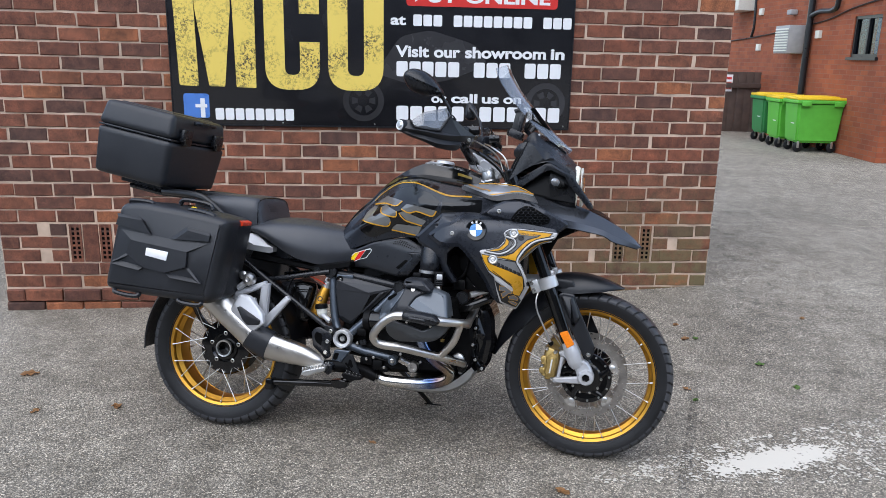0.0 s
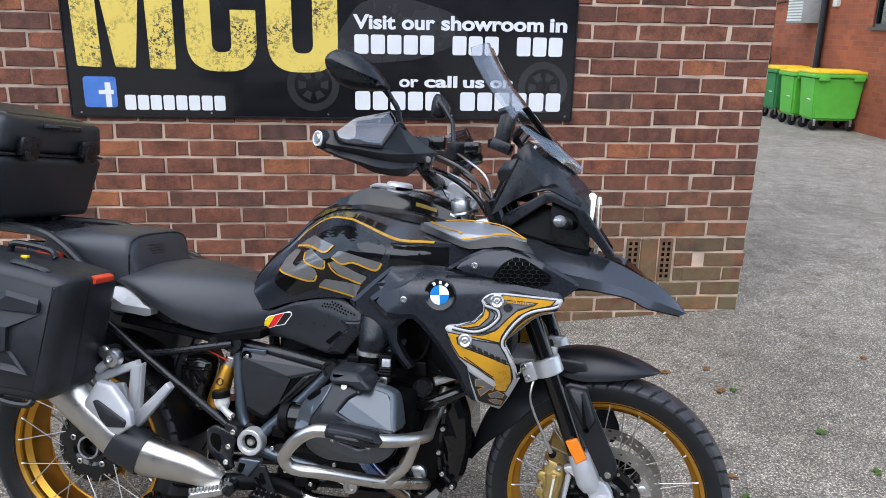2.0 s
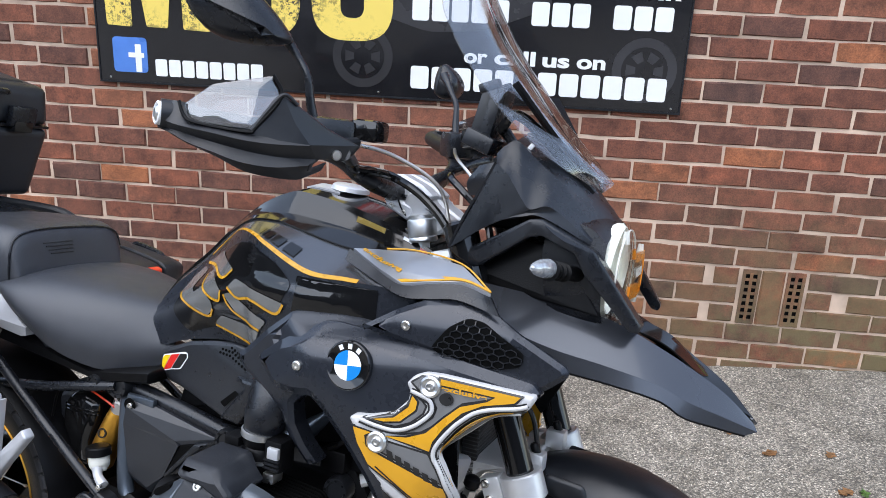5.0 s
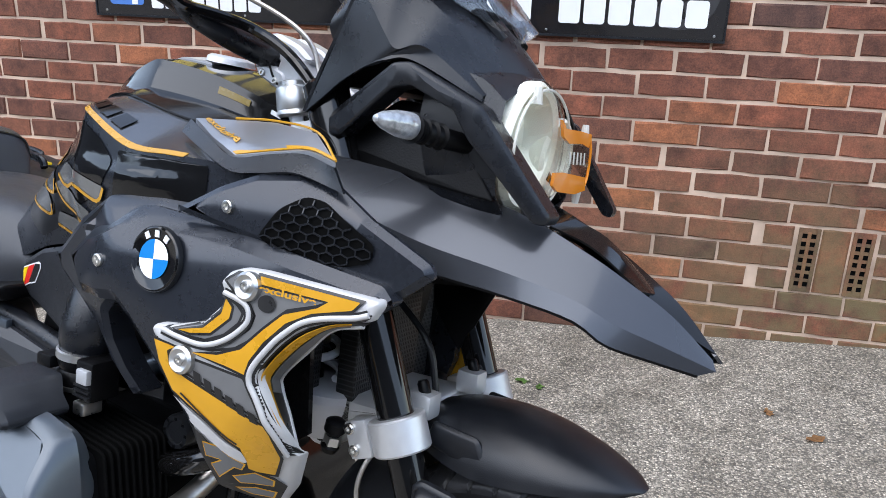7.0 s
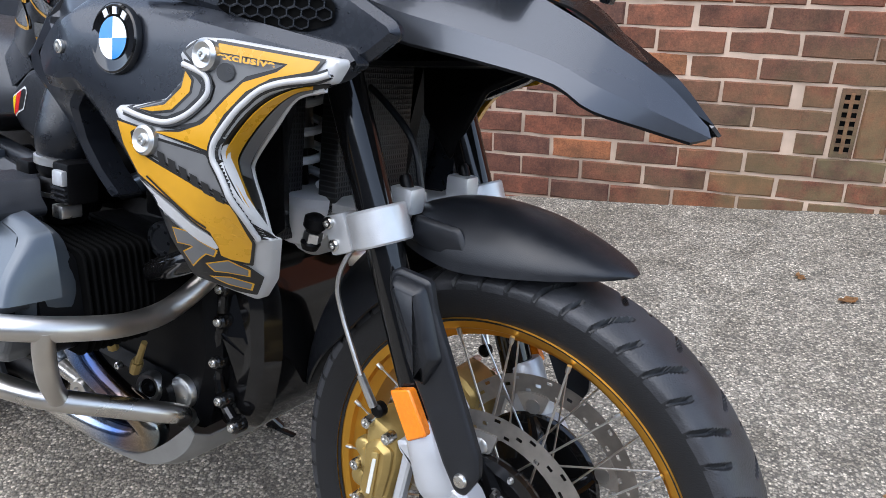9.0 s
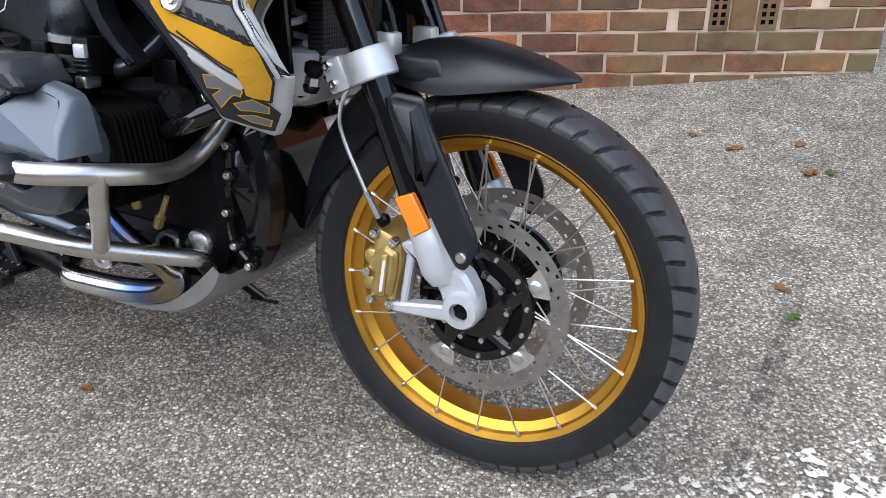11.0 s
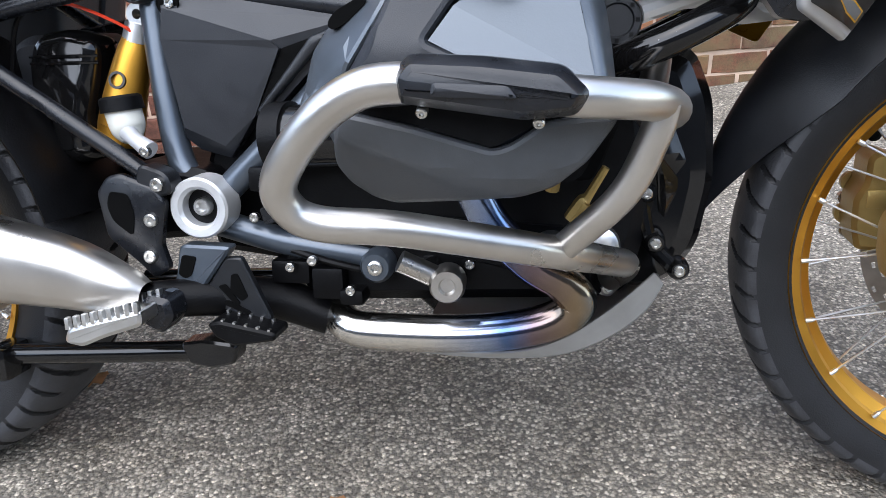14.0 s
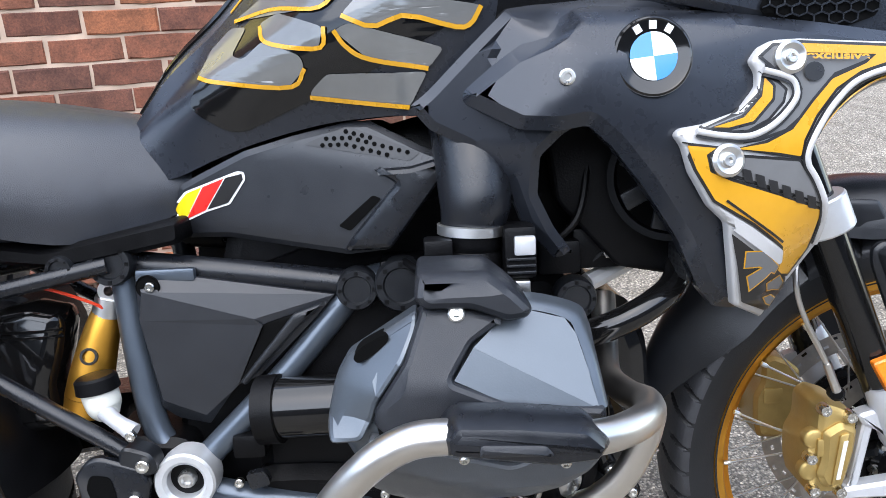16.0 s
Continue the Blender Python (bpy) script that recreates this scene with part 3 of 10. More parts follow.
def facet(pts, back):
    """A flat moulded face with corners (s, h, n), filled back to the plane n = back."""
    bm = bmesh.new()
    fr = [bm.verts.new(P(s, n, h)) for s, h, n in pts]
    bk = [bm.verts.new(P(s, back, h)) for s, h, n in pts]
    bm.faces.new(fr)
    bm.faces.new(bk[::-1])
    for i in range(len(pts)):
        j = (i + 1) % len(pts)
        bm.faces.new((fr[i], bk[i], bk[j], fr[j]))
    bmesh.ops.recalc_face_normals(bm, faces=bm.faces)
    return bm


def stripe(pts, width):
    """The outline of a band of this width along a broken line in (s, h)."""
    left, right = [], []
    k = len(pts)
    for i in range(k):
        a, b = Vector(pts[max(i - 1, 0)]), Vector(pts[min(i + 1, k - 1)])
        d = (b - a).normalized()
        nrm = Vector((-d.y, d.x)) * width / 2
        left.append(tuple(Vector(pts[i]) + nrm))
        right.append(tuple(Vector(pts[i]) - nrm))
    return left + right[::-1]


def tree_of(bm):
    from mathutils import bvhtree
    return bvhtree.BVHTree.FromBMesh(bm)


# ---- ground ----
WALL_Y, WALL_L, WALL_R = 4.75, -1.775, 2.764


def lerp_table(table, x):
    if x <= table[0][0]:
        return table[0][1]
    for (a, va), (b, vb) in zip(table, table[1:]):
        if x <= b:
            return va + (vb - va) * (x - a) / (b - a)
    return table[-1][1]


def ground_z(x, y):
    """The yard falls a little to one side along the foot of the wall."""
    f = min(max((y - 2.9) / 1.85, 0), 1)
    g = min(max((9.0 - y) / 3.5, 0), 1)
    f, g = f * f * (3 - 2 * f), g * g * (3 - 2 * g)
    far = min(max((7.0 - abs(x - 0.5)) / 3.0, 0), 1)
    return lerp_table([(-1.8, -0.103), (0.9, -0.058), (1.83, -0.014), (2.77, 0.043)], x) * f * g * far


def steps(lo, hi, step, far):
    out, a = [], lo
    while a < hi + 1e-6:
        out.append(a)
        a += step
    d, left, right = step, [], []
    p = lo
    while p > -far:
        d *= 1.7
        p -= d
        left.append(p)
    d, p = step, hi
    while p < far:
        d *= 1.7
        p += d
        right.append(p)
    return left[::-1] + out + right


def build_ground():
    xs, ys = steps(-4, 7, 0.15, 900), steps(-2, 9, 0.15, 900)
    verts = [(x, y, ground_z(x, y)) for y in ys for x in xs]
    w = len(xs)
    faces = [(j * w + i, j * w + i + 1, (j + 1) * w + i + 1, (j + 1) * w + i) for j in range(len(ys) - 1) for i in range(w - 1)]
    me = bpy.data.meshes.new("ground")
    me.from_pydata(verts, [], faces)
    me.polygons.foreach_set("use_smooth", [True] * len(faces))
    me.materials.append(M["asphalt"])
    tagged(new("ground", me), "coarse grey worn asphalt yard with pale chippings", "ground", kind="structure")


build_ground()


def worn_paint_material():
    m = bpy.data.materials.new("worn_road_paint")
    m.use_nodes = True
    nt, b = nodes_of(m)
    pos = nt.nodes.new("ShaderNodeTexCoord").outputs["Object"]
    b.inputs["Base Color"].default_value = (0.53, 0.495, 0.43, 1)
    b.inputs["Roughness"].default_value = 0.8
    v = nt.nodes.new("ShaderNodeTexVoronoi")
    v.inputs["Scale"].default_value = 95
    nt.links.new(pos, v.inputs["Vector"])
    sep = nt.nodes.new("ShaderNodeSeparateColor")
    nt.links.new(v.outputs["Color"], sep.inputs[0])
    lay = maths(nt, "ADD", maths(nt, "MULTIPLY", noise_of(nt, pos, 11, 7, 0.75), 2.1), maths(nt, "MULTIPLY", sep.outputs[0], 0.80))
    xyz = nt.nodes.new("ShaderNodeSeparateXYZ")
    nt.links.new(pos, xyz.inputs[0])
    dx = maths(nt, "MULTIPLY", maths(nt, "SUBTRACT", xyz.outputs["X"], 2.12), 3.0)
    dy = maths(nt, "MULTIPLY", maths(nt, "SUBTRACT", maths(nt, "SUBTRACT", xyz.outputs["Y"], maths(nt, "MULTIPLY", xyz.outputs["X"], 0.22)), 2.09), 11.0)
    core = maths(nt, "SUBTRACT", 1.0, maths(nt, "ADD", maths(nt, "MULTIPLY", dx, dx), maths(nt, "MULTIPLY", dy, dy)))
    lay = maths(nt, "ADD", lay, maths(nt, "MULTIPLY", maths(nt, "MAXIMUM", core, -0.2), 0.75))
    nt.links.new(ramp_value(nt, lay, 1.50, 1.62), b.inputs["Alpha"])
    return m


def build_marking():
    """A worn white line across the yard."""
    bm = bmesh.new()
    a, b = [(1.30, 2.42), (1.8, 2.40), (2.4, 2.38), (3.4, 2.5)], [(1.50, 2.54), (1.85, 2.66), (2.45, 2.82), (3.5, 3.08)]
    lo, hi = spline([(x, y, 0) for x, y in a], 24), spline([(x, y, 0) for x, y in b], 24)
    rows = [[bm.verts.new((*p.lerp(q, k / 6).xy, ground_z(*p.lerp(q, k / 6).xy) + 0.003)) for p, q in zip(lo, hi)] for k in range(7)]
    for r, t in zip(rows, rows[1:]):
        for i in range(23):
            bm.faces.new((r[i], r[i + 1], t[i + 1], t[i]))
    tagged(link("road_marking", bm, worn_paint_material()), "worn white road paint flaking off the asphalt", "road marking", kind="structure")


build_marking()


def tar_material():
    m = mat("dark_tar", (0.045, 0.044, 0.043), 0.6, 0, 0.3, 60, 0.6, 300)
    nt, b = nodes_of(m)
    pos = nt.nodes.new("ShaderNodeTexCoord").outputs["Object"]
    nt.links.new(ramp_value(nt, noise_of(nt, pos, 19, 7, 0.8), 0.47, 0.75), b.inputs["Alpha"])
    return m


def build_tar_seam():
    """A thin worn tar joint that runs from the paint towards the wall."""
    bm = bmesh.new()
    mid = spline([(1.56, 2.0, 0), (1.68, 2.325, 0), (1.77, 2.57, 0), (1.85, 2.72, 0), (2.04, 3.145, 0), (2.10, 3.29, 0)], 40)
    rows = [[bm.verts.new((p.x + d * (1 - 0.6 * i / 39), p.y, ground_z(p.x, p.y) + 0.0045)) for i, p in enumerate(mid)] for d in (-0.035, 0.0, 0.035)]
    for r, t in zip(rows, rows[1:]):
        for i in range(39):
            bm.faces.new((r[i], r[i + 1], t[i + 1], t[i]))
    tagged(link("tar_seam", bm, tar_material()), "dark worn tar joint in the asphalt", "tar seam", kind="structure")


build_tar_seam()


# ---- the brick wall that carries the sign ----
COURSE, LENGTH, JOINT, WALL_TOP, FOOT = 0.0839, 0.2326, 0.011, 2.95, -0.2135


def build_wall():
    body = box(((WALL_L + WALL_R) / 2, WALL_Y + 1.506, (WALL_TOP - 0.3) / 2), (WALL_R - WALL_L - 0.012, 3.0, WALL_TOP + 0.3), 0)
    wall = tagged(link("wall_sign", body, M["mortar"]), "dark brown brick wall with buff mortar joints and mossy foot", "brick wall", kind="structure")
    coping = box(((WALL_L + WALL_R) / 2, WALL_Y + 1.5, WALL_TOP + 0.04), (WALL_R - WALL_L + 0.1, 3.1, 0.08), 0.01)
    part("coping", coping, "concrete", wall, "pale concrete coping")
    return wall


wall_sign = build_wall()


# ---- the sign ----
SX, SZ, SW, SH = -0.675, 1.072, 2.43, 1.22
SY = WALL_Y - 0.008


def flat(outline, y, thick=0.002, corner=0.0):
    """A flat shape on the wall: the outline is (x, z)."""
    o = rounded(outline, corner, 5) if corner else outline
    bm = bmesh.new()
    f = bm.faces.new([bm.verts.new((x, y, z)) for x, z in o])
    r = bmesh.ops.extrude_face_region(bm, geom=[f])
    bmesh.ops.translate(bm, vec=(0, -thick, 0), verts=[v for v in r["geom"] if isinstance(v, bmesh.types.BMVert)])
    bmesh.ops.recalc_face_normals(bm, faces=bm.faces)
    return bm


def rect(x0, z0, x1, z1):
    return [(x0, z0), (x1, z0), (x1, z1), (x0, z1)]


def ring_shape(x0, x1, z0, z1, t, gap, y):
    """A tall rounded loop, open on its right side between the heights of gap if there is one."""
    bm = bmesh.new()
    r = (x1 - x0) / 2
    outer, inner = rounded(rect(x0, z0, x1, z1), r * 0.85, 8), rounded(rect(x0 + t, z0 + t * 0.75, x1 - t, z1 - t * 0.75), (r - t) * 0.9, 8)
    vo, vi = [bm.verts.new((x, y, z)) for x, z in outer], [bm.verts.new((x, y, z)) for x, z in inner]
    k = len(vo)
    for i in range(k):
        j = (i + 1) % k
        bm.faces.new((vo[i], vo[j], vi[j], vi[i]))
    if gap:
        for z in gap:
            bmesh.ops.bisect_plane(bm, geom=bm.verts[:] + bm.edges[:] + bm.faces[:], plane_co=(0, y, z), plane_no=(0, 0, 1))
        bmesh.ops.delete(bm, geom=[f for f in bm.faces if gap[0] < f.calc_center_median().z < gap[1] and f.calc_center_median().x > (x0 + x1) / 2], context="FACES")
    r = bmesh.ops.extrude_face_region(bm, geom=bm.faces[:])
    bmesh.ops.translate(bm, vec=(0, -0.002, 0), verts=[v for v in r["geom"] if isinstance(v, bmesh.types.BMVert)])
    bmesh.ops.recalc_face_normals(bm, faces=bm.faces)
    return bm


def lettering(words, x, z, size, width, parent):
    """Words one after the other, each a part of its own."""
    wide = {"i": 0.45, "l": 0.45, "t": 0.6, "r": 0.68, "m": 1.5, "w": 1.3, "s": 0.9}
    ln = lambda w: sum(wide.get(c, 1.0) for c in w)
    total = sum(ln(w) for w in words.split()) + 0.5 * (len(words.split()) - 1)
    for w in words.split():
        word(w, x, z, size, width * ln(w) / total, parent)
        x += width * (ln(w) + 0.5) / total


def word(words, x, z, size, width, parent, name="word"):
    """Raised vinyl words, cut to a given width."""
    cu = bpy.data.curves.new(name, "FONT")
    cu.body, cu.size, cu.extrude, cu.offset = words, size, 0.0008, size * 0.034
    tmp = bpy.data.objects.new(name, cu)
    scene.collection.objects.link(tmp)
    me = bpy.data.meshes.new_from_object(tmp.evaluated_get(bpy.context.evaluated_depsgraph_get()))
    bpy.data.objects.remove(tmp)
    xs = [v.co.x for v in me.vertices]
    k = width / (max(xs) - min(xs))
    for v in me.vertices:
        v.co = Vector(((v.co.x - min(xs)) * k + x, SY - 0.0065 - v.co.z, v.co.y + z))
    me.materials.clear()
    me.materials.append(M["white_print"])
    ob = new(name, me)
    ob.parent = parent
    return ob


def bars(x0, x1, z0, z1, count, parent, gaps=()):
    """Unreadable or private writing as a row of plain bars."""
    step = (x1 - x0) / count
    for i in range(count):
        if i not in gaps:
            part("white_bar", flat(rect(x0 + i * step + step * 0.07, z0, x0 + (i + 1) * step - step * 0.07, z1), SY - 0.005, 0.0018, step * 0.16), "white_print", parent, "plain white bar of writing")


def build_sign():
    sign = thing("shop_sign", "black shop sign board with yellow shapes and white writing", "sign", at=Matrix.Identity(4))
    part("board", box((SX + SW / 2, SY - 0.002, SZ + SH / 2), (SW, 0.006, SH), 0.0015), "sign_black", sign, "glossy black composite board")
    for e in (rect(SX, SZ, SX + SW, SZ + 0.008), rect(SX, SZ + SH - 0.008, SX + SW, SZ + SH), rect(SX, SZ + 0.0085, SX + 0.006, SZ + SH - 0.0085), rect(SX + SW - 0.006, SZ + 0.0085, SX + SW, SZ + SH - 0.0085)):
        part("edge_strip", flat(e, SY - 0.004, 0.004), "satin", sign, "grey aluminium edge")
    u = lambda px: SX + SW * (px - 20) / 1475
    z0, z1, y = 1.305, 2.13, SY - 0.005
    part("tall_bar", flat([(u(52), z0 + 0.005), (u(120), z0), (u(112), z1), (u(38), z1)], y, 0.002, 0.01), "sign_yellow", sign, "distressed yellow print")
    part("tall_bar", flat([(u(255), z0 - 0.002), (u(326), z0 - 0.006), (u(330), z1), (u(246), z1)], y, 0.002, 0.01), "sign_yellow", sign, "distressed yellow print")
    part("wedge", flat([(u(158), z0 + 0.002), (u(214), z0), (u(243), z0 + 0.45), (u(244), z1), (u(116), z1), (u(118), z0 + 0.45)], y, 0.002, 0.008), "sign_yellow", sign, "distressed yellow print")
    part("open_loop", ring_shape(u(360), u(558), z0 - 0.012, z1, 0.118, (z0 + 0.27, z0 + 0.43), y), "sign_yellow", sign, "distressed yellow print")
    part("loop", ring_shape(u(588), u(790), z0 - 0.012, z1, 0.118, None, y), "sign_yellow", sign, "distressed yellow print")
    part("badge", flat(rect(u(62), 1.118, u(154), 1.262), y, 0.002, 0.018), "blue_print", sign, "blue rounded badge")
    part("badge_shape", join(flat(rect(u(122), 1.12, u(138), 1.235), y - 0.0022, 0.001, 0.004), flat(rect(u(104), 1.18, u(146), 1.2), y - 0.0034, 0.001, 0.003)), "white_print", sign, "plain white mark")
    bars(u(172), u(462), 1.108, 1.178, 8, sign)
    part("banner", flat(rect(u(872), 1.796, u(1428), 1.93), y, 0.002, 0.025), "red_print", sign, "red rounded banner")
    lettering("BUY ONLINE", u(903), 1.822, 0.1, (u(1400) - u(903)), sign)
    lettering("at", u(815), 1.688, 0.08, 0.092, sign)
    bars(u(895), u(1486), 1.682, 1.748, 16, sign, (3, 12))
    lettering("Visit our showroom in", u(834), 1.503, 0.09, u(1464) - u(834), sign)
    bars(u(834), u(1456), 1.385, 1.475, 13, sign, (5, 9))
    lettering("or call us on", u(968), 1.232, 0.075, 0.56, sign)
    bars(u(834), u(1460), 1.118, 1.208, 12, sign, (5,))
    # a faint motorcycle-like ghost print: two wheels and a body band
    for cx, cz, r in ((u(716), 1.235, 0.125), (u(1400), 1.235, 0.125)):
        part("ghost_wheel", lathe([(r, 0), (r, 0.001), (r * 0.72, 0.001), (r * 0.72, 0), ], (cx, SY - 0.0049, cz), (0, -1, 0), 40, True), "sign_ghost", sign, "faint grey printed wheel shape")
        for k in range(6):
            a = k * math.pi / 3
            part("ghost_spoke", flat([(cx + math.cos(a + d) * r * f, cz + math.sin(a + d) * r * f) for d, f in ((-0.35, 0.3), (0.35, 0.3), (0.3, 0.6), (-0.3, 0.6))], SY - 0.0049, 0.001), "sign_ghost", sign)
    part("ghost_body", flat([(u(760), 1.40), (u(850), 1.62), (u(960), 1.66), (u(1130), 1.58), (u(1180), 1.46), (u(1020), 1.36), (u(880), 1.34)], SY - 0.0049, 0.001, 0.05), "sign_ghost", sign, "faint grey printed shape")
    for fx in (0.02, 0.27, 0.5, 0.75, 0.985):
        part("screw", lathe([(0.0, 0.003), (0.004, 0.002), (0.005, 0.0)], (SX + SW * fx, SY - 0.005, SZ + 0.022), (0, -1, 0), 10), "bolt", sign)
    return sign


build_sign()


# ---- the building and bins across the yard ----
FAR_A, FAR_B = Vector((9.04, 18.7, 0)), Vector((8.31, 11.3, 0))
FAR_D = (FAR_B - FAR_A).normalized()
FAR_N = Vector((FAR_D.y, -FAR_D.x, 0))
FAR_O = FAR_A + FAR_D * 2.77
FAR_M = Matrix(((FAR_D.x, -FAR_N.x, 0, FAR_O.x), (FAR_D.y, -FAR_N.y, 0, FAR_O.y), (0, 0, 1, 0), (0, 0, 0, 1)))


def far_box(a0, a1, z0, z1, out=0.0, depth=0.1, bev=0.0):
    """A block on the far wall: along it, up it, and how far it stands out."""
    return box(((a0 + a1) / 2, depth / 2 - out, (z0 + z1) / 2), (a1 - a0, depth, z1 - z0), bev)


def build_far_building():
    wl = thing("brick_building", "long orange-red brick building along the alley", "building", at=FAR_M)
    lo, hi = -14.0, 4.55
    w = (3.25, 4.12, 1.62, 2.28)
    for a0, a1, z0, z1 in ((lo, w[0], -0.2, 6), (w[1], hi, -0.2, 6), (w[0], w[1], -0.2, w[2]), (w[0], w[1], w[3], 6)):
        part("wall", far_box(a0, a1, z0, z1, 0, 0.3), "orange_brick", wl)
    part("wall", box((hi - 0.15, 4.3, 2.9), (0.3, 8.0, 6.2), 0), "orange_brick", wl)
    part("wall", box((lo + 9.3, 8.2, 2.9), (18.2, 0.3, 6.2), 0), "orange_brick", wl)
    part("roof", box((lo + 9.3, 4.1, 6.1), (18.9, 9.0, 0.2), 0.02), "satin", wl, "dark flat roof")
    win = part("window", join(far_box(w[0], w[1], w[2], w[2] + 0.05, -0.02, 0.08), far_box(w[0], w[1], w[3] - 0.05, w[3], -0.02, 0.08), far_box(w[0], w[0] + 0.05, w[2] + 0.05, w[3] - 0.05, -0.02, 0.08), far_box(w[1] - 0.05, w[1], w[2] + 0.05, w[3] - 0.05, -0.02, 0.08), far_box(3.66, 3.71, w[2] + 0.05, w[3] - 0.05, -0.02, 0.08)), "satin", wl, "dark-framed window")
    part("pane", far_box(w[0] + 0.05, 3.66, w[2] + 0.05, w[3] - 0.05, -0.06, 0.01), "window", win)
    part("pane", far_box(3.71, w[1] - 0.05, w[2] + 0.05, w[3] - 0.05, -0.06, 0.01), "window", win)
    part("sill", far_box(w[0] - 0.04, w[1] + 0.04, w[2] - 0.05, w[2], 0.05, 0.15), "satin", win)
    part("blind", far_box(w[0], w[1], w[2], w[3], -0.4, 0.02), "blue_print", win, "blue blind inside")
    vent = part("air_vent", far_box(0.85, 1.5, 1.68, 2.2, 0.35, 0.36, 0.01), "grey_paint", wl, "grey louvred air unit")
    for k in range(9):
        part("slat", far_box(0.88, 1.47, 1.72 + k * 0.05, 1.745 + k * 0.05, 0.365, 0.02), "pale_plastic", vent)
    part("air_unit", far_box(-2.3, -1.3, 2.62, 3.3, 0.4, 0.4, 0.02), "pale_plastic", wl, "pale air-conditioning unit")
    part("downpipe", tube([(1.72, -0.08, 0.1), (1.72, -0.08, 6.0)], 0.06, 12), "satin", wl, "black drainpipe")
    part("branch_pipe", tube([(1.72, -0.08, 2.35), (2.1, -0.08, 2.42), (2.6, -0.08, 2.42), (2.75, -0.08, 2.6), (2.75, -0.08, 3.6)], 0.045, 10), "satin", wl)
    part("cable", tube([(-4, -0.02, 1.95), (-1, -0.02, 2.05), (1.5, -0.02, 2.2), (2.4, -0.02, 2.28), (3.2, -0.02, 2.42), (4.5, -0.02, 2.55)], 0.014, 6), "satin", wl)
    part("cable", tube([(-1.3, -0.02, 2.9), (-1.25, -0.02, 2.3), (-1.35, -0.02, 2.05)], 0.03, 6), "satin", wl)
    for a, z in ((-0.95, 2.5), (-0.9, 1.75), (1.95, 1.95)):
        part("junction_box", far_box(a, a + 0.16, z, z + 0.14, 0.06, 0.07, 0.008), "pale_plastic", wl)
    part("bracket_lamp", far_box(0.75, 0.95, 2.42, 2.52, 0.14, 0.14, 0.02), "grey_paint", wl)
    gate = thing("alley_gate", "dark brown boarded timber gate across the alley", "gate", at=FAR_M)
    for k in range(12):
        part("board", box((-0.55 - 0.01 * (k % 2), -0.06 - k * 0.17, 0.64), (0.03, 0.165, 1.3), 0.004), "wood", gate)
    part("rail", box((-0.5, -1.0, 1.0), (0.05, 2.1, 0.1), 0.004), "wood", gate)
    part("notice", box((-0.53 + 0.006, -0.72, 1.05), (0.012, 0.22, 0.36), 0.002), "white_print", gate, "white notice with red bars")
    for k in range(3):
        part("red_bar", box((-0.5195, -0.72, 0.95 + k * 0.1), (0.003, 0.17, 0.05), 0), "red_print", gate)
    return wl


build_far_building()


def build_bin(name, label, body, lid, at):
    b = thing(name, label, "wheelie bin", "bins by the building", at)
    w, d, h0, h1 = 1.0, 0.72, 0.19, 0.98
    rails = [[(sx * w / 2 * k, sy * d / 2 * k, z) for sx, sy in ((-1, -1), (1, -1), (1, 1), (-1, 1), (-1, -1))] for k, z in ((0.86, h0), (0.98, h1))]
    bm = bmesh.new()
    lo = [bm.verts.new(p) for p in rails[0][:4]]
    hi = [bm.verts.new(p) for p in rails[1][:4]]
    for i in range(4):
        bm.faces.new((lo[i], lo[(i + 1) % 4], hi[(i + 1) % 4], hi[i]))
    bm.faces.new(lo[::-1])
    bm.faces.new(hi)
    bmesh.ops.bevel(bm, geom=bm.edges[:], offset=0.045, segments=3, affect="EDGES")
    part("body", bm, body, b)
    part("rim", box((0, 0, h1 + 0.005), (w * 1.06, d * 1.08, 0.07), 0.02), body, b)
    part("lid", box((0, 0, h1 + 0.065), (w * 1.05, d * 1.06, 0.05), 0.022), lid, b, "yellow lid")
    part("lid_crown", box((0, 0.02, h1 + 0.095), (w * 0.8, d * 0.8, 0.03), 0.013), lid, b)
    for sx in (-1, 1):
        part("lifting_lug", box((sx * 0.34, -d / 2 - 0.045, h1 - 0.03), (0.2, 0.05, 0.1), 0.015), body, b)
        for sy in (-1, 1):
            part("wheel", lathe([(0, -0.025), (0.08, -0.025), (0.1, -0.015), (0.1, 0.015), (0.08, 0.025), (0, 0.025)], (sx * 0.36, sy * 0.24, 0.1), (0, 1, 0), 20), "rubber", b, "black castor wheel")
            part("castor_fork", box((sx * 0.36, sy * 0.24, 0.15), (0.05, 0.075, 0.13), 0.01), "alu", b)
    for k in range(3):
        part("label_bar", box((-0.455 - 0.0, -0.1, 0.66 - k * 0.05), (0.012, 0.26 - 0.05 * k, 0.02), 0), "white_print", b, "plain white bar")
    return b


SMALL = Matrix.Diagonal((0.70, 0.84, 0.86, 1))
build_bin("wheeled_bin", "bright green four-wheeled bin with yellow lid", "bin_green", "bin_yellow", pose(8.09, 12.96, 0, 0, 0, -7) @ Matrix.Diagonal((0.80, 0.86, 0.88, 1)))
build_bin("wheeled_bin", "bright green four-wheeled bin behind another bin", "bin_green", "bin_yellow", pose(8.07, 13.66, 0, 0, 0, -6) @ SMALL)
build_bin("wheeled_bin", "mid-green four-wheeled bin with yellow lid", "bin_green_dark", "bin_yellow", pose(8.24, 14.62, 0, 0, 0, -4) @ SMALL)


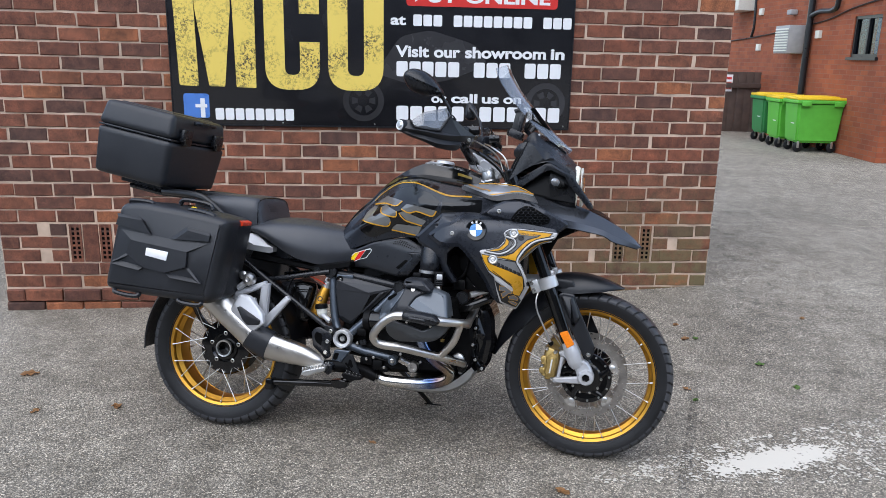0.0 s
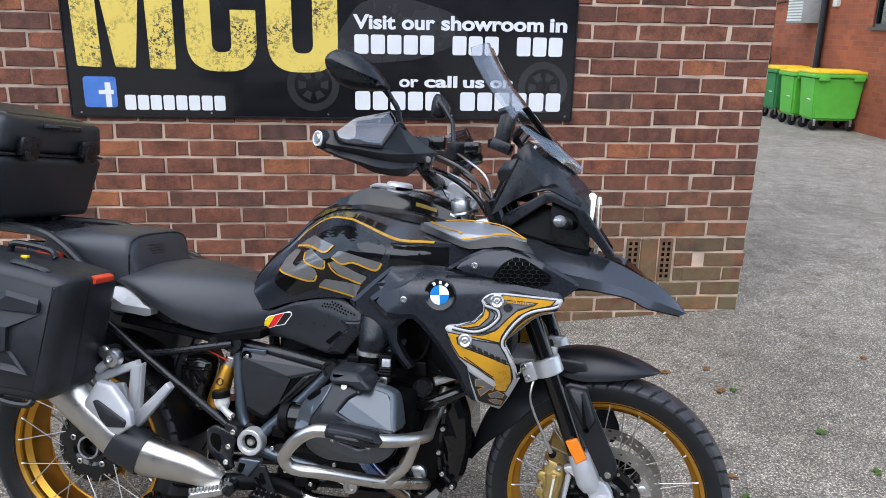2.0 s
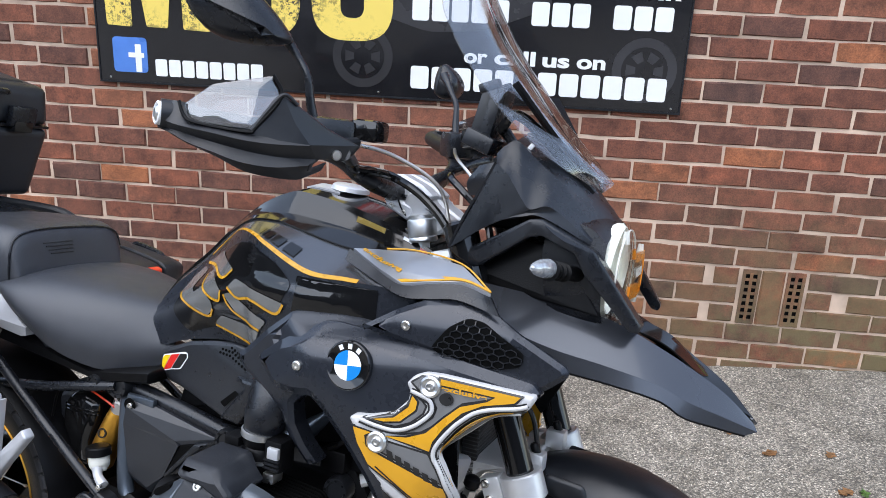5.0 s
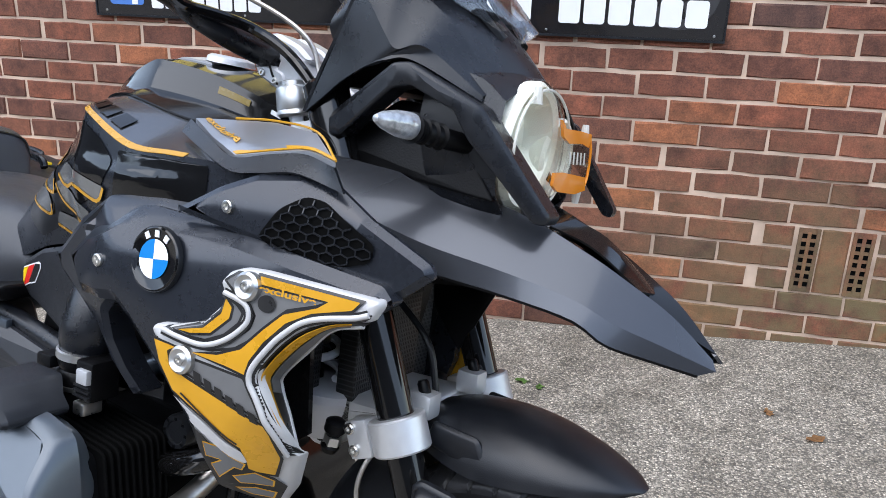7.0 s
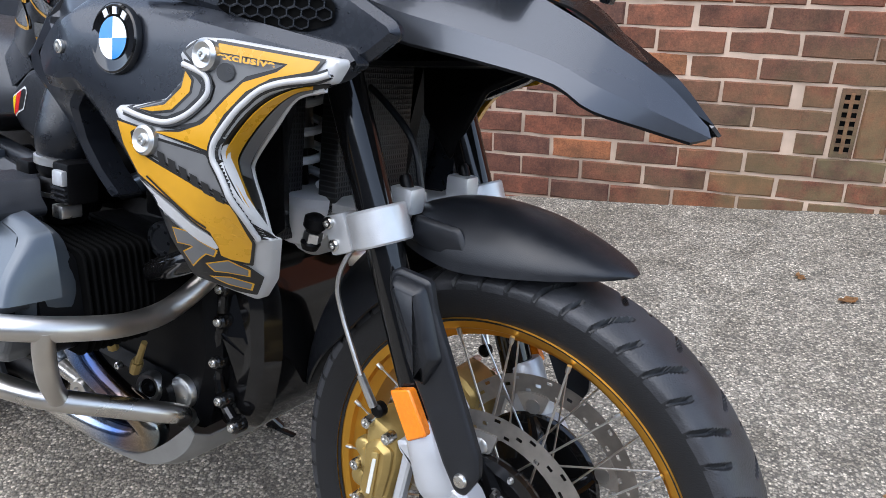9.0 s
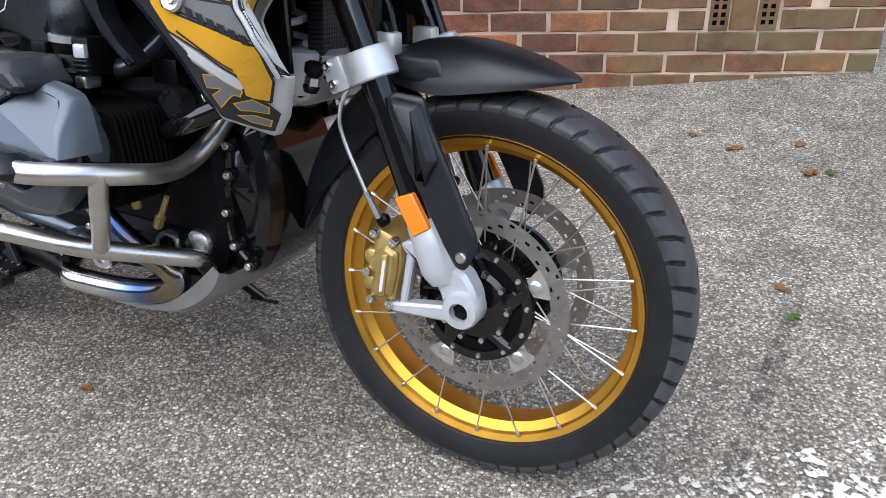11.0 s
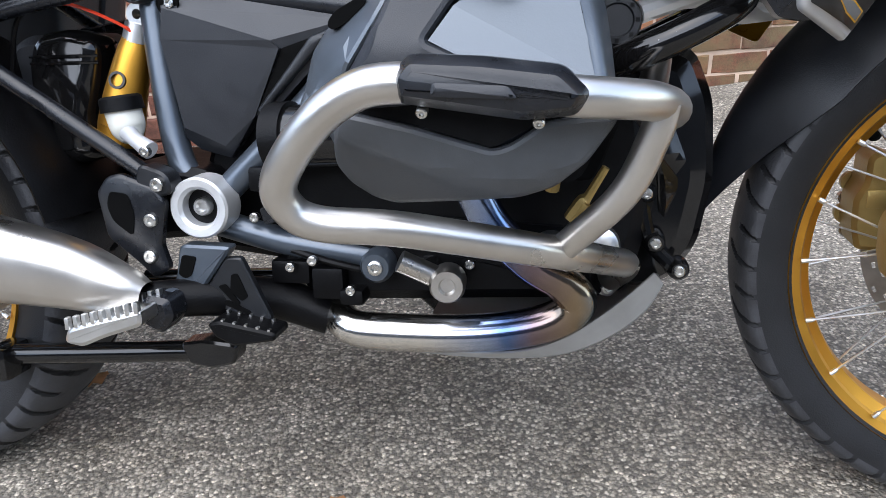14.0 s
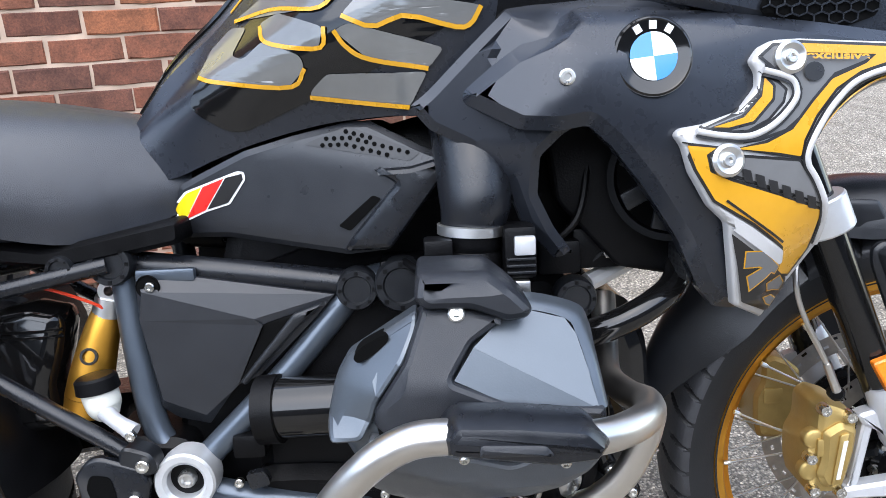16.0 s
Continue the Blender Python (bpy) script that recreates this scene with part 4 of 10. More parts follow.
# ---- fallen leaves ----
def build_leaf(x, y, size, turn, green):
    rnd = random.Random(int(x * 1000 + y * 77))
    bm = bmesh.new()
    k = 14
    mid = [bm.verts.new((size * (i / 5 - 0.5), 0, 0.003 + size * 0.05 * (1 + math.sin(i * 0.9 + turn)))) for i in range(6)]
    sides = []
    for sgn in (-1, 1):
        row = [bm.verts.new((size * (i / 5 - 0.5), sgn * size * 0.36 * math.sin(math.pi * (i + 0.4) / 5.8) * (rnd.uniform(0.85, 1.3) if i % 2 else rnd.uniform(0.4, 0.7)), 0.003 + size * rnd.uniform(0.0, 0.14))) for i in range(6)]
        for i in range(5):
            bm.faces.new((mid[i], mid[i + 1], row[i + 1], row[i]))
        sides.append(row)
    bmesh.ops.solidify(bm, geom=bm.faces[:], thickness=0.0008)
    ob = solid("fallen_leaf", bm, "leaf_green" if green else "leaf_brown", "fallen green leaf on the asphalt" if green else "dry brown curled leaf on the asphalt", "leaf", group="fallen leaves")
    ob.matrix_world = pose(x, y, ground_z(x, y), 0, 0, math.degrees(turn))


for _x, _y, _s, _t, _g in ((-1.113, 3.533, 0.085, 0.3, 0), (-0.896, 3.084, 0.05, 1.1, 0), (-0.568, 3.121, 0.06, 2.0, 0), (2.523, 3.479, 0.06, 0.2, 1), (2.57, 3.203, 0.05, 1.3, 1), (2.028, 3.208, 0.045, 2.2, 0), (2.273, 3.845, 0.06, 0.5, 0), (2.33, 3.85, 0.05, 1.4, 1), (2.024, 3.09, 0.04, 0.7, 1), (3.09, 4.106, 0.05, 0.9, 0), (1.234, 2.362, 0.06, 2.4, 0), (2.093, 4.05, 0.06, 0.4, 0), (1.983, 4.186, 0.045, 1.8, 0), (1.208, 4.221, 0.05, 0.2, 1), (1.268, 4.19, 0.04, 1.5, 1), (2.3, 4.065, 0.05, 0.8, 0), (0.12, 3.12, 0.05, 0.6, 0), (0.55, 2.75, 0.035, 2.6, 0)):
    build_leaf(_x, _y, _s, _t, _g)


# ---- unseen walls added behind and beside the yard, to darken side reflections ----
for _nm, _c, _sz, _l in (("building_opposite", (2, -13.2, 3.3), (60, 4.0, 7.0), "plain dark grey building across the yard"), ("building_opposite", (-17.0, 2, 2.0), (4.0, 30, 4.4), "plain dark grey building beside the yard")):
    _b = box(_c, _sz, 0.02)
    solid(_nm, _b, "dark_wall", _l, "building", "structure")


# ---- the motorcycle: frame of reference at the rear tyre's foot ----
BIKE = Matrix(((0.9590, 0.2797, 0.0445, -0.0425), (-0.2831, 0.9410, 0.1855, 3.0535), (0.00999, -0.1905, 0.9816, -0.0187), (0, 0, 0, 1)))
bike = thing("motorcycle", "black and gold adventure motorcycle leaning on its side stand", "motorcycle", at=BIKE)
STEER_AT, STEER = P(1.45, 0.0, 0.33), Matrix.Rotation(radians(-3.0), 4, Vector((-math.sin(radians(25)), 0, math.cos(radians(25)))))


def steered(bm):
    bmesh.ops.transform(bm, matrix=Matrix.Translation(STEER_AT) @ STEER @ Matrix.Translation(-STEER_AT), verts=bm.verts)
    return bm
FRONT, REAR = P(1.48, 0.004, 0.325), P(0.0, 0.08, 0.318)


def build_tyre(R, width, rim_r, seed, pitches):
    """A road tyre with slanting grooves cut through its tread."""
    ny, nt = 44, pitches * 28
    half = width / 2
    prof = []
    for j in range(ny + 1):
        u = j / ny * 2 - 1
        a = u * radians(118)
        y = half * math.sin(a) * (1.0 if abs(a) < math.pi / 2 else 0.97)
        sec = R - rim_r
        if abs(u) < 0.62:
            r = R - 0.30 * half * (abs(u) / 0.62) ** 2.2
        else:
            f = (abs(u) - 0.62) / 0.38
            r = R - 0.30 * half - (sec - 0.30 * half) * f
        wdt = half * min(1.0, 1.02 * math.sin(min(abs(u) / 0.72, 1) * math.pi / 2)) if abs(u) < 0.72 else half * (1.0 - 0.16 * ((abs(u) - 0.72) / 0.28) ** 1.5)
        prof.append((math.copysign(wdt, u), r, abs(u)))
    bm = bmesh.new()
    rings, worn = [], {}
    for i in range(nt):
        row = []
        for y, r, u in prof:
            bend = 0.6 * max(0.0, 0.32 - u) - 0.9 * u
            ph = (i / 28.0 + (bend if y > 0 else bend + 0.5)) % 2.0
            cut = 0.0
            for mid, lo, deep in ((0.2, 0.06, 0.0050), (1.2, 0.26, 0.0045)):
                if lo < u < 0.68:
                    d = abs((ph - mid + 1.0) % 2.0 - 1.0)
                    cut = max(cut, deep * max(0.0, min(1.0, (0.085 - d) / 0.025)) * min(1.0, (u - lo) / 0.05, (0.68 - u) / 0.08))
            a = 2 * math.pi * i / nt
            row.append(bm.verts.new((math.cos(a) * (r - cut), y, math.sin(a) * (r - cut))))
            # only uncut tread gets the dusty tone; dark groove floors are painted shade
            worn[row[-1]] = u < 0.69 and cut < 0.002
        rings.append(row)
    for i in range(nt):
        a, b = rings[i], rings[(i + 1) % nt]
        for j in range(ny):
            bm.faces.new((a[j], a[j + 1], b[j + 1], b[j])).material_index = 1 if all(worn[v] for v in (a[j], a[j + 1], b[j + 1], b[j])) else 0
    bmesh.ops.recalc_face_normals(bm, faces=bm.faces)
    return bm


def moved(bm, at):
    bmesh.ops.translate(bm, vec=at, verts=bm.verts)
    return bm


def ring_disc(r0, r1, thick, at, holes=True):
    """A drilled brake disc."""
    nr, na = 14, 216
    bm = bmesh.new()
    grid = [[bm.verts.new(Vector((math.cos(a) * r, 0, math.sin(a) * r)) + at) for a in (2 * math.pi * k / na for k in range(na))] for r in (r0 + (r1 - r0) * j / nr for j in range(nr + 1))]
    for j in range(nr):
        for k in range(na):
            if holes and j % 4 in (2, 3) and j < 12 and (k + (j // 4) * 4) % 12 in (0, 1):
                continue
            q = (k + 1) % na
            bm.faces.new((grid[j][k], grid[j][q], grid[j + 1][q], grid[j + 1][k]))
    bmesh.ops.solidify(bm, geom=bm.faces[:], thickness=thick)
    bmesh.ops.recalc_face_normals(bm, faces=bm.faces)
    return bm


def build_wheel(name, at, R, width, rim_r, rim_w, pitches, spokes, fix, hub_y, hub_r, label):
    w = part(name, moved(build_tyre(R, width, rim_r + 0.011, 1, pitches), at), "rubber", bike, label, 28)
    w.data.materials.append(M["tread"])
    fix(w)
    q = rim_w / 2
    side = [(rim_r + 0.015, q), (rim_r + 0.017, q - 0.004), (rim_r + 0.009, q - 0.007), (rim_r + 0.001, q - 0.010), (rim_r - 0.002, q - 0.016), (rim_r + 0.003, q - 0.019), (rim_r + 0.001, q * 0.60), (rim_r - 0.013, q * 0.42), (rim_r - 0.015, q * 0.2)]
    prof = [(r, -y) for r, y in side] + [(rim_r - 0.015, 0)] + side[::-1] + [(rim_r + 0.018, q * 0.5), (rim_r + 0.018, -q * 0.5)]
    rim = part("rim", lathe(prof, at, (0, 1, 0), 96, True), "gold_rim", w, "gold anodised spoked rim")
    fix(rim)
    spoke = tube([(0, 0, 0), (0, 0, 1)], 0.0015, 6)
    sm = bpy.data.meshes.new("spoke")
    bmesh.ops.translate(spoke, vec=(0, 0, 0), verts=spoke.verts)
    spoke.to_mesh(sm)
    spoke.free()
    sm.materials.append(M["alu"])
    nip = lathe([(0, -0.001), (0.0032, 0), (0.0032, 0.007), (0.0024, 0.010), (0, 0.010)], (0, 0, 0), (0, 0, 1), 8)
    nm = bpy.data.meshes.new("nipple")
    nip.to_mesh(nm)
    nip.free()
    nm.materials.append(M["alu"])
    for k in range(spokes):
        side = 1 if k % 2 else -1
        a = 2 * math.pi * k / spokes
        lean = (0.42 if (k // 2) % 2 else -0.42)
        p0 = at + Vector((math.cos(a + lean) * hub_r, side * hub_y, math.sin(a + lean) * hub_r))
        p1 = at + Vector((math.cos(a) * (rim_r + 0.001), side * (q - 0.006), math.sin(a) * (rim_r + 0.001)))
        m = Matrix.Translation(p0) @ (p1 - p0).to_track_quat("Z", "Y").to_matrix().to_4x4()
        ob = new("spoke", sm)
        ob.matrix_world = m @ Matrix.Diagonal((1, 1, (p1 - p0).length, 1))
        ob.parent = w
        fix(ob)
        ob = new("nipple", nm)
        ob.matrix_world = Matrix.Translation(p1) @ (p0 - p1).to_track_quat("Z", "Y").to_matrix().to_4x4()
        ob.parent = w
        fix(ob)
    return w


_SM = Matrix.Translation(STEER_AT) @ STEER @ Matrix.Translation(-STEER_AT)


def turn_with_bars(ob):
    if ob.parent is bike:
        ob.matrix_basis = _SM @ ob.matrix_basis


def stay(ob):
    pass


front_wheel = build_wheel("front_wheel", FRONT, 0.325, 0.114, 0.2470, 0.104, 52, 40, turn_with_bars, 0.042, 0.062, "black treaded front tyre on a gold spoked wheel")
rear_wheel = build_wheel("rear_wheel", REAR, 0.322, 0.168, 0.224, 0.152, 50, 40, stay, 0.05, 0.09, "black treaded rear tyre on a gold spoked wheel")


# ---- front end: hub, brakes, forks, mudguard ----
def build_front_hub():
    c = FRONT
    hub = lathe([(0.0, -0.075), (0.032, -0.075), (0.036, -0.06), (0.045, -0.05), (0.066, -0.046), (0.07, -0.04), (0.05, -0.03), (0.045, 0.03), (0.07, 0.04), (0.066, 0.046), (0.045, 0.05), (0.036, 0.06), (0.032, 0.075), (0.0, 0.075)], c, (0, 1, 0), 40)
    turn_with_bars(part("front_hub", hub, "gloss", bike, "gloss black wheel hub"))
    for side in (-1, 1):
        at = c + Vector((0, side * 0.068, 0))
        d = part("brake_disc", ring_disc(0.123, 0.1525, 0.005, at), "disc", bike, "drilled steel front brake disc")
        turn_with_bars(d)
        car = part("disc_carrier", join(lathe([(0.028, -0.012), (0.052, -0.012), (0.060, -0.006), (0.060, 0.006), (0.05, 0.012), (0.028, 0.012)], at, (0, 1, 0), 36, True), lathe([(0.081, -0.007), (0.096, -0.006), (0.098, 0.0), (0.096, 0.006), (0.081, 0.007)], at, (0, 1, 0), 48, True)), "gloss", bike, "black brake disc carrier")
        turn_with_bars(car)
        for k in range(5):
            a = radians(26 + 72 * k)
            part("carrier_arm", tube([at + Vector((math.cos(a - 0.3) * 0.05, side * -0.008, math.sin(a - 0.3) * 0.05)), at + Vector((math.cos(a - 0.1) * 0.075, side * -0.003, math.sin(a - 0.1) * 0.075)), at + Vector((math.cos(a) * 0.092, 0, math.sin(a) * 0.092))], [0.018, 0.013, 0.010], 10, 8), "gloss", car)
            tab = boss([(0.098, -0.013), (0.104, -0.016), (0.124, -0.026), (0.128, 0.0), (0.124, 0.026), (0.104, 0.016), (0.098, 0.013)], [(0.0, -0.0025), (0.0, 0.0025)], 0.006)
            bmesh.ops.transform(tab, matrix=Matrix.Translation(at) @ Matrix.Rotation(-a, 4, "Y"), verts=tab.verts)
            part("disc_tab", tab, "disc", d)
            p = at + Vector((math.cos(a) * 0.107, side * 0.003, math.sin(a) * 0.107))
            part("disc_bobbin", lathe([(0, 0.003), (0.006, 0.003), (0.009, 0.002), (0.011, 0.0), (0.011, -0.006), (0, -0.006)], p, (0, side, 0), 18), "alu", d)
        part("carrier_plate", lathe([(0.05, -0.004), (0.085, -0.003), (0.085, 0.002), (0.05, 0.003)], at - Vector((0, side * 0.006, 0)), (0, 1, 0), 40, True), "dark", car)
        for k in range(12):
            a = k * math.pi / 6 + 0.12
            p = at + Vector((math.cos(a) * 0.088, side * 0.004, math.sin(a) * 0.088))
            turn_with_bars(part("spoke_nut", lathe([(0, 0.007), (0.0032, 0.007), (0.0046, 0.004), (0.0046, -0.006), (0, -0.006)], p, (0, side, 0), 8), "alu", bike))
        for k in range(10):
            a = k * math.pi / 5
            p = at + Vector((math.cos(a) * 0.058, side * 0.012, math.sin(a) * 0.058))
            turn_with_bars(part("hub_bolt", lathe([(0, 0.005), (0.0045, 0.005), (0.0055, 0.0), (0.0055, -0.006), (0, -0.006)], p, (0, side, 0), 8), "bolt", bike))


build_front_hub()


def fork_at(h, n=0.112):
    return P(1.268 + 0.398 * (0.812 - h), n, h)


def fork_axis():
    return (fork_at(1.0) - fork_at(0.4)).normalized()


def build_fork_leg(sgn):
    leg = part("fork_leg", tube([fork_at(1.10, 0.112 * sgn), fork_at(0.43, 0.112 * sgn)], 0.0235, 24), "gloss", bike, "gloss black fork tube")
    turn_with_bars(leg)
    ax = fork_axis()
    up = part("top_sleeve", lathe([(0.0235, -0.06), (0.029, -0.055), (0.029, 0.055), (0.0235, 0.06)], fork_at(1.05, 0.112 * sgn), ax, 20), "gloss", leg)
    # clamp of the lower bridge with its pinch bolts
    c = fork_at(0.685, 0.112 * sgn)
    clamp = part("fork_clamp", lathe([(0.024, -0.023), (0.035, -0.0225), (0.037, -0.020), (0.037, 0.020), (0.035, 0.0225), (0.024, 0.023)], c, ax, 32), "silver", leg, "silver fork clamp")
    ear = box((0, 0, 0), (0.035, 0.028, 0.05), 0.005, Matrix.Rotation(radians(-21.7), 4, "Y"))
    part("clamp_ear", moved(ear, c + Vector((-0.045, -0.012 * sgn, -0.016))), "silver", clamp)
    for dz in (-0.014, 0.012):
        bolt(clamp, c.x - 0.053 - dz * 0.4, -c.y + 0.027 * sgn, c.z - 0.016 + dz, 0.0075, axis=(0, -sgn, 0))
    part("bridge_boss", box(c + Vector((0.0, 0.05 * sgn, 0.026)), (0.036, 0.03, 0.034), 0.006), "silver", clamp)
    part("bridge_bolt", lathe([(0.0, 0.018), (0.006, 0.018), (0.008, 0.014), (0.008, 0.0), (0, 0)], c + Vector((0.002, 0.048 * sgn, 0.04)), ax, 12), "dark", clamp)
    # lower casting with the axle eye and the two caliper arms
    N0 = 0.112 * sgn
    lo = part("fork_foot", lathe([(0.0, 0.016), (0.026, 0.016), (0.029, 0.010), (0.0305, -0.03), (0.031, -0.062), (0.029, -0.070), (0.022, -0.085), (0.0, -0.088)], fork_at(0.452, N0 + 0.006 * sgn) + Vector((0.006, 0, 0)), ax, 28), "white_silver", leg, "pale silver cast fork foot")
    part("axle_eye", lathe([(0.015, -0.024), (0.027, -0.022), (0.030, -0.015), (0.030, 0.016), (0.026, 0.022), (0.017, 0.024)], P(1.483, N0 + 0.010 * sgn, 0.339), (0, 1, 0), 30, True), "white_silver", lo)
    part("axle_end", lathe([(0.0, -0.012), (0.010, -0.012), (0.0155, -0.008), (0.0155, 0.012), (0.0, 0.012)], P(1.483, N0 + 0.0125 * sgn, 0.336), (0, 1, 0), 6), "dark", lo, "black hexagonal axle end")
    part("axle_lip", lathe([(0.0165, -0.003), (0.0185, -0.004), (0.023, -0.003), (0.024, 0.0), (0.024, 0.002), (0.0165, 0.002)], P(1.483, N0 + 0.024 * sgn, 0.336), (0, sgn, 0), 30, True), "white_silver", lo)
    part("axle_web", boss([(1.424, 0.392), (1.440, 0.412), (1.486, 0.396), (1.504, 0.366), (1.508, 0.340), (1.500, 0.316), (1.478, 0.309), (1.452, 0.314), (1.448, 0.350)], [(0.0, N0 - 0.014 * sgn), (0.0, N0 + 0.014 * sgn), (0.006, N0 + 0.021 * sgn)], 0.010), "white_silver", lo)
    part("caliper_arm", boss([(1.374, 0.424), (1.394, 0.431), (1.424, 0.424), (1.436, 0.396), (1.452, 0.372), (1.444, 0.360), (1.428, 0.374), (1.402, 0.402), (1.382, 0.410)], [(0.0, N0 - 0.006 * sgn), (0.0, N0 + 0.012 * sgn), (0.004, N0 + 0.016 * sgn)], 0.006), "white_silver", lo)
    part("caliper_arm", boss([(1.358, 0.322), (1.440, 0.334), (1.470, 0.338), (1.472, 0.312), (1.448, 0.309), (1.358, 0.306)], [(0.0, N0 - 0.006 * sgn), (0.0, N0 + 0.012 * sgn), (0.004, N0 + 0.016 * sgn)], 0.005), "white_silver", lo)
    part("caliper_strut", boss([(1.384, 0.414), (1.398, 0.410), (1.384, 0.330), (1.380, 0.318), (1.366, 0.318), (1.372, 0.330)], [(0.0, N0 - 0.003 * sgn), (0.0, N0 + 0.008 * sgn), (0.003, N0 + 0.011 * sgn)], 0.004), "white_silver", lo)
    # caliper: two halves with a bridge and a raised, printed rib
    cal = [(1.322, 0.436), (1.335, 0.445), (1.360, 0.436), (1.379, 0.420), (1.379, 0.382), (1.366, 0.322), (1.352, 0.312), (1.318, 0.314), (1.311, 0.343), (1.310, 0.381), (1.321, 0.402)]
    cp = part("brake_caliper", boss(cal, [(0.006, 0.048 * sgn), (0.0, 0.054 * sgn), (0.0, 0.112 * sgn), (0.005, 0.122 * sgn), (0.011, 0.125 * sgn)], 0.007), "gold_cast", bike, "gold four-piston brake caliper")
    turn_with_bars(cp)
    part("caliper_block", boss([(1.330, 0.404), (1.352, 0.418), (1.372, 0.408), (1.370, 0.378), (1.360, 0.334), (1.335, 0.326), (1.324, 0.346), (1.330, 0.366)], [(0.0, 0.120 * sgn), (0.0, 0.129 * sgn), (0.006, 0.136 * sgn)], 0.006), "gold_cast", cp)
    part("caliper_rib", boss([(1.348, 0.404), (1.360, 0.406), (1.352, 0.336), (1.340, 0.334)], [(0.0, 0.134 * sgn), (0.0, 0.139 * sgn), (0.002, 0.140 * sgn)], 0.003), "gold_cast", cp)
    part("pale_bar", boss([(1.3515, 0.396), (1.3570, 0.397), (1.3495, 0.344), (1.3440, 0.343)], [(0.0, 0.1395 * sgn), (0.0, 0.1408 * sgn)], 0.001), "pale_plastic", cp, "plain pale bar of writing")
    for s, h in ((1.322, 0.392), (1.318, 0.348)):
        part("piston_cap", lathe([(0.0, 0.004), (0.010, 0.004), (0.013, 0.002), (0.014, 0.0), (0.014, -0.01), (0.0, -0.01)], P(s, 0.122 * sgn, h), (0, -sgn, 0), 20), "gold_cast", cp)
    for s, h in ((1.331, 0.434), (1.364, 0.424), (1.316, 0.368), (1.322, 0.322), (1.356, 0.320)):
        part("caliper_bolt", lathe([(0, 0.009), (0.0035, 0.009), (0.0045, 0.012), (0.007, 0.012), (0.008, 0.008), (0.008, -0.003), (0, -0.003)], P(s, 0.122 * sgn, h), (0, -sgn, 0), 10), "bolt", cp)
    part("caliper_bridge", box(P(1.338, 0.088 * sgn, 0.382), (0.03, 0.085, 0.026), 0.005), "gold_cast", cp)
    part("banjo", lathe([(0, -0.007), (0.006, -0.007), (0.010, -0.004), (0.010, 0.006), (0, 0.006)], P(1.345, 0.126 * sgn, 0.456), (0, 1, 0), 12), "dark", cp)
    # fork guard and its reflector
    g = [(1.367, 0.648), (1.378, 0.656), (1.424, 0.651), (1.433, 0.619), (1.461, 0.562), (1.508, 0.464), (1.510, 0.440), (1.494, 0.410), (1.480, 0.411), (1.460, 0.441), (1.425, 0.507), (1.399, 0.549), (1.368, 0.628)]
    gd = part("fork_guard", panel(g, lambda s, h: sgn * (0.152 - 0.9 * max(0, (s + 0.398 * h - 1.69)) ** 2), 0.010 * sgn, 0.006, 0.003 * sgn), "guard_black", leg, "matte black fork guard")
    rg = [(1.371, 0.642), (1.381, 0.650), (1.420, 0.644), (1.450, 0.566), (1.428, 0.526), (1.415, 0.550), (1.386, 0.605)]
    part("guard_rib", boss(rg, [(0.0, 0.148 * sgn), (0.0, 0.153 * sgn), (0.006, 0.162 * sgn), (0.012, 0.165 * sgn)], 0.006), "guard_black", gd)
    part("guard_screw", lathe([(0, 0.004), (0.007, 0.003), (0.009, 0.0), (0.009, -0.004), (0, -0.004)], P(1.488, 0.153 * sgn, 0.430), (0, -sgn, 0), 14), "bolt", gd)
    rf = [(1.377, 0.502), (1.406, 0.513), (1.435, 0.463), (1.408, 0.446)]
    part("reflector", boss(rf, [(0.0, 0.138 * sgn), (0.0, 0.148 * sgn), (0.002, 0.150 * sgn)], 0.004), "amber", leg, "amber side reflector")
    part("brake_hose", tube([P(1.31, 0.075 * sgn, 0.70), P(1.288, 0.125 * sgn, 0.650), P(1.281, 0.14 * sgn, 0.610), P(1.290, 0.14 * sgn, 0.572), P(1.314, 0.14 * sgn, 0.522), P(1.326, 0.14 * sgn, 0.498)], 0.0034, 8), "steel", leg, "braided steel brake hose")
    part("hose_end", tube([P(1.324, 0.14 * sgn, 0.502), P(1.342, 0.133 * sgn, 0.462)], [0.0052, 0.0058], 10), "alu", leg, "steel hose fitting")
    return leg


build_fork_leg(1)
build_fork_leg(-1)


def arc_guard(name, a0, a1, r, half, drop, label, tip=0.35, width_fn=None, lift=0.0):
    """A mudguard sheet bent over the front wheel."""
    k = 26
    rails = []
    for j in range(9):
        v = j / 4 - 1
        row = []
        for i in range(k):
            f = i / (k - 1)
            a = radians(a0 + (a1 - a0) * f)
            w = half * (width_fn(f) if width_fn else 1)
            rr = r(f) - drop * w / half * abs(v) ** 2.2
            row.append((FRONT.x + math.cos(a) * rr, FRONT.y - v * w, FRONT.z + math.sin(a) * rr))
        rails.append(row)
    ob = part(name, skin(rails, k, 1, 0.004), "guard_black", bike, label)
    turn_with_bars(ob)
    return ob


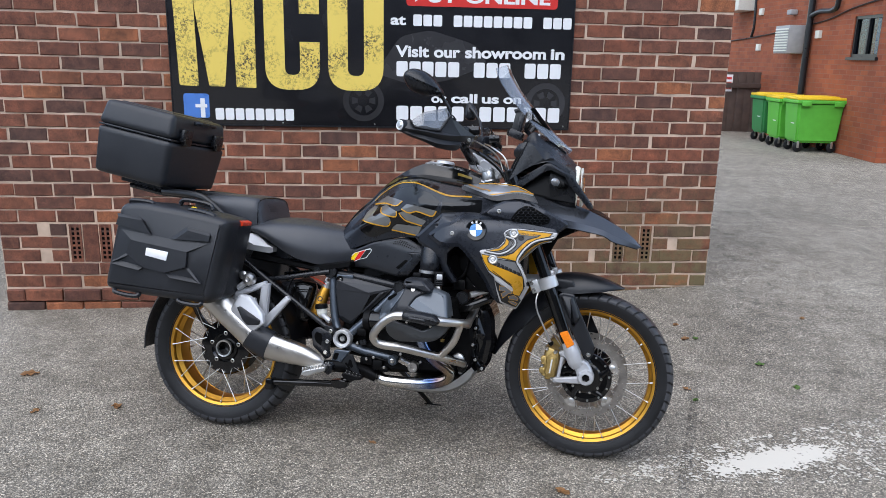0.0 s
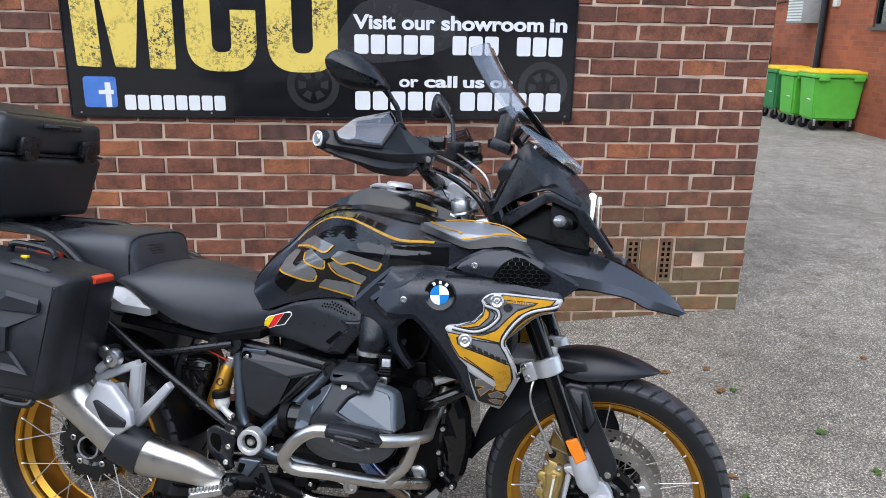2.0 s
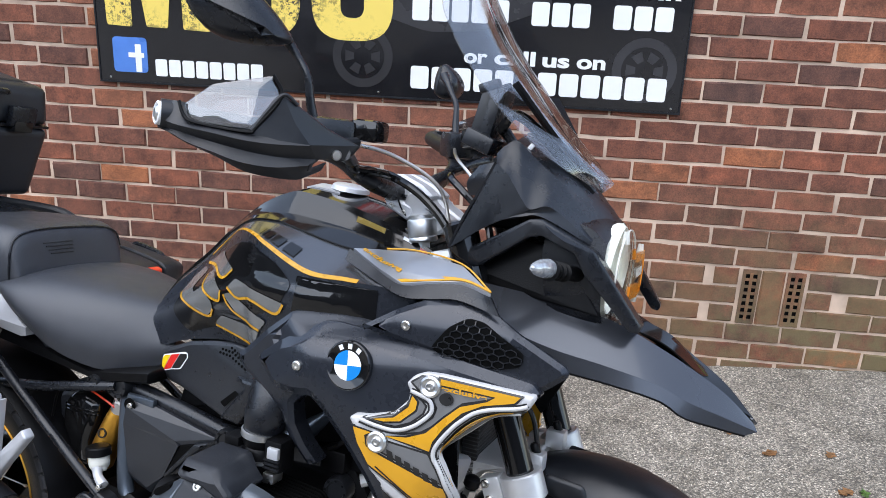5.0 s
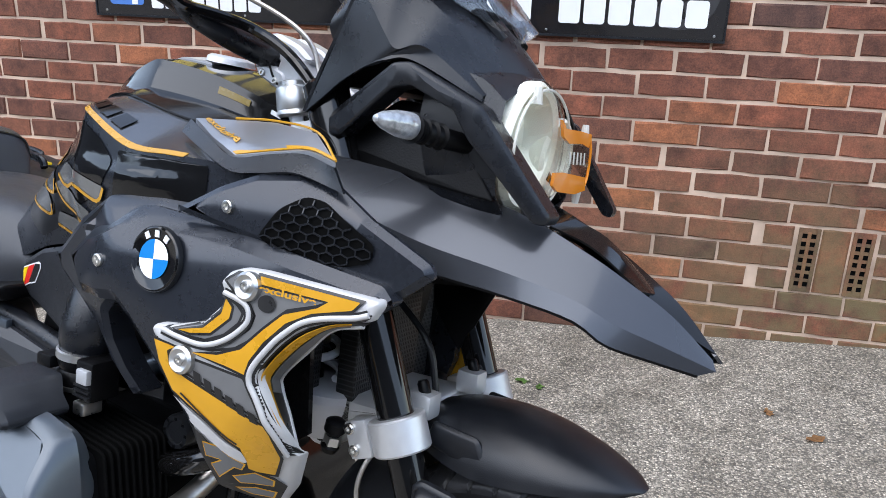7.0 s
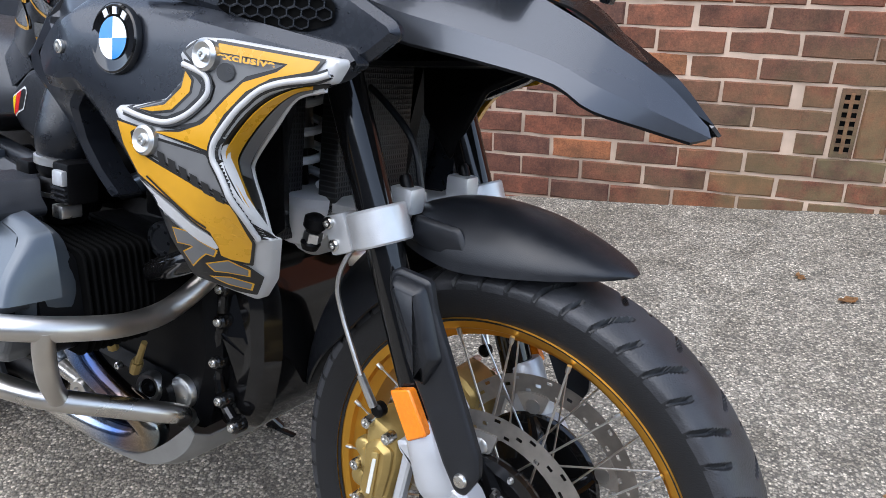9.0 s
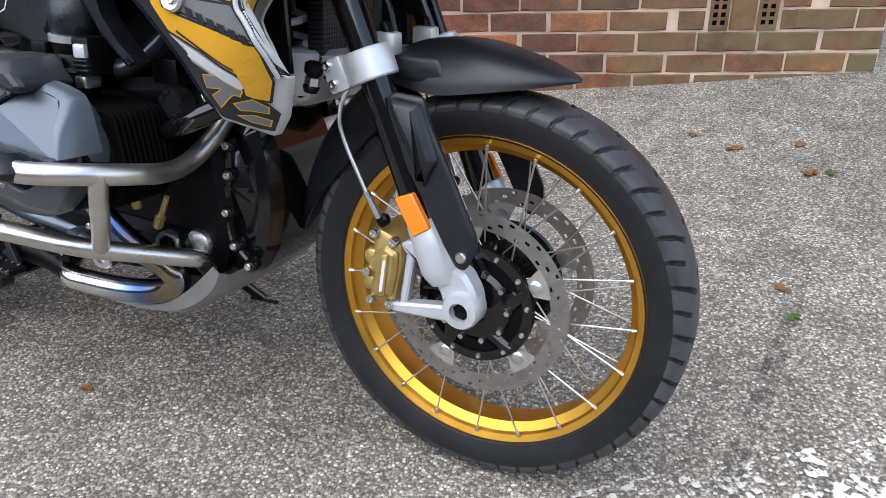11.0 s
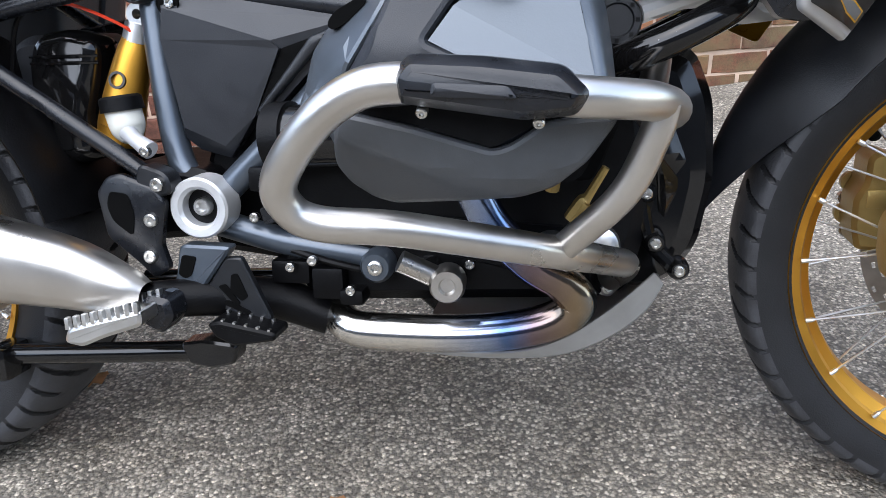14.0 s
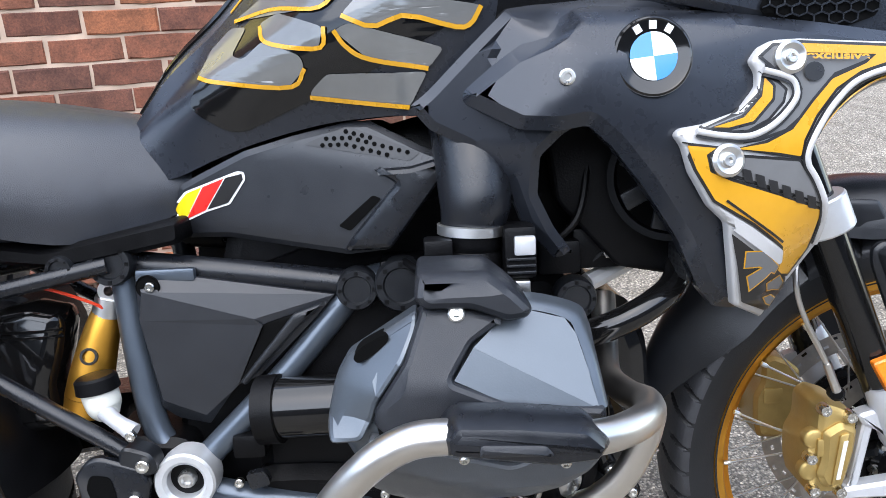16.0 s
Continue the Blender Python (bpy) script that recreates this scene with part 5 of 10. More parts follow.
def front_mudguard():
    """The forward half: a broad arched sheet drawn out to a flat tip, with a turned-down lower edge."""
    top = [(1.318, 0.702), (1.36, 0.716), (1.42, 0.722), (1.48, 0.716), (1.54, 0.699), (1.585, 0.681), (1.604, 0.672)]
    low = [(1.325, 0.655), (1.36, 0.650), (1.41, 0.645), (1.47, 0.652), (1.53, 0.660), (1.575, 0.666), (1.597, 0.668)]
    wide = (0.062, 0.074, 0.080, 0.080, 0.066, 0.040, 0.014)
    rails = []
    for q in range(-6, 7):
        a = math.radians(15 * q)
        k, g = math.sin(a), (1 - math.cos(a)) ** 1.15
        rails.append([P(t[0] * (1 - g) + l[0] * g, w * k + 0.004, t[1] * (1 - g) + l[1] * g) for t, l, w in zip(top, low, wide)])
    return skin(rails, 30, 2, 0.004)


turn_with_bars(part("front_mudguard", front_mudguard(), "guard_black", bike, "matte black front mudguard", 60))
arc_guard("mudguard_flap", 120, 173.5, lambda f: 0.373 + 0.018 * (1 - f) ** 2, 0.074, 0.080, "matte black rear half of the front mudguard", width_fn=lambda f: 1.0 - 0.95 * max(0.0, (f - 0.35) / 0.65) ** 1.4)
turn_with_bars(part("mudguard_bracket", panel([(1.335, 0.668), (1.345, 0.70), (1.41, 0.695), (1.425, 0.668), (1.39, 0.655)], lambda s, h: 0.080, 0.006), "guard_black", bike))
turn_with_bars(part("mudguard_bracket", mirrored(panel([(1.335, 0.668), (1.345, 0.70), (1.41, 0.695), (1.425, 0.668), (1.39, 0.655)], lambda s, h: 0.080, 0.006)), "guard_black", bike))


# ---- telelever, front spring, radiator ----
part("telelever_arm", boss([(1.04, 0.640), (1.09, 0.690), (1.115, 0.694), (1.215, 0.694), (1.270, 0.696), (1.310, 0.700), (1.310, 0.676), (1.230, 0.668), (1.208, 0.633), (1.185, 0.607), (1.155, 0.603), (1.127, 0.627), (1.08, 0.625)], [(0.0, -0.075), (0.0, 0.066), (0.008, 0.080)], 0.012), "silver", bike, "silver cast front suspension arm")
part("spring_seat", lathe([(0.0, -0.004), (0.062, -0.004), (0.066, 0.0), (0.066, 0.012), (0.060, 0.016), (0.0, 0.016)], P(1.150, 0.045, 0.680), (0.06, 0, 1), 36), "white_silver", bike, "pale round spring seat")
part("spring_cup", lathe([(0.040, -0.060), (0.050, -0.055), (0.062, -0.020), (0.0655, 0.0), (0.060, 0.004), (0.0, 0.004)], P(1.150, 0.045, 0.680), (0.06, 0, 1), 36), "white_silver", bike, "pale cast spring cup")
bolt(bike, 1.170, 0.081, 0.628, 0.009, material="dark")
for _s in (1, -1):
    part("ball_joint", lathe([(0.0, -0.022), (0.010, -0.022), (0.013, -0.014), (0.009, -0.006), (0.009, 0.002), (0.014, 0.008), (0.014, 0.020), (0.008, 0.024), (0.0, 0.024)], P(1.228, 0.135 * _s, 0.660), (0.2, 0, 1), 18), "dark", bike, "black ball joint")
    part("joint_nut", lathe([(0.0, -0.006), (0.012, -0.006), (0.012, 0.006), (0.0, 0.006)], P(1.228, 0.135 * _s, 0.655), (0.2, 0, 1), 6), "alu", bike)
part("telelever_link", tube([P(1.16, 0.06, 0.66), P(1.02, 0.13, 0.615)], 0.012, 10), "silver", bike)


def build_spring():
    path = []
    for i in range(97):
        a = i / 96 * 2 * math.pi * 6
        z = i / 96
        c = P(1.132, 0.055, 0.70).lerp(P(1.108, 0.055, 0.92), z)
        path.append(c + Vector((math.cos(a) * 0.034, math.sin(a) * 0.034, 0)))
    sp = part("front_spring", tube(path, 0.0060, 8, 289), "white", bike, "white front suspension spring")
    part("damper_rod", tube([P(1.134, 0.055, 0.68), P(1.107, 0.055, 0.93)], 0.011, 14), "dark", sp)
    part("damper_body", tube([P(1.125, 0.055, 0.745), P(1.107, 0.055, 0.93)], 0.022, 20), "alu", sp, "bright damper body")


build_spring()


def build_radiator(sgn):
    rad = part("radiator", box(P(1.135, 0.15 * sgn, 0.76), (0.05, 0.14, 0.26), 0.006), "cooler_mesh", bike, "black radiator behind the side panel")
    fan = part("fan_ring", lathe([(0.062, -0.008), (0.07, -0.008), (0.07, 0.008), (0.062, 0.008)], P(1.10, 0.20 * sgn, 0.745), (-0.5, -sgn, 0), 32, True), "dark", rad)
    for k in range(7):
        a = 2 * math.pi * k / 7
        part("fan_blade", box(P(1.10, 0.198 * sgn, 0.745) + Vector((math.cos(a) * 0.034, 0, math.sin(a) * 0.034)), (0.05, 0.006, 0.02), 0.002, Matrix.Rotation(-a, 4, "Y")), "satin", fan)
    part("fan_hub", lathe([(0, 0.008), (0.018, 0.006), (0.02, -0.006), (0, -0.006)], P(1.10, 0.205 * sgn, 0.745), (-0.5, -sgn, 0), 18), "dark", fan)


build_radiator(1)
build_radiator(-1)
part("oil_cooler", box(P(1.20, 0.0, 0.76), (0.03, 0.16, 0.22), 0.004), "cooler_mesh", bike, "black cooler core between the forks")
part("duct_side", sheet([P(1.160, 0.172, 0.800), P(1.205, 0.172, 0.806), P(1.216, 0.172, 0.668), P(1.193, 0.172, 0.650), P(1.168, 0.172, 0.700)], -0.008, (0, -1, 0)), "gloss", bike, "gloss black duct side")
part("brake_line", tube([P(1.180, 0.02, 0.846), P(1.204, 0.02, 0.840), P(1.244, 0.02, 0.816), P(1.288, 0.02, 0.775), P(1.305, 0.02, 0.725), P(1.311, 0.02, 0.690)], 0.0048, 8), "satin", bike, "black brake line")
part("line_fitting", tube([P(1.308, 0.02, 0.712), P(1.311, 0.02, 0.690)], 0.0065, 10), "alu", bike)
part("cooler_shroud", skin([[P(1.19, -0.13, 0.90), P(1.19, 0.13, 0.90)], [P(1.235, -0.12, 0.87), P(1.235, 0.12, 0.87)], [P(1.30, -0.08, 0.875), P(1.30, 0.08, 0.875)], [P(1.40, -0.07, 0.885), P(1.40, 0.07, 0.885)]], 6, 2, 0.006), "dark", bike)
for _s in (1, -1):
    part("beak_bracket", panel([(1.22, 0.90), (1.23, 0.80), (1.28, 0.74), (1.33, 0.84), (1.42, 0.885), (1.40, 0.915)], -0.095 * _s if _s < 0 else -0.085, 0.006), "dark", bike) if _s > 0 else None


# ---- tank and bodywork ----
# sections of the tank: half width and height at the crown, the cover's rim, the cover's foot, the shoulder crease, the knee and the hem
TANK_ST = {0.475: ((0, 0.850), (0.03, 0.848), (0.048, 0.843), (0.068, 0.832), (0.090, 0.800), (0.094, 0.765)),
           0.52: ((0, 0.914), (0.034, 0.910), (0.046, 0.903), (0.066, 0.886), (0.098, 0.828), (0.100, 0.762)),
           0.58: ((0, 0.970), (0.036, 0.966), (0.044, 0.958), (0.060, 0.938), (0.122, 0.866), (0.114, 0.784)),
           0.635: ((0, 1.026), (0.040, 1.022), (0.048, 1.012), (0.062, 0.992), (0.148, 0.888), (0.130, 0.802)),
           0.716: ((0, 1.084), (0.068, 1.077), (0.080, 1.054), (0.128, 1.030), (0.184, 0.912), (0.152, 0.820)),
           0.79: ((0, 1.121), (0.084, 1.110), (0.096, 1.066), (0.188, 1.034), (0.210, 0.930), (0.176, 0.826)),
           0.83: ((0, 1.125), (0.086, 1.113), (0.098, 1.066), (0.214, 1.026), (0.226, 0.935), (0.202, 0.826)),
           0.925: ((0, 1.113), (0.084, 1.099), (0.096, 1.056), (0.228, 0.992), (0.234, 0.940), (0.215, 0.840)),
           1.0: ((0, 1.091), (0.078, 1.077), (0.090, 1.042), (0.222, 0.990), (0.226, 0.945), (0.218, 0.865)),
           1.066: ((0, 1.061), (0.072, 1.050), (0.082, 1.026), (0.213, 0.989), (0.214, 0.950), (0.216, 0.885)),
           1.12: ((0, 1.030), (0.066, 1.021), (0.076, 1.008), (0.200, 0.985), (0.200, 0.950), (0.195, 0.900))}


def tank_rail(j, sgn=1, k=0, f=0.0):
    """One line along the tank: a section's point j, or a point part of the way from j to k."""
    out = []
    for s, q in TANK_ST.items():
        (n, h), (m, g) = q[j], q[k]
        out.append(P(s, (n + (m - n) * f) * sgn, h + (g - h) * f))
    return out


def tank_side(sgn):
    return skin([tank_rail(5, sgn), tank_rail(4, sgn), tank_rail(4, sgn, 3, 0.55), tank_rail(3, sgn)], 44, 6, 0, True)


def tank_shoulder(sgn):
    return skin([tank_rail(3, sgn), tank_rail(3, sgn, 2, 0.5), tank_rail(2, sgn)], 44, 5, 0)


tank_bm = join(tank_side(1), tank_shoulder(1))
TANK = tree_of(tank_bm)
tank = part("tank", tank_side(1), "fairing", bike, "gloss black fuel tank with grey and gold decals", 60)
part("tank_side", tank_side(-1), "fairing", tank, "", 60)
for _s in (1, -1):
    part("tank_shoulder", tank_shoulder(_s), "tank_grey", tank, "dark silver tank shoulder", 60)
    _low = [p + Vector((0, -0.001 * _s, 0.004)) for p in tank_rail(2, _s, 3, 0.35)]
    part("cover_wall", skin([_low, [p + Vector((0, -0.002 * _s, 0.004)) for p in tank_rail(2, _s)], tank_rail(2, _s, 1, 0.7), tank_rail(1, _s)], 40, 3, 0.003), "gloss", bike, "", 30)
part("tank_cover", skin([tank_rail(1), tank_rail(1, 1, 0, 0.15), tank_rail(0), tank_rail(1, -1, 0, 0.15), tank_rail(1, -1)], 36, 3), "gloss", bike, "gloss black tank centre cover", 40)
for _s in (1, -1):
    for _a, _b, _m, _f, _e in ((28, 30, "ochre_dull", 0.30, 0.55), (33, 33, "white_silver", 0.2, 0.4), (35, 35, "red_dark", 0.3, 0.6)):
        part("cover_mark", skin([[p + Vector((0, -0.0022 * _s, 0.001)) for p in spline(tank_rail(1, _s, 2, f), 40)[_a:_b + 2]] for f in (_f, _e)], 10, 1, 0.001), _m, bike, "coloured mark on the tank cover", 60)
part("filler_cap", lathe([(0, 0.012), (0.03, 0.012), (0.036, 0.008), (0.038, 0), (0, 0)], P(0.87, 0, 1.121), (0.1, 0, 1), 28), "silver", bike, "silver filler cap")
part("cap_strip", skin([[p + Vector((0, 0, 0.003)) for p in spline(tank_rail(1, k, 0, f), 60)[30:40:2]] for k, f in ((1, 0.55), (1, 0.8), (1, 1.0), (-1, 0.8), (-1, 0.55))], 12, 2, 0.003), "white_silver", bike, "pale silver strip at the top of the tank")
part("key_block", box(P(1.05, 0.02, 1.055), (0.06, 0.09, 0.04), 0.01), "gloss", bike)

KNEE = [(0.553, 0.852), (0.562, 0.838), (0.600, 0.816), (0.622, 0.815), (0.801, 0.885), (0.880, 0.926), (0.906, 0.968), (0.866, 0.998), (0.800, 1.020), (0.745, 1.014), (0.690, 0.990), (0.630, 0.944), (0.580, 0.892)]
part("knee_panel", decal(KNEE, TANK, 0.0016, 0.014), "gloss", tank, "gloss black knee panel", 60)
part("panel_front", decal([(0.912, 0.985), (0.914, 0.955), (0.905, 0.905), (0.95, 0.90), (1.06, 0.93), (1.06, 0.982)], TANK, 0.0016, 0.004), "gloss", tank, "gloss black tank flank", 60)
# stickers on the tank: six grey blocks edged in gold, and a long gold line
for _o, _l in (([(0.606, 0.946), (0.664, 0.981), (0.747, 0.965), (0.72, 0.944)], [(0.608, 0.946), (0.662, 0.952), (0.72, 0.944), (0.747, 0.964)]),
               ([(0.564, 0.882), (0.578, 0.914), (0.604, 0.938), (0.627, 0.936), (0.612, 0.902), (0.628, 0.896), (0.653, 0.915), (0.698, 0.895), (0.702, 0.881), (0.681, 0.862), (0.59, 0.874)], [(0.565, 0.881), (0.593, 0.873), (0.681, 0.862), (0.702, 0.881)]),
               ([(0.646, 0.937), (0.67, 0.946), (0.726, 0.923), (0.72, 0.901), (0.657, 0.912)], [(0.647, 0.934), (0.659, 0.912), (0.72, 0.901), (0.727, 0.923)]),
               ([(0.747, 0.934), (0.767, 0.953), (0.807, 0.949), (0.893, 0.933), (0.882, 0.915), (0.865, 0.913), (0.815, 0.926), (0.78, 0.919)], [(0.747, 0.933), (0.78, 0.919), (0.815, 0.927), (0.865, 0.913), (0.882, 0.915), (0.893, 0.932)]),
               ([(0.738, 0.918), (0.755, 0.925), (0.854, 0.893), (0.837, 0.873), (0.773, 0.887)], [(0.738, 0.918), (0.75, 0.901), (0.773, 0.887), (0.837, 0.873)]),
               ([(0.706, 0.857), (0.726, 0.874), (0.836, 0.87), (0.815, 0.834), (0.705, 0.849)], [(0.704, 0.85), (0.765, 0.841), (0.815, 0.834)])):
    d = part("decal_block", decal(_o, TANK, 0.0030, 0.006), "ghost", tank, "translucent grey decal block", 60)
    _l = [tuple(p[:2]) for p in spline([(a, b, 0) for a, b in _l], 14)]
    part("gold_line", decal(stripe(_l, 0.0048), TANK, 0.0040, 0), "ochre", d, "gold outline", 60)
_g = spline(tank_rail(3), 60)[14:50]
part("gold_line", skin([[p + Vector((0, -0.002, -0.0005)) for p in _g], [p.lerp(q, 0.055) + Vector((0, -0.0004, 0.0016)) for p, q in zip(_g, spline(tank_rail(2), 60)[14:50])]], 36, 2, 0.0008), "ochre", tank, "long gold line", 60)
_g, _i = spline(tank_rail(3), 120), spline(tank_rail(2), 120)
for _k in range(5):
    _a = 60 + _k * 4
    part("dark_bar", skin([[_g[q].lerp(_i[q], f) + Vector((0, -0.0006, 0.0022)) for q in (_a, _a + 1, _a + 2, _a + 3)] for f in (0.12, 0.22, 0.33)], 4, 1, 0.0008), "gloss", tank, "plain dark bar of writing", 60)


def gold_n(s, h):
    return 0.290 - 0.17 * (s - 1.14) - 0.12 * max(0, h - 0.78) - 1.8 * max(0, 0.75 - h) ** 2 - 8 * max(0, s - 1.18) * max(0, 0.72 - h)


def soft_min(*v):
    """The least of some values, with a small radius where they meet."""
    a = v[0]
    for b in v[1:]:
        a = 0.5 * (a + b - math.sqrt((a - b) ** 2 + 0.003 ** 2))
    return a


def soft_pos(x):
    """max(0, x) with a small radius."""
    return 0.5 * (x + math.sqrt(x * x + 0.008 ** 2)) - 0.001


def shroud_n(s, h):
    n = soft_min(0.2935 - 0.10 * (s - 1.09), 0.2925 - 0.95 * (h - 0.884 + 0.10 * (s - 1.0)), 0.2925 + 0.36 * (s - 0.962) - 0.2 * (h - 0.87), 0.2925 - 0.24 * (0.80 - h))
    a, b = n, gold_n(s, h) - 0.012
    k = max(0.0, 1 - abs(a - b) / 0.02)
    return min(a, b) - 0.005 * k * k


MAIN = [(0.868, 0.841), (0.870, 0.849), (0.915, 0.881), (0.986, 0.924), (1.006, 0.926), (1.070, 0.922), (1.150, 0.914), (1.237, 0.902), (1.335, 0.888), (1.350, 0.872), (1.330, 0.855), (1.24, 0.815), (1.20, 0.77), (1.21, 0.68), (1.200, 0.612), (1.165, 0.600), (1.138, 0.604), (1.116, 0.630), (1.088, 0.687), (1.048, 0.745), (1.014, 0.787), (0.990, 0.808), (0.961, 0.804), (0.922, 0.807), (0.872, 0.834)]
for _s in (1, -1):
    _bm = panel(MAIN, shroud_n, 0.030, 0.014, 0.009, 0.012, 0.005, True)
    if _s > 0:
        shroud = part("side_shroud", _bm, "fairing", bike, "satin black side panel with a round badge", 22)
    else:
        part("side_shroud", mirrored(_bm), "fairing", bike, "satin black side panel", 50)
        _bm.free()


def upper_n(s, h):
    return 0.249 - 0.19 * (s - 1.13) - 0.55 * soft_pos(h - 0.95)


UPPER = [(1.055, 0.930), (1.110, 0.966), (1.150, 0.985), (1.205, 0.992), (1.240, 0.988), (1.300, 0.955), (1.376, 0.916), (1.382, 0.903), (1.350, 0.876), (1.325, 0.868), (1.237, 0.895), (1.14, 0.914)]
for _s in (1, -1):
    _bm = panel(UPPER, upper_n, 0.012, 0.008, 0.006, 0.03, 0.006, True)
    if _s > 0:
        UP = tree_of(_bm)
        upper = part("upper_shroud", _bm, "fairing", bike, "satin black upper side panel with air mesh", 24)
    else:
        part("upper_shroud", mirrored(_bm), "fairing", bike, "", 50)
        _bm.free()
MESH = [(1.172, 0.916), (1.196, 0.952), (1.222, 0.969), (1.248, 0.966), (1.315, 0.928), (1.312, 0.908), (1.278, 0.898), (1.190, 0.905)]
# the dark recess behind the ribs is painted as a flat black sheet
part("mesh_shade", decal(MESH, UP, 0.0030, 0.008), "gap_and_fin_black", upper, "black sheet for the shade behind the honeycomb ribs")


def inside(p, poly):
    c = False
    for (x0, y0), (x1, y1) in zip(poly, poly[1:] + poly[:1]):
        if (y0 > p[1]) != (y1 > p[1]) and p[0] < (x1 - x0) * (p[1] - y0) / (y1 - y0) + x0:
            c = not c
    return c


def honeycomb():
    bm = None
    r = 0.0098
    for i in range(18):
        for j in range(14):
            c = (1.150 + (i + 0.5 * (j % 2)) * r * 1.74, 0.893 + j * r * 0.98 + i * 0.0006)
            if not inside(c, MESH):
                continue
            path = []
            for k in range(7):
                a = math.pi * k / 3 + math.pi / 6
                s, h = c[0] + math.cos(a) * r, c[1] + math.sin(a) * r * 0.66
                path.append(P(s, upper_n(s, h) + 0.0056, h))
            for a, b in zip(path, path[1:]):
                if not (inside((a.x, a.z), MESH) and inside((b.x, b.z), MESH)):
                    continue
                t = tube([a, b], 0.0011, 4, 2, False)
                bm = join(bm, t) if bm else t
    return bm


part("honeycomb", honeycomb(), "matte", upper, "raised hexagonal ribs")

# round badge: black ring, blue and white quarters
BADGE, BN = P(1.054, shroud_n(1.054, 0.871), 0.871), Vector((0.02, -1, 0.12)).normalized()
badge = part("badge", lathe([(0.0, 0.003), (0.0345, 0.0035), (0.0365, 0.0045), (0.0385, 0.003), (0.0385, -0.004)], BADGE, BN, 48), "gloss", bike, "round badge with blue and white quarters")
part("badge_rim", lathe([(0.0385, 0.0030), (0.0390, 0.0032), (0.0394, 0.002), (0.0394, -0.004)], BADGE, BN, 48), "satin", badge)
_side = Vector((1, 0, 0)) - BN * BN.x
_side.normalize()
_top = BN.cross(_side)
_top = _top if _top.z > 0 else -_top
for _k in range(4):
    bm = bmesh.new()
    mid = bm.verts.new(BADGE + BN * 0.0046)
    rim = [bm.verts.new(BADGE + BN * 0.0044 + (_side * math.cos(a) + _top * math.sin(a)) * 0.0235) for a in (math.pi / 2 * _k + math.pi / 16 * i + 0.10 for i in range(9))]
    for a, b in zip(rim, rim[1:]):
        bm.faces.new((mid, a, b))
    bmesh.ops.recalc_face_normals(bm, faces=bm.faces)
    part("badge_quarter", bm, "roundel_blue" if _k % 2 else "white", badge)
for _a in (2.1, 1.57, 1.02):
    part("badge_tick", box(BADGE + BN * 0.0045 + (_side * math.cos(_a) + _top * math.sin(_a)) * 0.030, (0.007, 0.0012, 0.008), 0, Matrix.Rotation(1.57 - _a, 4, "Y")), "white", badge, "plain white mark")

def plate_word(words, a, b, size, parent):
    """A small gold word printed on the plate, from a to b in (s, h)."""
    cu = bpy.data.curves.new("word", "FONT")
    cu.body, cu.size, cu.offset = words, size, size * 0.03
    tmp = bpy.data.objects.new("word", cu)
    scene.collection.objects.link(tmp)
    me = bpy.data.meshes.new_from_object(tmp.evaluated_get(bpy.context.evaluated_depsgraph_get()))
    bpy.data.objects.remove(tmp)
    lo, hi = min(v.co.x for v in me.vertices), max(v.co.x for v in me.vertices)
    for v in me.vertices:
        f = (v.co.x - lo) / (hi - lo)
        s, h = a[0] + (b[0] - a[0]) * f, a[1] + (b[1] - a[1]) * f + v.co.y - size * 0.25
        v.co = P(s, gold_n(s, h) + 0.0072, h)
    me.materials.clear()
    me.materials.append(M["ochre"])
    ob = new("word", me)
    ob.parent = parent


# gold plate below the badge
GOLD = [(1.072, 0.795), (1.078, 0.801), (1.103, 0.804), (1.140, 0.815), (1.160, 0.838), (1.160, 0.852), (1.153, 0.863), (1.163, 0.876), (1.179, 0.883), (1.206, 0.884), (1.344, 0.876), (1.346, 0.870), (1.337, 0.852), (1.292, 0.842), (1.268, 0.833), (1.250, 0.819), (1.236, 0.803), (1.219, 0.778), (1.216, 0.763), (1.226, 0.747), (1.236, 0.727), (1.244, 0.702), (1.247, 0.673), (1.253, 0.672), (1.223, 0.610), (1.204, 0.581), (1.151, 0.610), (1.139, 0.656), (1.129, 0.705), (1.109, 0.723), (1.088, 0.758), (1.080, 0.784)]
plate_bm = panel(GOLD, gold_n, 0.016, 0.005, 0.004, 0.012, 0.004)
PLATE = tree_of(plate_bm)
plate = part("gold_plate", plate_bm, "decal_silver", bike, "silver-edged plate with ochre gold and grey fields", 45)
part("gold_plate", mirrored(panel(GOLD, gold_n, 0.016, 0.006, 0.004, 0.02, 0.006)), "ochre", bike, "", 45)
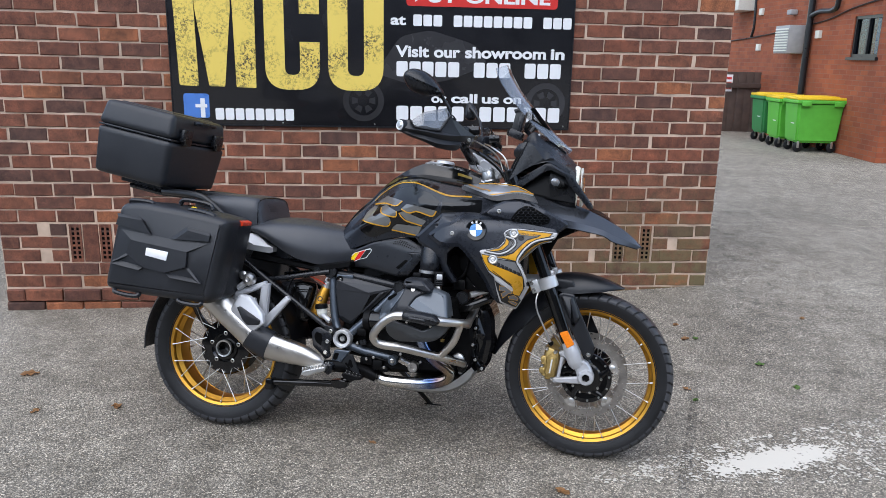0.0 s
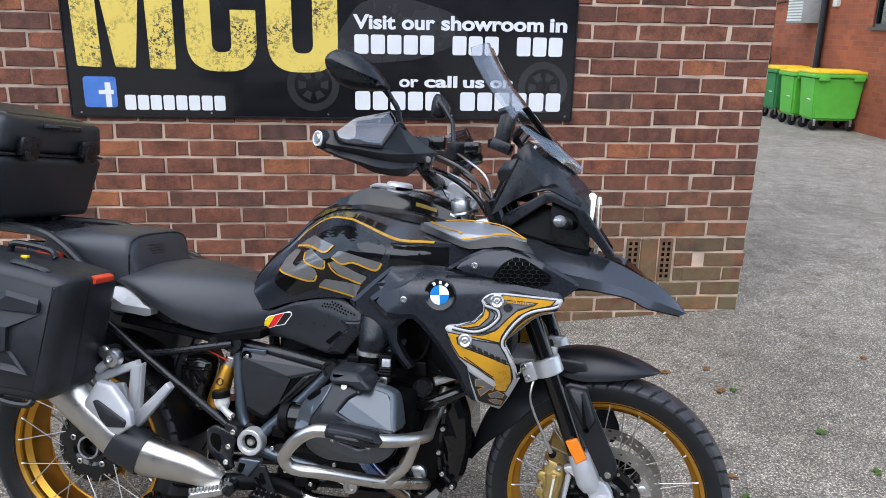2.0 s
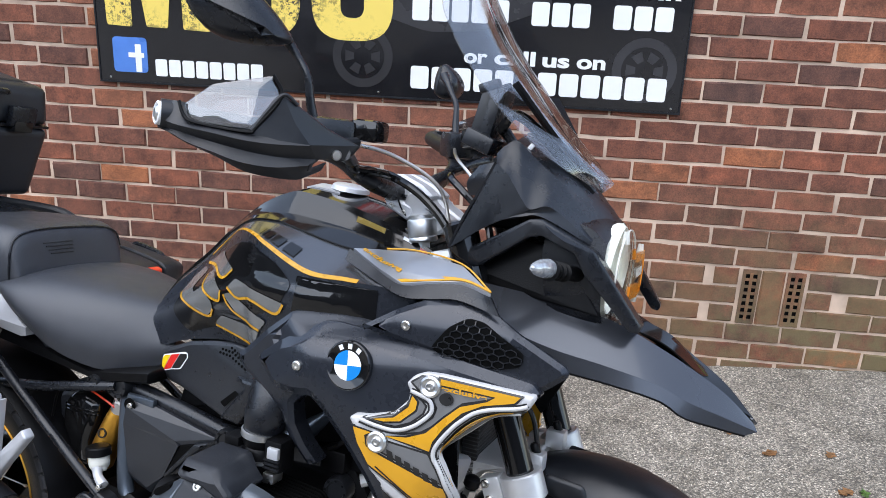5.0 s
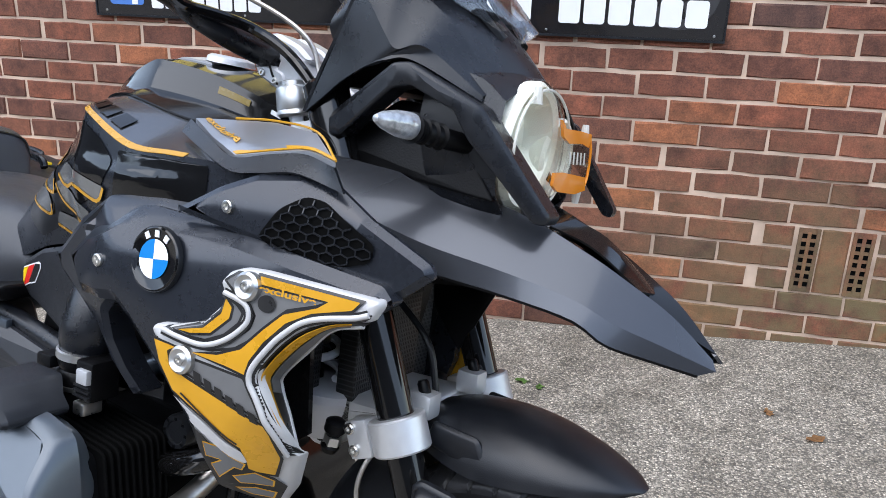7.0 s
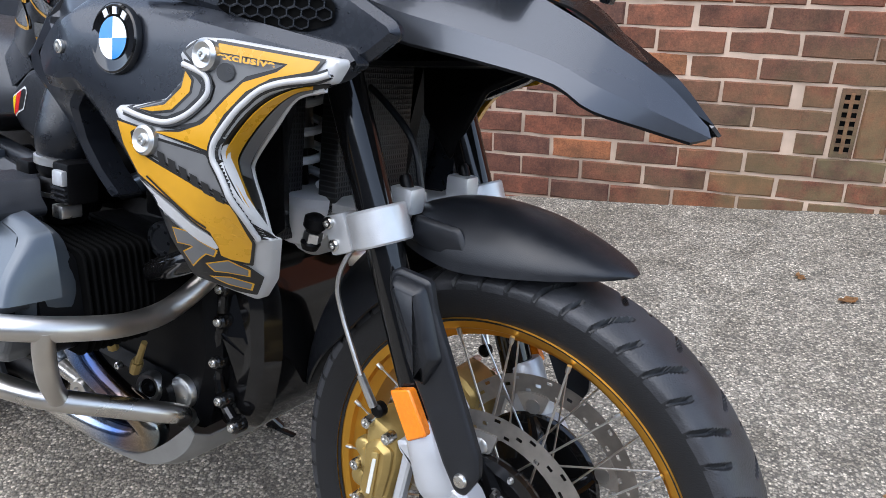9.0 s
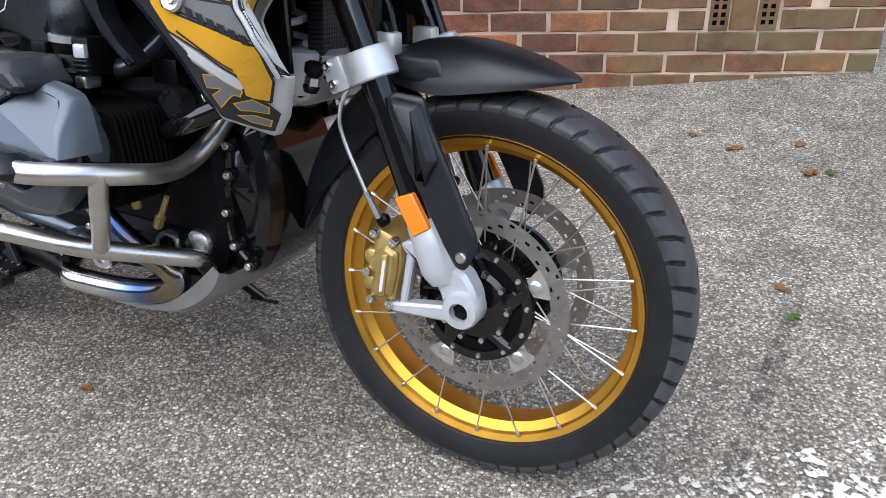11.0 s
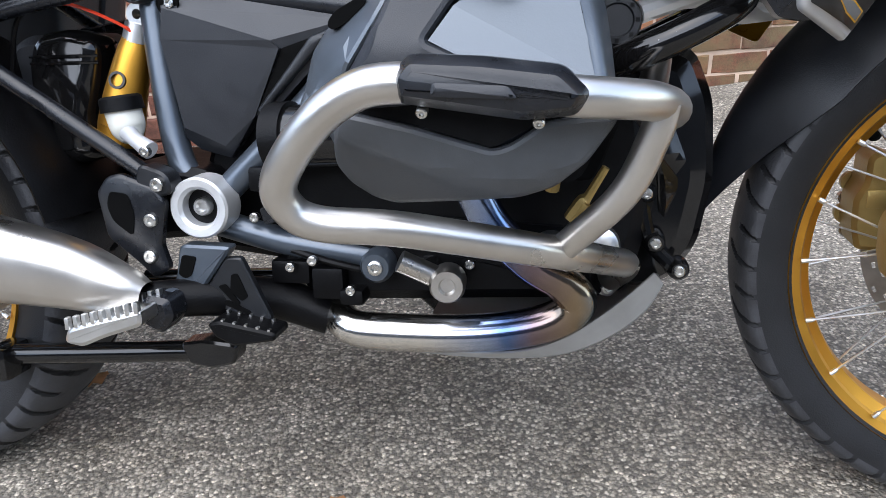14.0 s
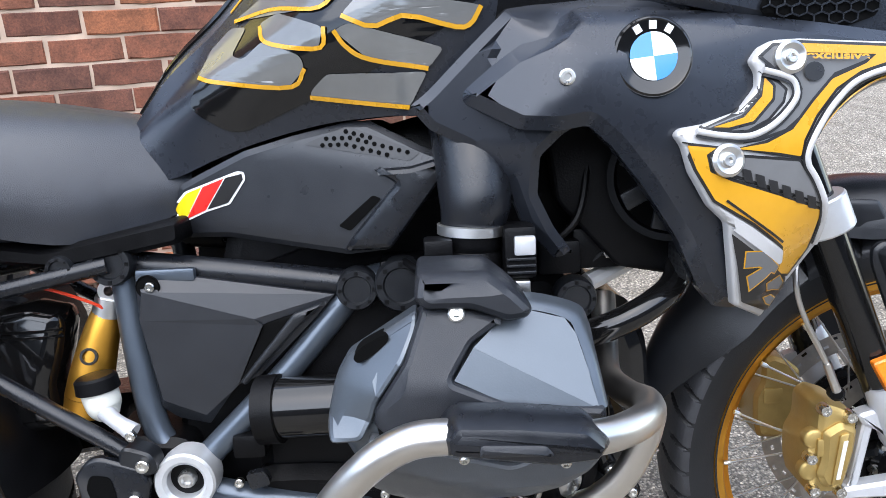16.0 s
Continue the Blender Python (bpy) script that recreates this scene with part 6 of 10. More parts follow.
for _k, (_m, _o) in enumerate((("decal_grey", [(1.104, 0.801), (1.142, 0.813), (1.162, 0.831), (1.163, 0.849), (1.180, 0.841), (1.188, 0.834), (1.185, 0.823), (1.169, 0.807), (1.147, 0.797), (1.122, 0.797)]),
               ("ochre", [(1.110, 0.801), (1.143, 0.809), (1.163, 0.829), (1.166, 0.847), (1.175, 0.838), (1.174, 0.826), (1.153, 0.805), (1.127, 0.800)]),
               ("decal_grey", [(1.164, 0.867), (1.177, 0.877), (1.202, 0.877), (1.205, 0.869), (1.282, 0.868), (1.286, 0.865), (1.276, 0.860), (1.242, 0.849), (1.206, 0.810), (1.187, 0.796), (1.159, 0.788), (1.141, 0.784), (1.180, 0.798), (1.203, 0.819), (1.207, 0.835), (1.198, 0.847), (1.179, 0.855)]),
               ("ochre", [(1.205, 0.879), (1.326, 0.872), (1.318, 0.862), (1.272, 0.850), (1.244, 0.834), (1.221, 0.808), (1.207, 0.784), (1.204, 0.768), (1.179, 0.773), (1.133, 0.779), (1.167, 0.783), (1.195, 0.795), (1.219, 0.822), (1.240, 0.843), (1.278, 0.857), (1.290, 0.866), (1.207, 0.870)]),
               ("decal_grey", [(1.133, 0.771), (1.202, 0.763), (1.214, 0.746), (1.226, 0.727), (1.234, 0.718), (1.181, 0.737), (1.129, 0.755)]),
               ("ochre", [(1.082, 0.785), (1.112, 0.781), (1.102, 0.775), (1.106, 0.758), (1.128, 0.748), (1.181, 0.730), (1.232, 0.711), (1.233, 0.666), (1.219, 0.637), (1.197, 0.643), (1.198, 0.656), (1.195, 0.675), (1.156, 0.704), (1.112, 0.730), (1.092, 0.761)]),
               ("decal_dark", [(1.133, 0.694), (1.193, 0.649), (1.217, 0.633), (1.224, 0.618), (1.208, 0.590), (1.157, 0.615), (1.144, 0.657)]))):
    if _m != "decal_dark":
        part("dark_edge", decal(shrink(_o, -0.0030), PLATE, 0.0006 + 0.0005 * _k, 0.0015, 0.008), "decal_dark", plate, "", 20)
    part("field", decal(_o, PLATE, 0.0009 + 0.0005 * _k, 0.0015, 0.008), _m, plate, {"ochre": "ochre gold field", "decal_grey": "grey field"}.get(_m, ""), 20)
for _o, _w in (([(1.092, 0.798), (1.117, 0.793), (1.148, 0.791), (1.175, 0.802), (1.196, 0.822), (1.199, 0.835), (1.191, 0.846), (1.164, 0.854)], 0.0070), ([(1.338, 0.861), (1.322, 0.855), (1.287, 0.8475), (1.263, 0.838), (1.245, 0.823), (1.231, 0.807), (1.214, 0.780), (1.211, 0.762), (1.221, 0.745), (1.231, 0.725), (1.239, 0.700), (1.242, 0.672)], 0.0070)):
    _o = [tuple(p[:2]) for p in spline([(a, b, 0) for a, b in _o], 30)]
    if _w < 0.0075:
        part("dark_edge", decal(stripe(_o, _w + 0.0045), PLATE, 0.0042, 0, 0.006), "decal_dark", plate, "", 20)
    part("silver_line", tube([P(a, gold_n(a, b) + 0.0030, b) for a, b in _o], _w / 2, 10, 0, True), "decal_silver", plate, "raised silver line", 60)
# its forward-turned face
FACE = [[P(s, gold_n(s, h) - 0.003, h) for s, h in ((1.337, 0.852), (1.291, 0.8425), (1.250, 0.819), (1.219, 0.778), (1.218, 0.758), (1.236, 0.727), (1.246, 0.674))], [P(1.326, 0.240, 0.845), P(1.286, 0.238, 0.832), P(1.248, 0.226, 0.797), P(1.199, 0.208, 0.750), P(1.196, 0.204, 0.730), P(1.213, 0.208, 0.704), P(1.238, 0.217, 0.667)]]


def face_strip(a, b, lift, u0=0.0, u1=1.0):
    lo, hi = spline(FACE[0], 40), spline(FACE[1], 40)
    i0, i1 = int(u0 * 39), int(u1 * 39)
    up = Vector((lift, -lift * 0.5, 0))
    return skin([[lo[i].lerp(hi[i], k) + up for i in range(i0, i1 + 1, 3)] for k in (a, (a + b) / 2, b)], 26, 2, 0.001)


face = part("plate_face", face_strip(0, 1, 0.0), "decal_dark", plate, "forward face of the plate", 60)
part("field", face_strip(0.12, 0.46, 0.0035, 0.10, 0.93), "ochre", face, "ochre gold field", 60)
part("field", face_strip(0.53, 0.86, 0.0035, 0.10, 0.72), "decal_grey", face, "grey field", 60)
part("silver_line", tube([p.lerp(q, 0.97) for p, q in zip(spline(FACE[0], 24), spline(FACE[1], 24))], 0.0034, 8), "decal_silver", face)
part("field", decal([(1.129, 0.701), (1.195, 0.654), (1.199, 0.656), (1.196, 0.670), (1.155, 0.699), (1.113, 0.725), (1.125, 0.713)], PLATE, 0.0046, 0.001, 0.008), "decal_silver", plate, "silver wedge", 20)
for _k in range(6):
    _a, _b = 1.139 + _k * 0.0145, 0.760 - _k * 0.0062
    part("dark_bar", decal([(_a, _b), (_a + 0.010, _b - 0.003), (_a + 0.013, _b - 0.016), (_a + 0.003, _b - 0.013)], PLATE, 0.0045, 0), "decal_dark", plate, "plain dark bar")
plate_word("exclusive", (1.209, 0.8665), (1.279, 0.8635), 0.0105, plate)
part("pale_bar", decal(stripe([(1.124, 0.729), (1.193, 0.680)], 0.0026), PLATE, 0.0045, 0), "decal_dark", plate, "plain dark bar")
part("dark_dot", decal([(1.219 + 0.011 * math.cos(a), 0.851 + 0.0095 * math.sin(a)) for a in (k * math.pi / 8 for k in range(16))], PLATE, 0.0045, 0), "decal_dark", plate, "plain dark round mark")
for _o in ([(1.151, 0.673), (1.170, 0.672), (1.195, 0.652), (1.191, 0.645), (1.169, 0.656), (1.152, 0.656)], [(1.157, 0.645), (1.180, 0.658), (1.185, 0.648), (1.163, 0.629)], [(1.183, 0.634), (1.202, 0.639), (1.215, 0.627), (1.212, 0.619), (1.196, 0.624), (1.187, 0.625)], [(1.183, 0.617), (1.197, 0.616), (1.211, 0.607), (1.207, 0.599), (1.193, 0.607)]):
    part("gold_line", decal(shrink(_o, -0.0014), PLATE, 0.0044, 0), "ochre", plate)
    part("grey_block", decal(_o, PLATE, 0.0048, 0), "decal_grey", plate)
for _s, _h, _r in ((1.192, 0.865, 0.0165), (1.123, 0.768, 0.0165)):
    sc = part("plate_screw", lathe([(0.0, 0.005), (0.005, 0.005), (0.0062, 0.008), (_r * 0.45, 0.0075), (_r * 0.8, 0.010), (_r, 0.007), (_r * 1.02, -0.004)], P(_s, gold_n(_s, _h), _h), (0.08, -1, 0.1), 32), "alu", plate, "large round aluminium screw")
    part("screw_head", lathe([(0.0, 0.008), (0.0025, 0.008), (0.003, 0.011), (0.0055, 0.011), (0.0062, 0.007)], P(_s, gold_n(_s, _h), _h), (0.08, -1, 0.1), 14), "bolt", sc)
bolt(bike, 0.968, shroud_n(0.968, 0.855) + 0.001, 0.855, 0.008, "panel_screw")
bolt(bike, 1.130, upper_n(1.13, 0.944) + 0.001, 0.944, 0.008, "panel_screw")

# inner black panels behind the shroud
INNER = [(0.815, 0.834), (0.834, 0.848), (0.876, 0.888), (0.918, 0.927), (1.000, 0.938), (1.070, 0.931), (1.100, 0.922), (1.100, 0.860), (0.990, 0.812), (0.968, 0.800), (0.946, 0.779), (0.944, 0.739), (0.962, 0.702), (0.984, 0.672), (0.964, 0.666), (0.930, 0.706), (0.913, 0.754), (0.874, 0.790), (0.835, 0.810)]


def inner_n(s, h):
    a = 0.250 + 0.020 * min(1, max(0, (s - 0.83) / 0.13)) - 0.30 * max(0, 0.79 - h)
    return min(a, shroud_n(s, h) - 0.014) if h > 0.80 and s > 0.9 else a


for _s in (1, -1):
    _bm = panel(INNER, inner_n, 0.04, 0.010, 0.006, 0.02, 0.004, True)
    part("inner_panel", _bm if _s > 0 else mirrored(_bm), "fairing", bike, "satin black inner panel", 22)
    _bm2 = panel([(0.95, 0.93), (1.10, 0.93), (1.20, 0.88), (1.15, 0.62), (1.05, 0.64), (0.98, 0.72)], 0.16, 0.03, 0.004, 0.003)
    part("inner_wall", _bm2 if _s > 0 else mirrored(_bm2), "dark", bike)

def lay_word(words, at, along, up, size, width, material, parent, ground):
    """A printed word laid on the bodywork."""
    cu = bpy.data.curves.new("word", "FONT")
    cu.body, cu.size, cu.extrude, cu.offset = words, size, 0.0004, size * 0.02
    tmp = bpy.data.objects.new("word", cu)
    scene.collection.objects.link(tmp)
    me = bpy.data.meshes.new_from_object(tmp.evaluated_get(bpy.context.evaluated_depsgraph_get()))
    bpy.data.objects.remove(tmp)
    lo, hi = min(v.co.x for v in me.vertices), max(v.co.x for v in me.vertices)
    out = along.cross(up).normalized()
    for v in me.vertices:
        z = v.co.z
        v.co = at + along * ((v.co.x - lo) * width / (hi - lo)) + up * v.co.y
        hit = ground.ray_cast(v.co + Vector((0, 0, 0.05)), Vector((0, 0, -1)), 0.1)[0]
        v.co = (hit or v.co) + Vector((0, 0, 0.0022)) + out * z
    me.materials.clear()
    me.materials.append(M[material])
    ob = new("word", me)
    ob.parent = parent


# silver top strips beside the tank, and the beak
for _s in (1, -1):
    _u = Vector((0, 0, 0.002))
    _lo = [P(*q) for q in ((0.980, 0.166 * _s, 1.037), (1.036, 0.190 * _s, 1.018), (1.094, 0.207 * _s, 1.000))]
    _ed = [P(*q) for q in ((1.094, 0.207 * _s, 1.000), (1.150, 0.203 * _s, 1.011), (1.199, 0.200 * _s, 1.018), (1.249, 0.213 * _s, 1.010))]
    _tp = [P(*q) for q in ((0.980, 0.166 * _s, 1.037), (1.035, 0.150 * _s, 1.041), (1.091, 0.136 * _s, 1.044), (1.181, 0.165 * _s, 1.038), (1.249, 0.213 * _s, 1.010))]
    _sb = sheet(_tp[:4] + [_ed[3], _ed[2], _ed[1], _ed[0], _lo[1]], -0.006)
    _st = tree_of(_sb)
    st = part("top_strip", _sb, "silver_panel", bike, "silver satin strip edged in gold")
    part("gold_line", skin([[p + _u for p in _ed], [p.lerp(q, 0.14) + _u for p, q in zip(_ed, (_lo[1], _tp[2], _tp[3], _tp[3]))]], 20, 1, 0.001), "ochre", st)
    part("gold_line", tube([p + _u for p in _tp[1:]], 0.0016, 6, 20), "ochre", st)
    _q, _d, _in = _lo[0].lerp(_lo[2], 0.10), (_lo[2] - _lo[0]).normalized(), (_tp[2] - _lo[1]).normalized()
    if _s > 0:
        lay_word("exclusive", _q + _in * 0.007 + _u * 1.2, _d, _in, 0.0135, 0.098, "ochre", st, _st)
    part("strip_edge", skin([[P(0.975, 0.166 * _s, 1.033), P(1.036, 0.192 * _s, 1.014), P(1.094, 0.209 * _s, 0.996), P(1.150, 0.206 * _s, 1.006), P(1.199, 0.203 * _s, 1.012), P(1.252, 0.215 * _s, 1.005)], [P(0.975, 0.180 * _s, 1.016), P(1.040, 0.206 * _s, 0.998), P(1.104, 0.222 * _s, 0.980), P(1.150, 0.219 * _s, 0.984), P(1.20, 0.216 * _s, 0.990), P(1.270, 0.218 * _s, 0.978)]], 24, 3, 0.004), "matte", bike, "gloss black edge below the strip")


def beak_rails(sgn, which):
    if which == 0:
        return [P(1.20, 0.200 * sgn, 0.965), P(1.27, 0.172 * sgn, 0.925), P(1.34, 0.150 * sgn, 0.900), P(1.42, 0.128 * sgn, 0.888), P(1.505, 0.105 * sgn, 0.872), P(1.545, 0.092 * sgn, 0.850), P(1.59, 0.066 * sgn, 0.838), P(1.638, 0.036 * sgn, 0.826)]
    if which == 1:
        return [P(1.20, 0.204 * sgn, 0.985), P(1.27, 0.172 * sgn, 0.952), P(1.34, 0.149 * sgn, 0.929), P(1.42, 0.124 * sgn, 0.913), P(1.50, 0.099 * sgn, 0.894), P(1.55, 0.083 * sgn, 0.872), P(1.60, 0.057 * sgn, 0.854), P(1.655, 0.024 * sgn, 0.832)]
    if which == 2:
        return [P(1.19, 0.150 * sgn, 1.016), P(1.26, 0.120 * sgn, 1.006), P(1.33, 0.095 * sgn, 0.995), P(1.42, 0.072 * sgn, 0.974), P(1.50, 0.055 * sgn, 0.940), P(1.55, 0.044 * sgn, 0.914), P(1.60, 0.030 * sgn, 0.884), P(1.648, 0.014 * sgn, 0.842)]
    return [P(1.20, 0.0, 1.005), P(1.30, 0.0, 0.992), P(1.40, 0.0, 0.970), P(1.49, 0.0, 0.928), P(1.56, 0.0, 0.892), P(1.600, 0.0, 0.866)]


beak = part("beak", skin([beak_rails(1, 0), beak_rails(1, 1), beak_rails(1, 2)], 30, 4, 0.004), "beak_paint", bike, "satin black pointed beak", 12)
part("beak_side", skin([beak_rails(-1, 0), beak_rails(-1, 1), beak_rails(-1, 2)], 30, 4, 0.004), "beak_paint", beak, "", 12)
part("beak_centre", skin([beak_rails(1, 2), beak_rails(1, 3), beak_rails(-1, 2)], 30, 4, 0.004), "gloss", beak, "gloss black centre of the beak", 30)
part("beak_floor", skin([beak_rails(1, 0), beak_rails(-1, 0)], 20, 4, 0.003), "dark", beak)
part("beak_fin", skin([[P(1.44, 0.03, 0.962), P(1.50, 0.035, 0.945), P(1.56, 0.03, 0.905)], [P(1.46, 0.0, 0.972), P(1.51, 0.0, 0.952), P(1.57, 0.0, 0.900)], [P(1.44, -0.03, 0.962), P(1.50, -0.035, 0.945), P(1.56, -0.03, 0.905)]], 10, 3, 0.003), "gloss", beak)

# side panel below the tank, with its perforated top and flag sticker
SIDE = [(0.530, 0.754), (0.553, 0.765), (0.617, 0.793), (0.680, 0.809), (0.744, 0.822), (0.767, 0.822), (0.825, 0.792), (0.851, 0.781), (0.853, 0.766), (0.784, 0.676), (0.735, 0.669), (0.657, 0.680), (0.587, 0.690), (0.533, 0.688), (0.508, 0.693)]


def side_n(s, h):
    """The panel leans outwards towards the front, with a soft ledge below its perforated top and a lower skirt that turns in."""
    n = 0.099 + 0.29 * (s - 0.506)
    n -= 0.28 * soft_pos(h - (0.800 - 0.21 * (s - 0.64)))
    n -= 0.55 * soft_pos((0.714 - 0.16 * (s - 0.53)) - h)
    return n


def ridge_n(s, h):
    return side_n(s, h) + 0.009


for _s in (1, -1):
    _bm = panel(SIDE, side_n, 0.02, 0.007, 0.004, 0.012, 0.004, True)
    if _s > 0:
        SIDET = tree_of(_bm)
        side = part("side_panel", _bm, "side_plastic", bike, "matte black intake side panel with a striped flag sticker", 12)
    else:
        part("side_panel", mirrored(_bm), "side_plastic", bike, "", 50)
        _bm.free()
part("intake_ridge", panel([(0.853, 0.781), (0.853, 0.766), (0.786, 0.678), (0.730, 0.674), (0.742, 0.692), (0.786, 0.742), (0.796, 0.752), (0.770, 0.768), (0.812, 0.770)], ridge_n, 0.012, 0.007, 0.006, 0.012, 0.005), "matte", side, "raised intake ridge", 20)
# no opening here: the slot's shade is a black patch on the panel
part("intake_slot_shade", decal([(0.726, 0.704), (0.768, 0.739), (0.778, 0.735), (0.740, 0.698)], SIDET, 0.0016, 0.003), "gap_and_fin_black", side, "black patch for the shade in a slot")
part("perforated_strip", decal([(0.690, 0.798), (0.743, 0.817), (0.824, 0.785), (0.812, 0.776)], SIDET, 0.0012, 0.004), "satin", side, "perforated black strip")
for _i in range(13):
    for _j in range(4):
        _s0, _h0 = 0.704 + _i * 0.0092 + (_j % 2) * 0.0046, 0.811 - _j * 0.0072 - max(0, _i - 4) * 0.0026
        if inside((_s0, _h0), [(0.700, 0.799), (0.743, 0.813), (0.817, 0.785), (0.808, 0.779)]):
            # each hole is a black dot, its shade put into the colour
            part("hole", lathe([(0, 0.0005), (0.0026, 0.0005), (0.0026, -0.002)], P(_s0, side_n(_s0, _h0) + 0.002, _h0), (0, -1, 0.3), 8), "gap_and_fin_black", side)
part("flag_edge", decal([(0.505, 0.705), (0.513, 0.701), (0.563, 0.722), (0.595, 0.731), (0.617, 0.760), (0.616, 0.769), (0.607, 0.770), (0.538, 0.747), (0.522, 0.733)], SIDET, 0.0012, 0.003), "white", side, "thin white sticker edge")
for _m, _o in (("yellow", [(0.508, 0.706), (0.513, 0.704), (0.535, 0.713), (0.560, 0.752), (0.540, 0.745), (0.525, 0.731)]), ("red", [(0.537, 0.714), (0.563, 0.7245), (0.590, 0.762), (0.562, 0.7525)]), ("decal_dark", [(0.565, 0.725), (0.593, 0.733), (0.614, 0.760), (0.613, 0.767), (0.592, 0.7625)])):
    part("flag_stripe", decal(_o, SIDET, 0.002, 0.001), _m, side, {"yellow": "yellow stripe", "red": "red stripe"}.get(_m, "black stripe"))


# ---- seats ----
def seat_skin(st):
    rails = []
    for j in range(len(next(iter(st.values()))) - 1, -1, -1):
        rails.append([P(s, q[j][0], q[j][1]) for s, q in st.items()])
    for j in range(1, len(next(iter(st.values())))):
        rails.append([P(s, -q[j][0], q[j][1]) for s, q in st.items()])
    return skin(rails, 28, 4, 0, True)


rider = part("rider_seat", seat_skin({0.095: ((0, 0.832), (0.09, 0.830), (0.135, 0.826), (0.150, 0.820), (0.140, 0.812)), 0.13: ((0, 0.852), (0.10, 0.846), (0.158, 0.836), (0.172, 0.822), (0.162, 0.808)), 0.20: ((0, 0.870), (0.10, 0.864), (0.168, 0.842), (0.194, 0.806), (0.184, 0.780)), 0.30: ((0, 0.868), (0.10, 0.861), (0.160, 0.832), (0.186, 0.768), (0.174, 0.722)), 0.40: ((0, 0.852), (0.085, 0.846), (0.134, 0.815), (0.156, 0.745), (0.146, 0.694)), 0.47: ((0, 0.838), (0.068, 0.832), (0.104, 0.803), (0.124, 0.750), (0.116, 0.702)), 0.515: ((0, 0.828), (0.050, 0.822), (0.080, 0.796), (0.102, 0.755), (0.096, 0.716)), 0.54: ((0, 0.80), (0.040, 0.796), (0.068, 0.780), (0.088, 0.755), (0.084, 0.735))}), "vinyl", bike, "black vinyl rider's seat", 60)
pil = part("pillion_seat", seat_skin({-0.15: ((0, 0.925), (0.10, 0.92), (0.13, 0.91), (0.140, 0.90), (0.135, 0.88)), -0.11: ((0, 0.950), (0.09, 0.948), (0.135, 0.940), (0.158, 0.922), (0.15, 0.895)), 0.0: ((0, 0.958), (0.09, 0.957), (0.142, 0.948), (0.166, 0.915), (0.160, 0.862)), 0.08: ((0, 0.956), (0.09, 0.955), (0.142, 0.946), (0.164, 0.905), (0.160, 0.828)), 0.118: ((0, 0.952), (0.09, 0.950), (0.138, 0.940), (0.160, 0.903), (0.158, 0.826)), 0.135: ((0, 0.944), (0.088, 0.941), (0.130, 0.930), (0.153, 0.898), (0.154, 0.828)), 0.145: ((0, 0.922), (0.086, 0.920), (0.124, 0.912), (0.147, 0.888), (0.150, 0.830)), 0.155: ((0, 0.872), (0.082, 0.872), (0.118, 0.868), (0.140, 0.858), (0.145, 0.832)), 0.160: ((0, 0.838), (0.080, 0.838), (0.110, 0.837), (0.134, 0.835), (0.138, 0.833))}), "vinyl", bike, "black vinyl pillion seat", 40)
part("piping", tube([P(0.139, 0.154, 0.835), P(0.138, 0.154, 0.895), P(0.135, 0.138, 0.930), P(0.134, 0.088, 0.944), P(0.134, 0.0, 0.947), P(0.134, -0.088, 0.944), P(0.135, -0.138, 0.930), P(0.138, -0.154, 0.895)], 0.0024, 6), "matte", pil, "seam piping")
for _k in range(4):
    part("stitching", tube([P(0.1475 + _k * 0.0016, 0.078 - _k * 0.006, 0.916 - _k * 0.008), P(0.1475 + _k * 0.0016, 0.0, 0.917 - _k * 0.008)], 0.0012, 6), "satin", pil)
part("seat_base", boss([(0.12, 0.74), (0.20, 0.72), (0.38, 0.69), (0.54, 0.72), (0.54, 0.69), (0.40, 0.665), (0.10, 0.70)], [(0.006, -0.15), (0.0, -0.14), (0.0, 0.14), (0.006, 0.15)], 0.01), "dark", bike)
for _s in (1, -1):
    tl = None
    for q in ([(0.134, 0.758, 0.176), (0.217, 0.751, 0.172), (0.216, 0.733, 0.170), (0.197, 0.728, 0.166), (0.094, 0.738, 0.162), (0.060, 0.741, 0.158), (0.066, 0.785, 0.160), (0.089, 0.780, 0.172)],
              [(0.066, 0.785, 0.160), (0.094, 0.803, 0.150), (0.141, 0.800, 0.150), (0.134, 0.758, 0.176), (0.089, 0.780, 0.172)],
              [(0.141, 0.800, 0.150), (0.189, 0.763, 0.166), (0.217, 0.751, 0.172), (0.134, 0.758, 0.176)]):
        _bm = facet(q, 0.135)
        _bm = _bm if _s > 0 else mirrored(_bm)
        if tl:
            part("panel_face", _bm, "white_silver", tl, "", 15)
        else:
            tl = part("tail_panel", _bm, "white_silver", bike, "pale silver tail panel", 15)
    _bm = panel([(-0.12, 0.86), (0.10, 0.835), (0.30, 0.83), (0.36, 0.70), (0.20, 0.70), (0.02, 0.70), (-0.10, 0.78)], lambda s, h: min(0.15, max(0.05, 0.064 + 0.4 * (s - 0.043))), 0.02, 0.005, 0.004)
    part("tail_side", _bm if _s > 0 else mirrored(_bm), "matte", bike)
    part("grab_arm", tube([P(0.02, 0.185 * _s, 0.855), P(-0.05, 0.19 * _s, 0.915), P(-0.12, 0.185 * _s, 0.945), P(-0.30, 0.13 * _s, 0.955)], 0.014, 10), "satin", bike, "dark grey grab handle")
part("luggage_plate", boss([(-0.46, 0.985), (-0.30, 0.955), (-0.12, 0.945), (-0.12, 0.925), (-0.30, 0.935), (-0.46, 0.965)], [(0.01, -0.14), (0.0, -0.13), (0.0, 0.13), (0.01, 0.14)], 0.01), "matte", bike, "black rear luggage plate")
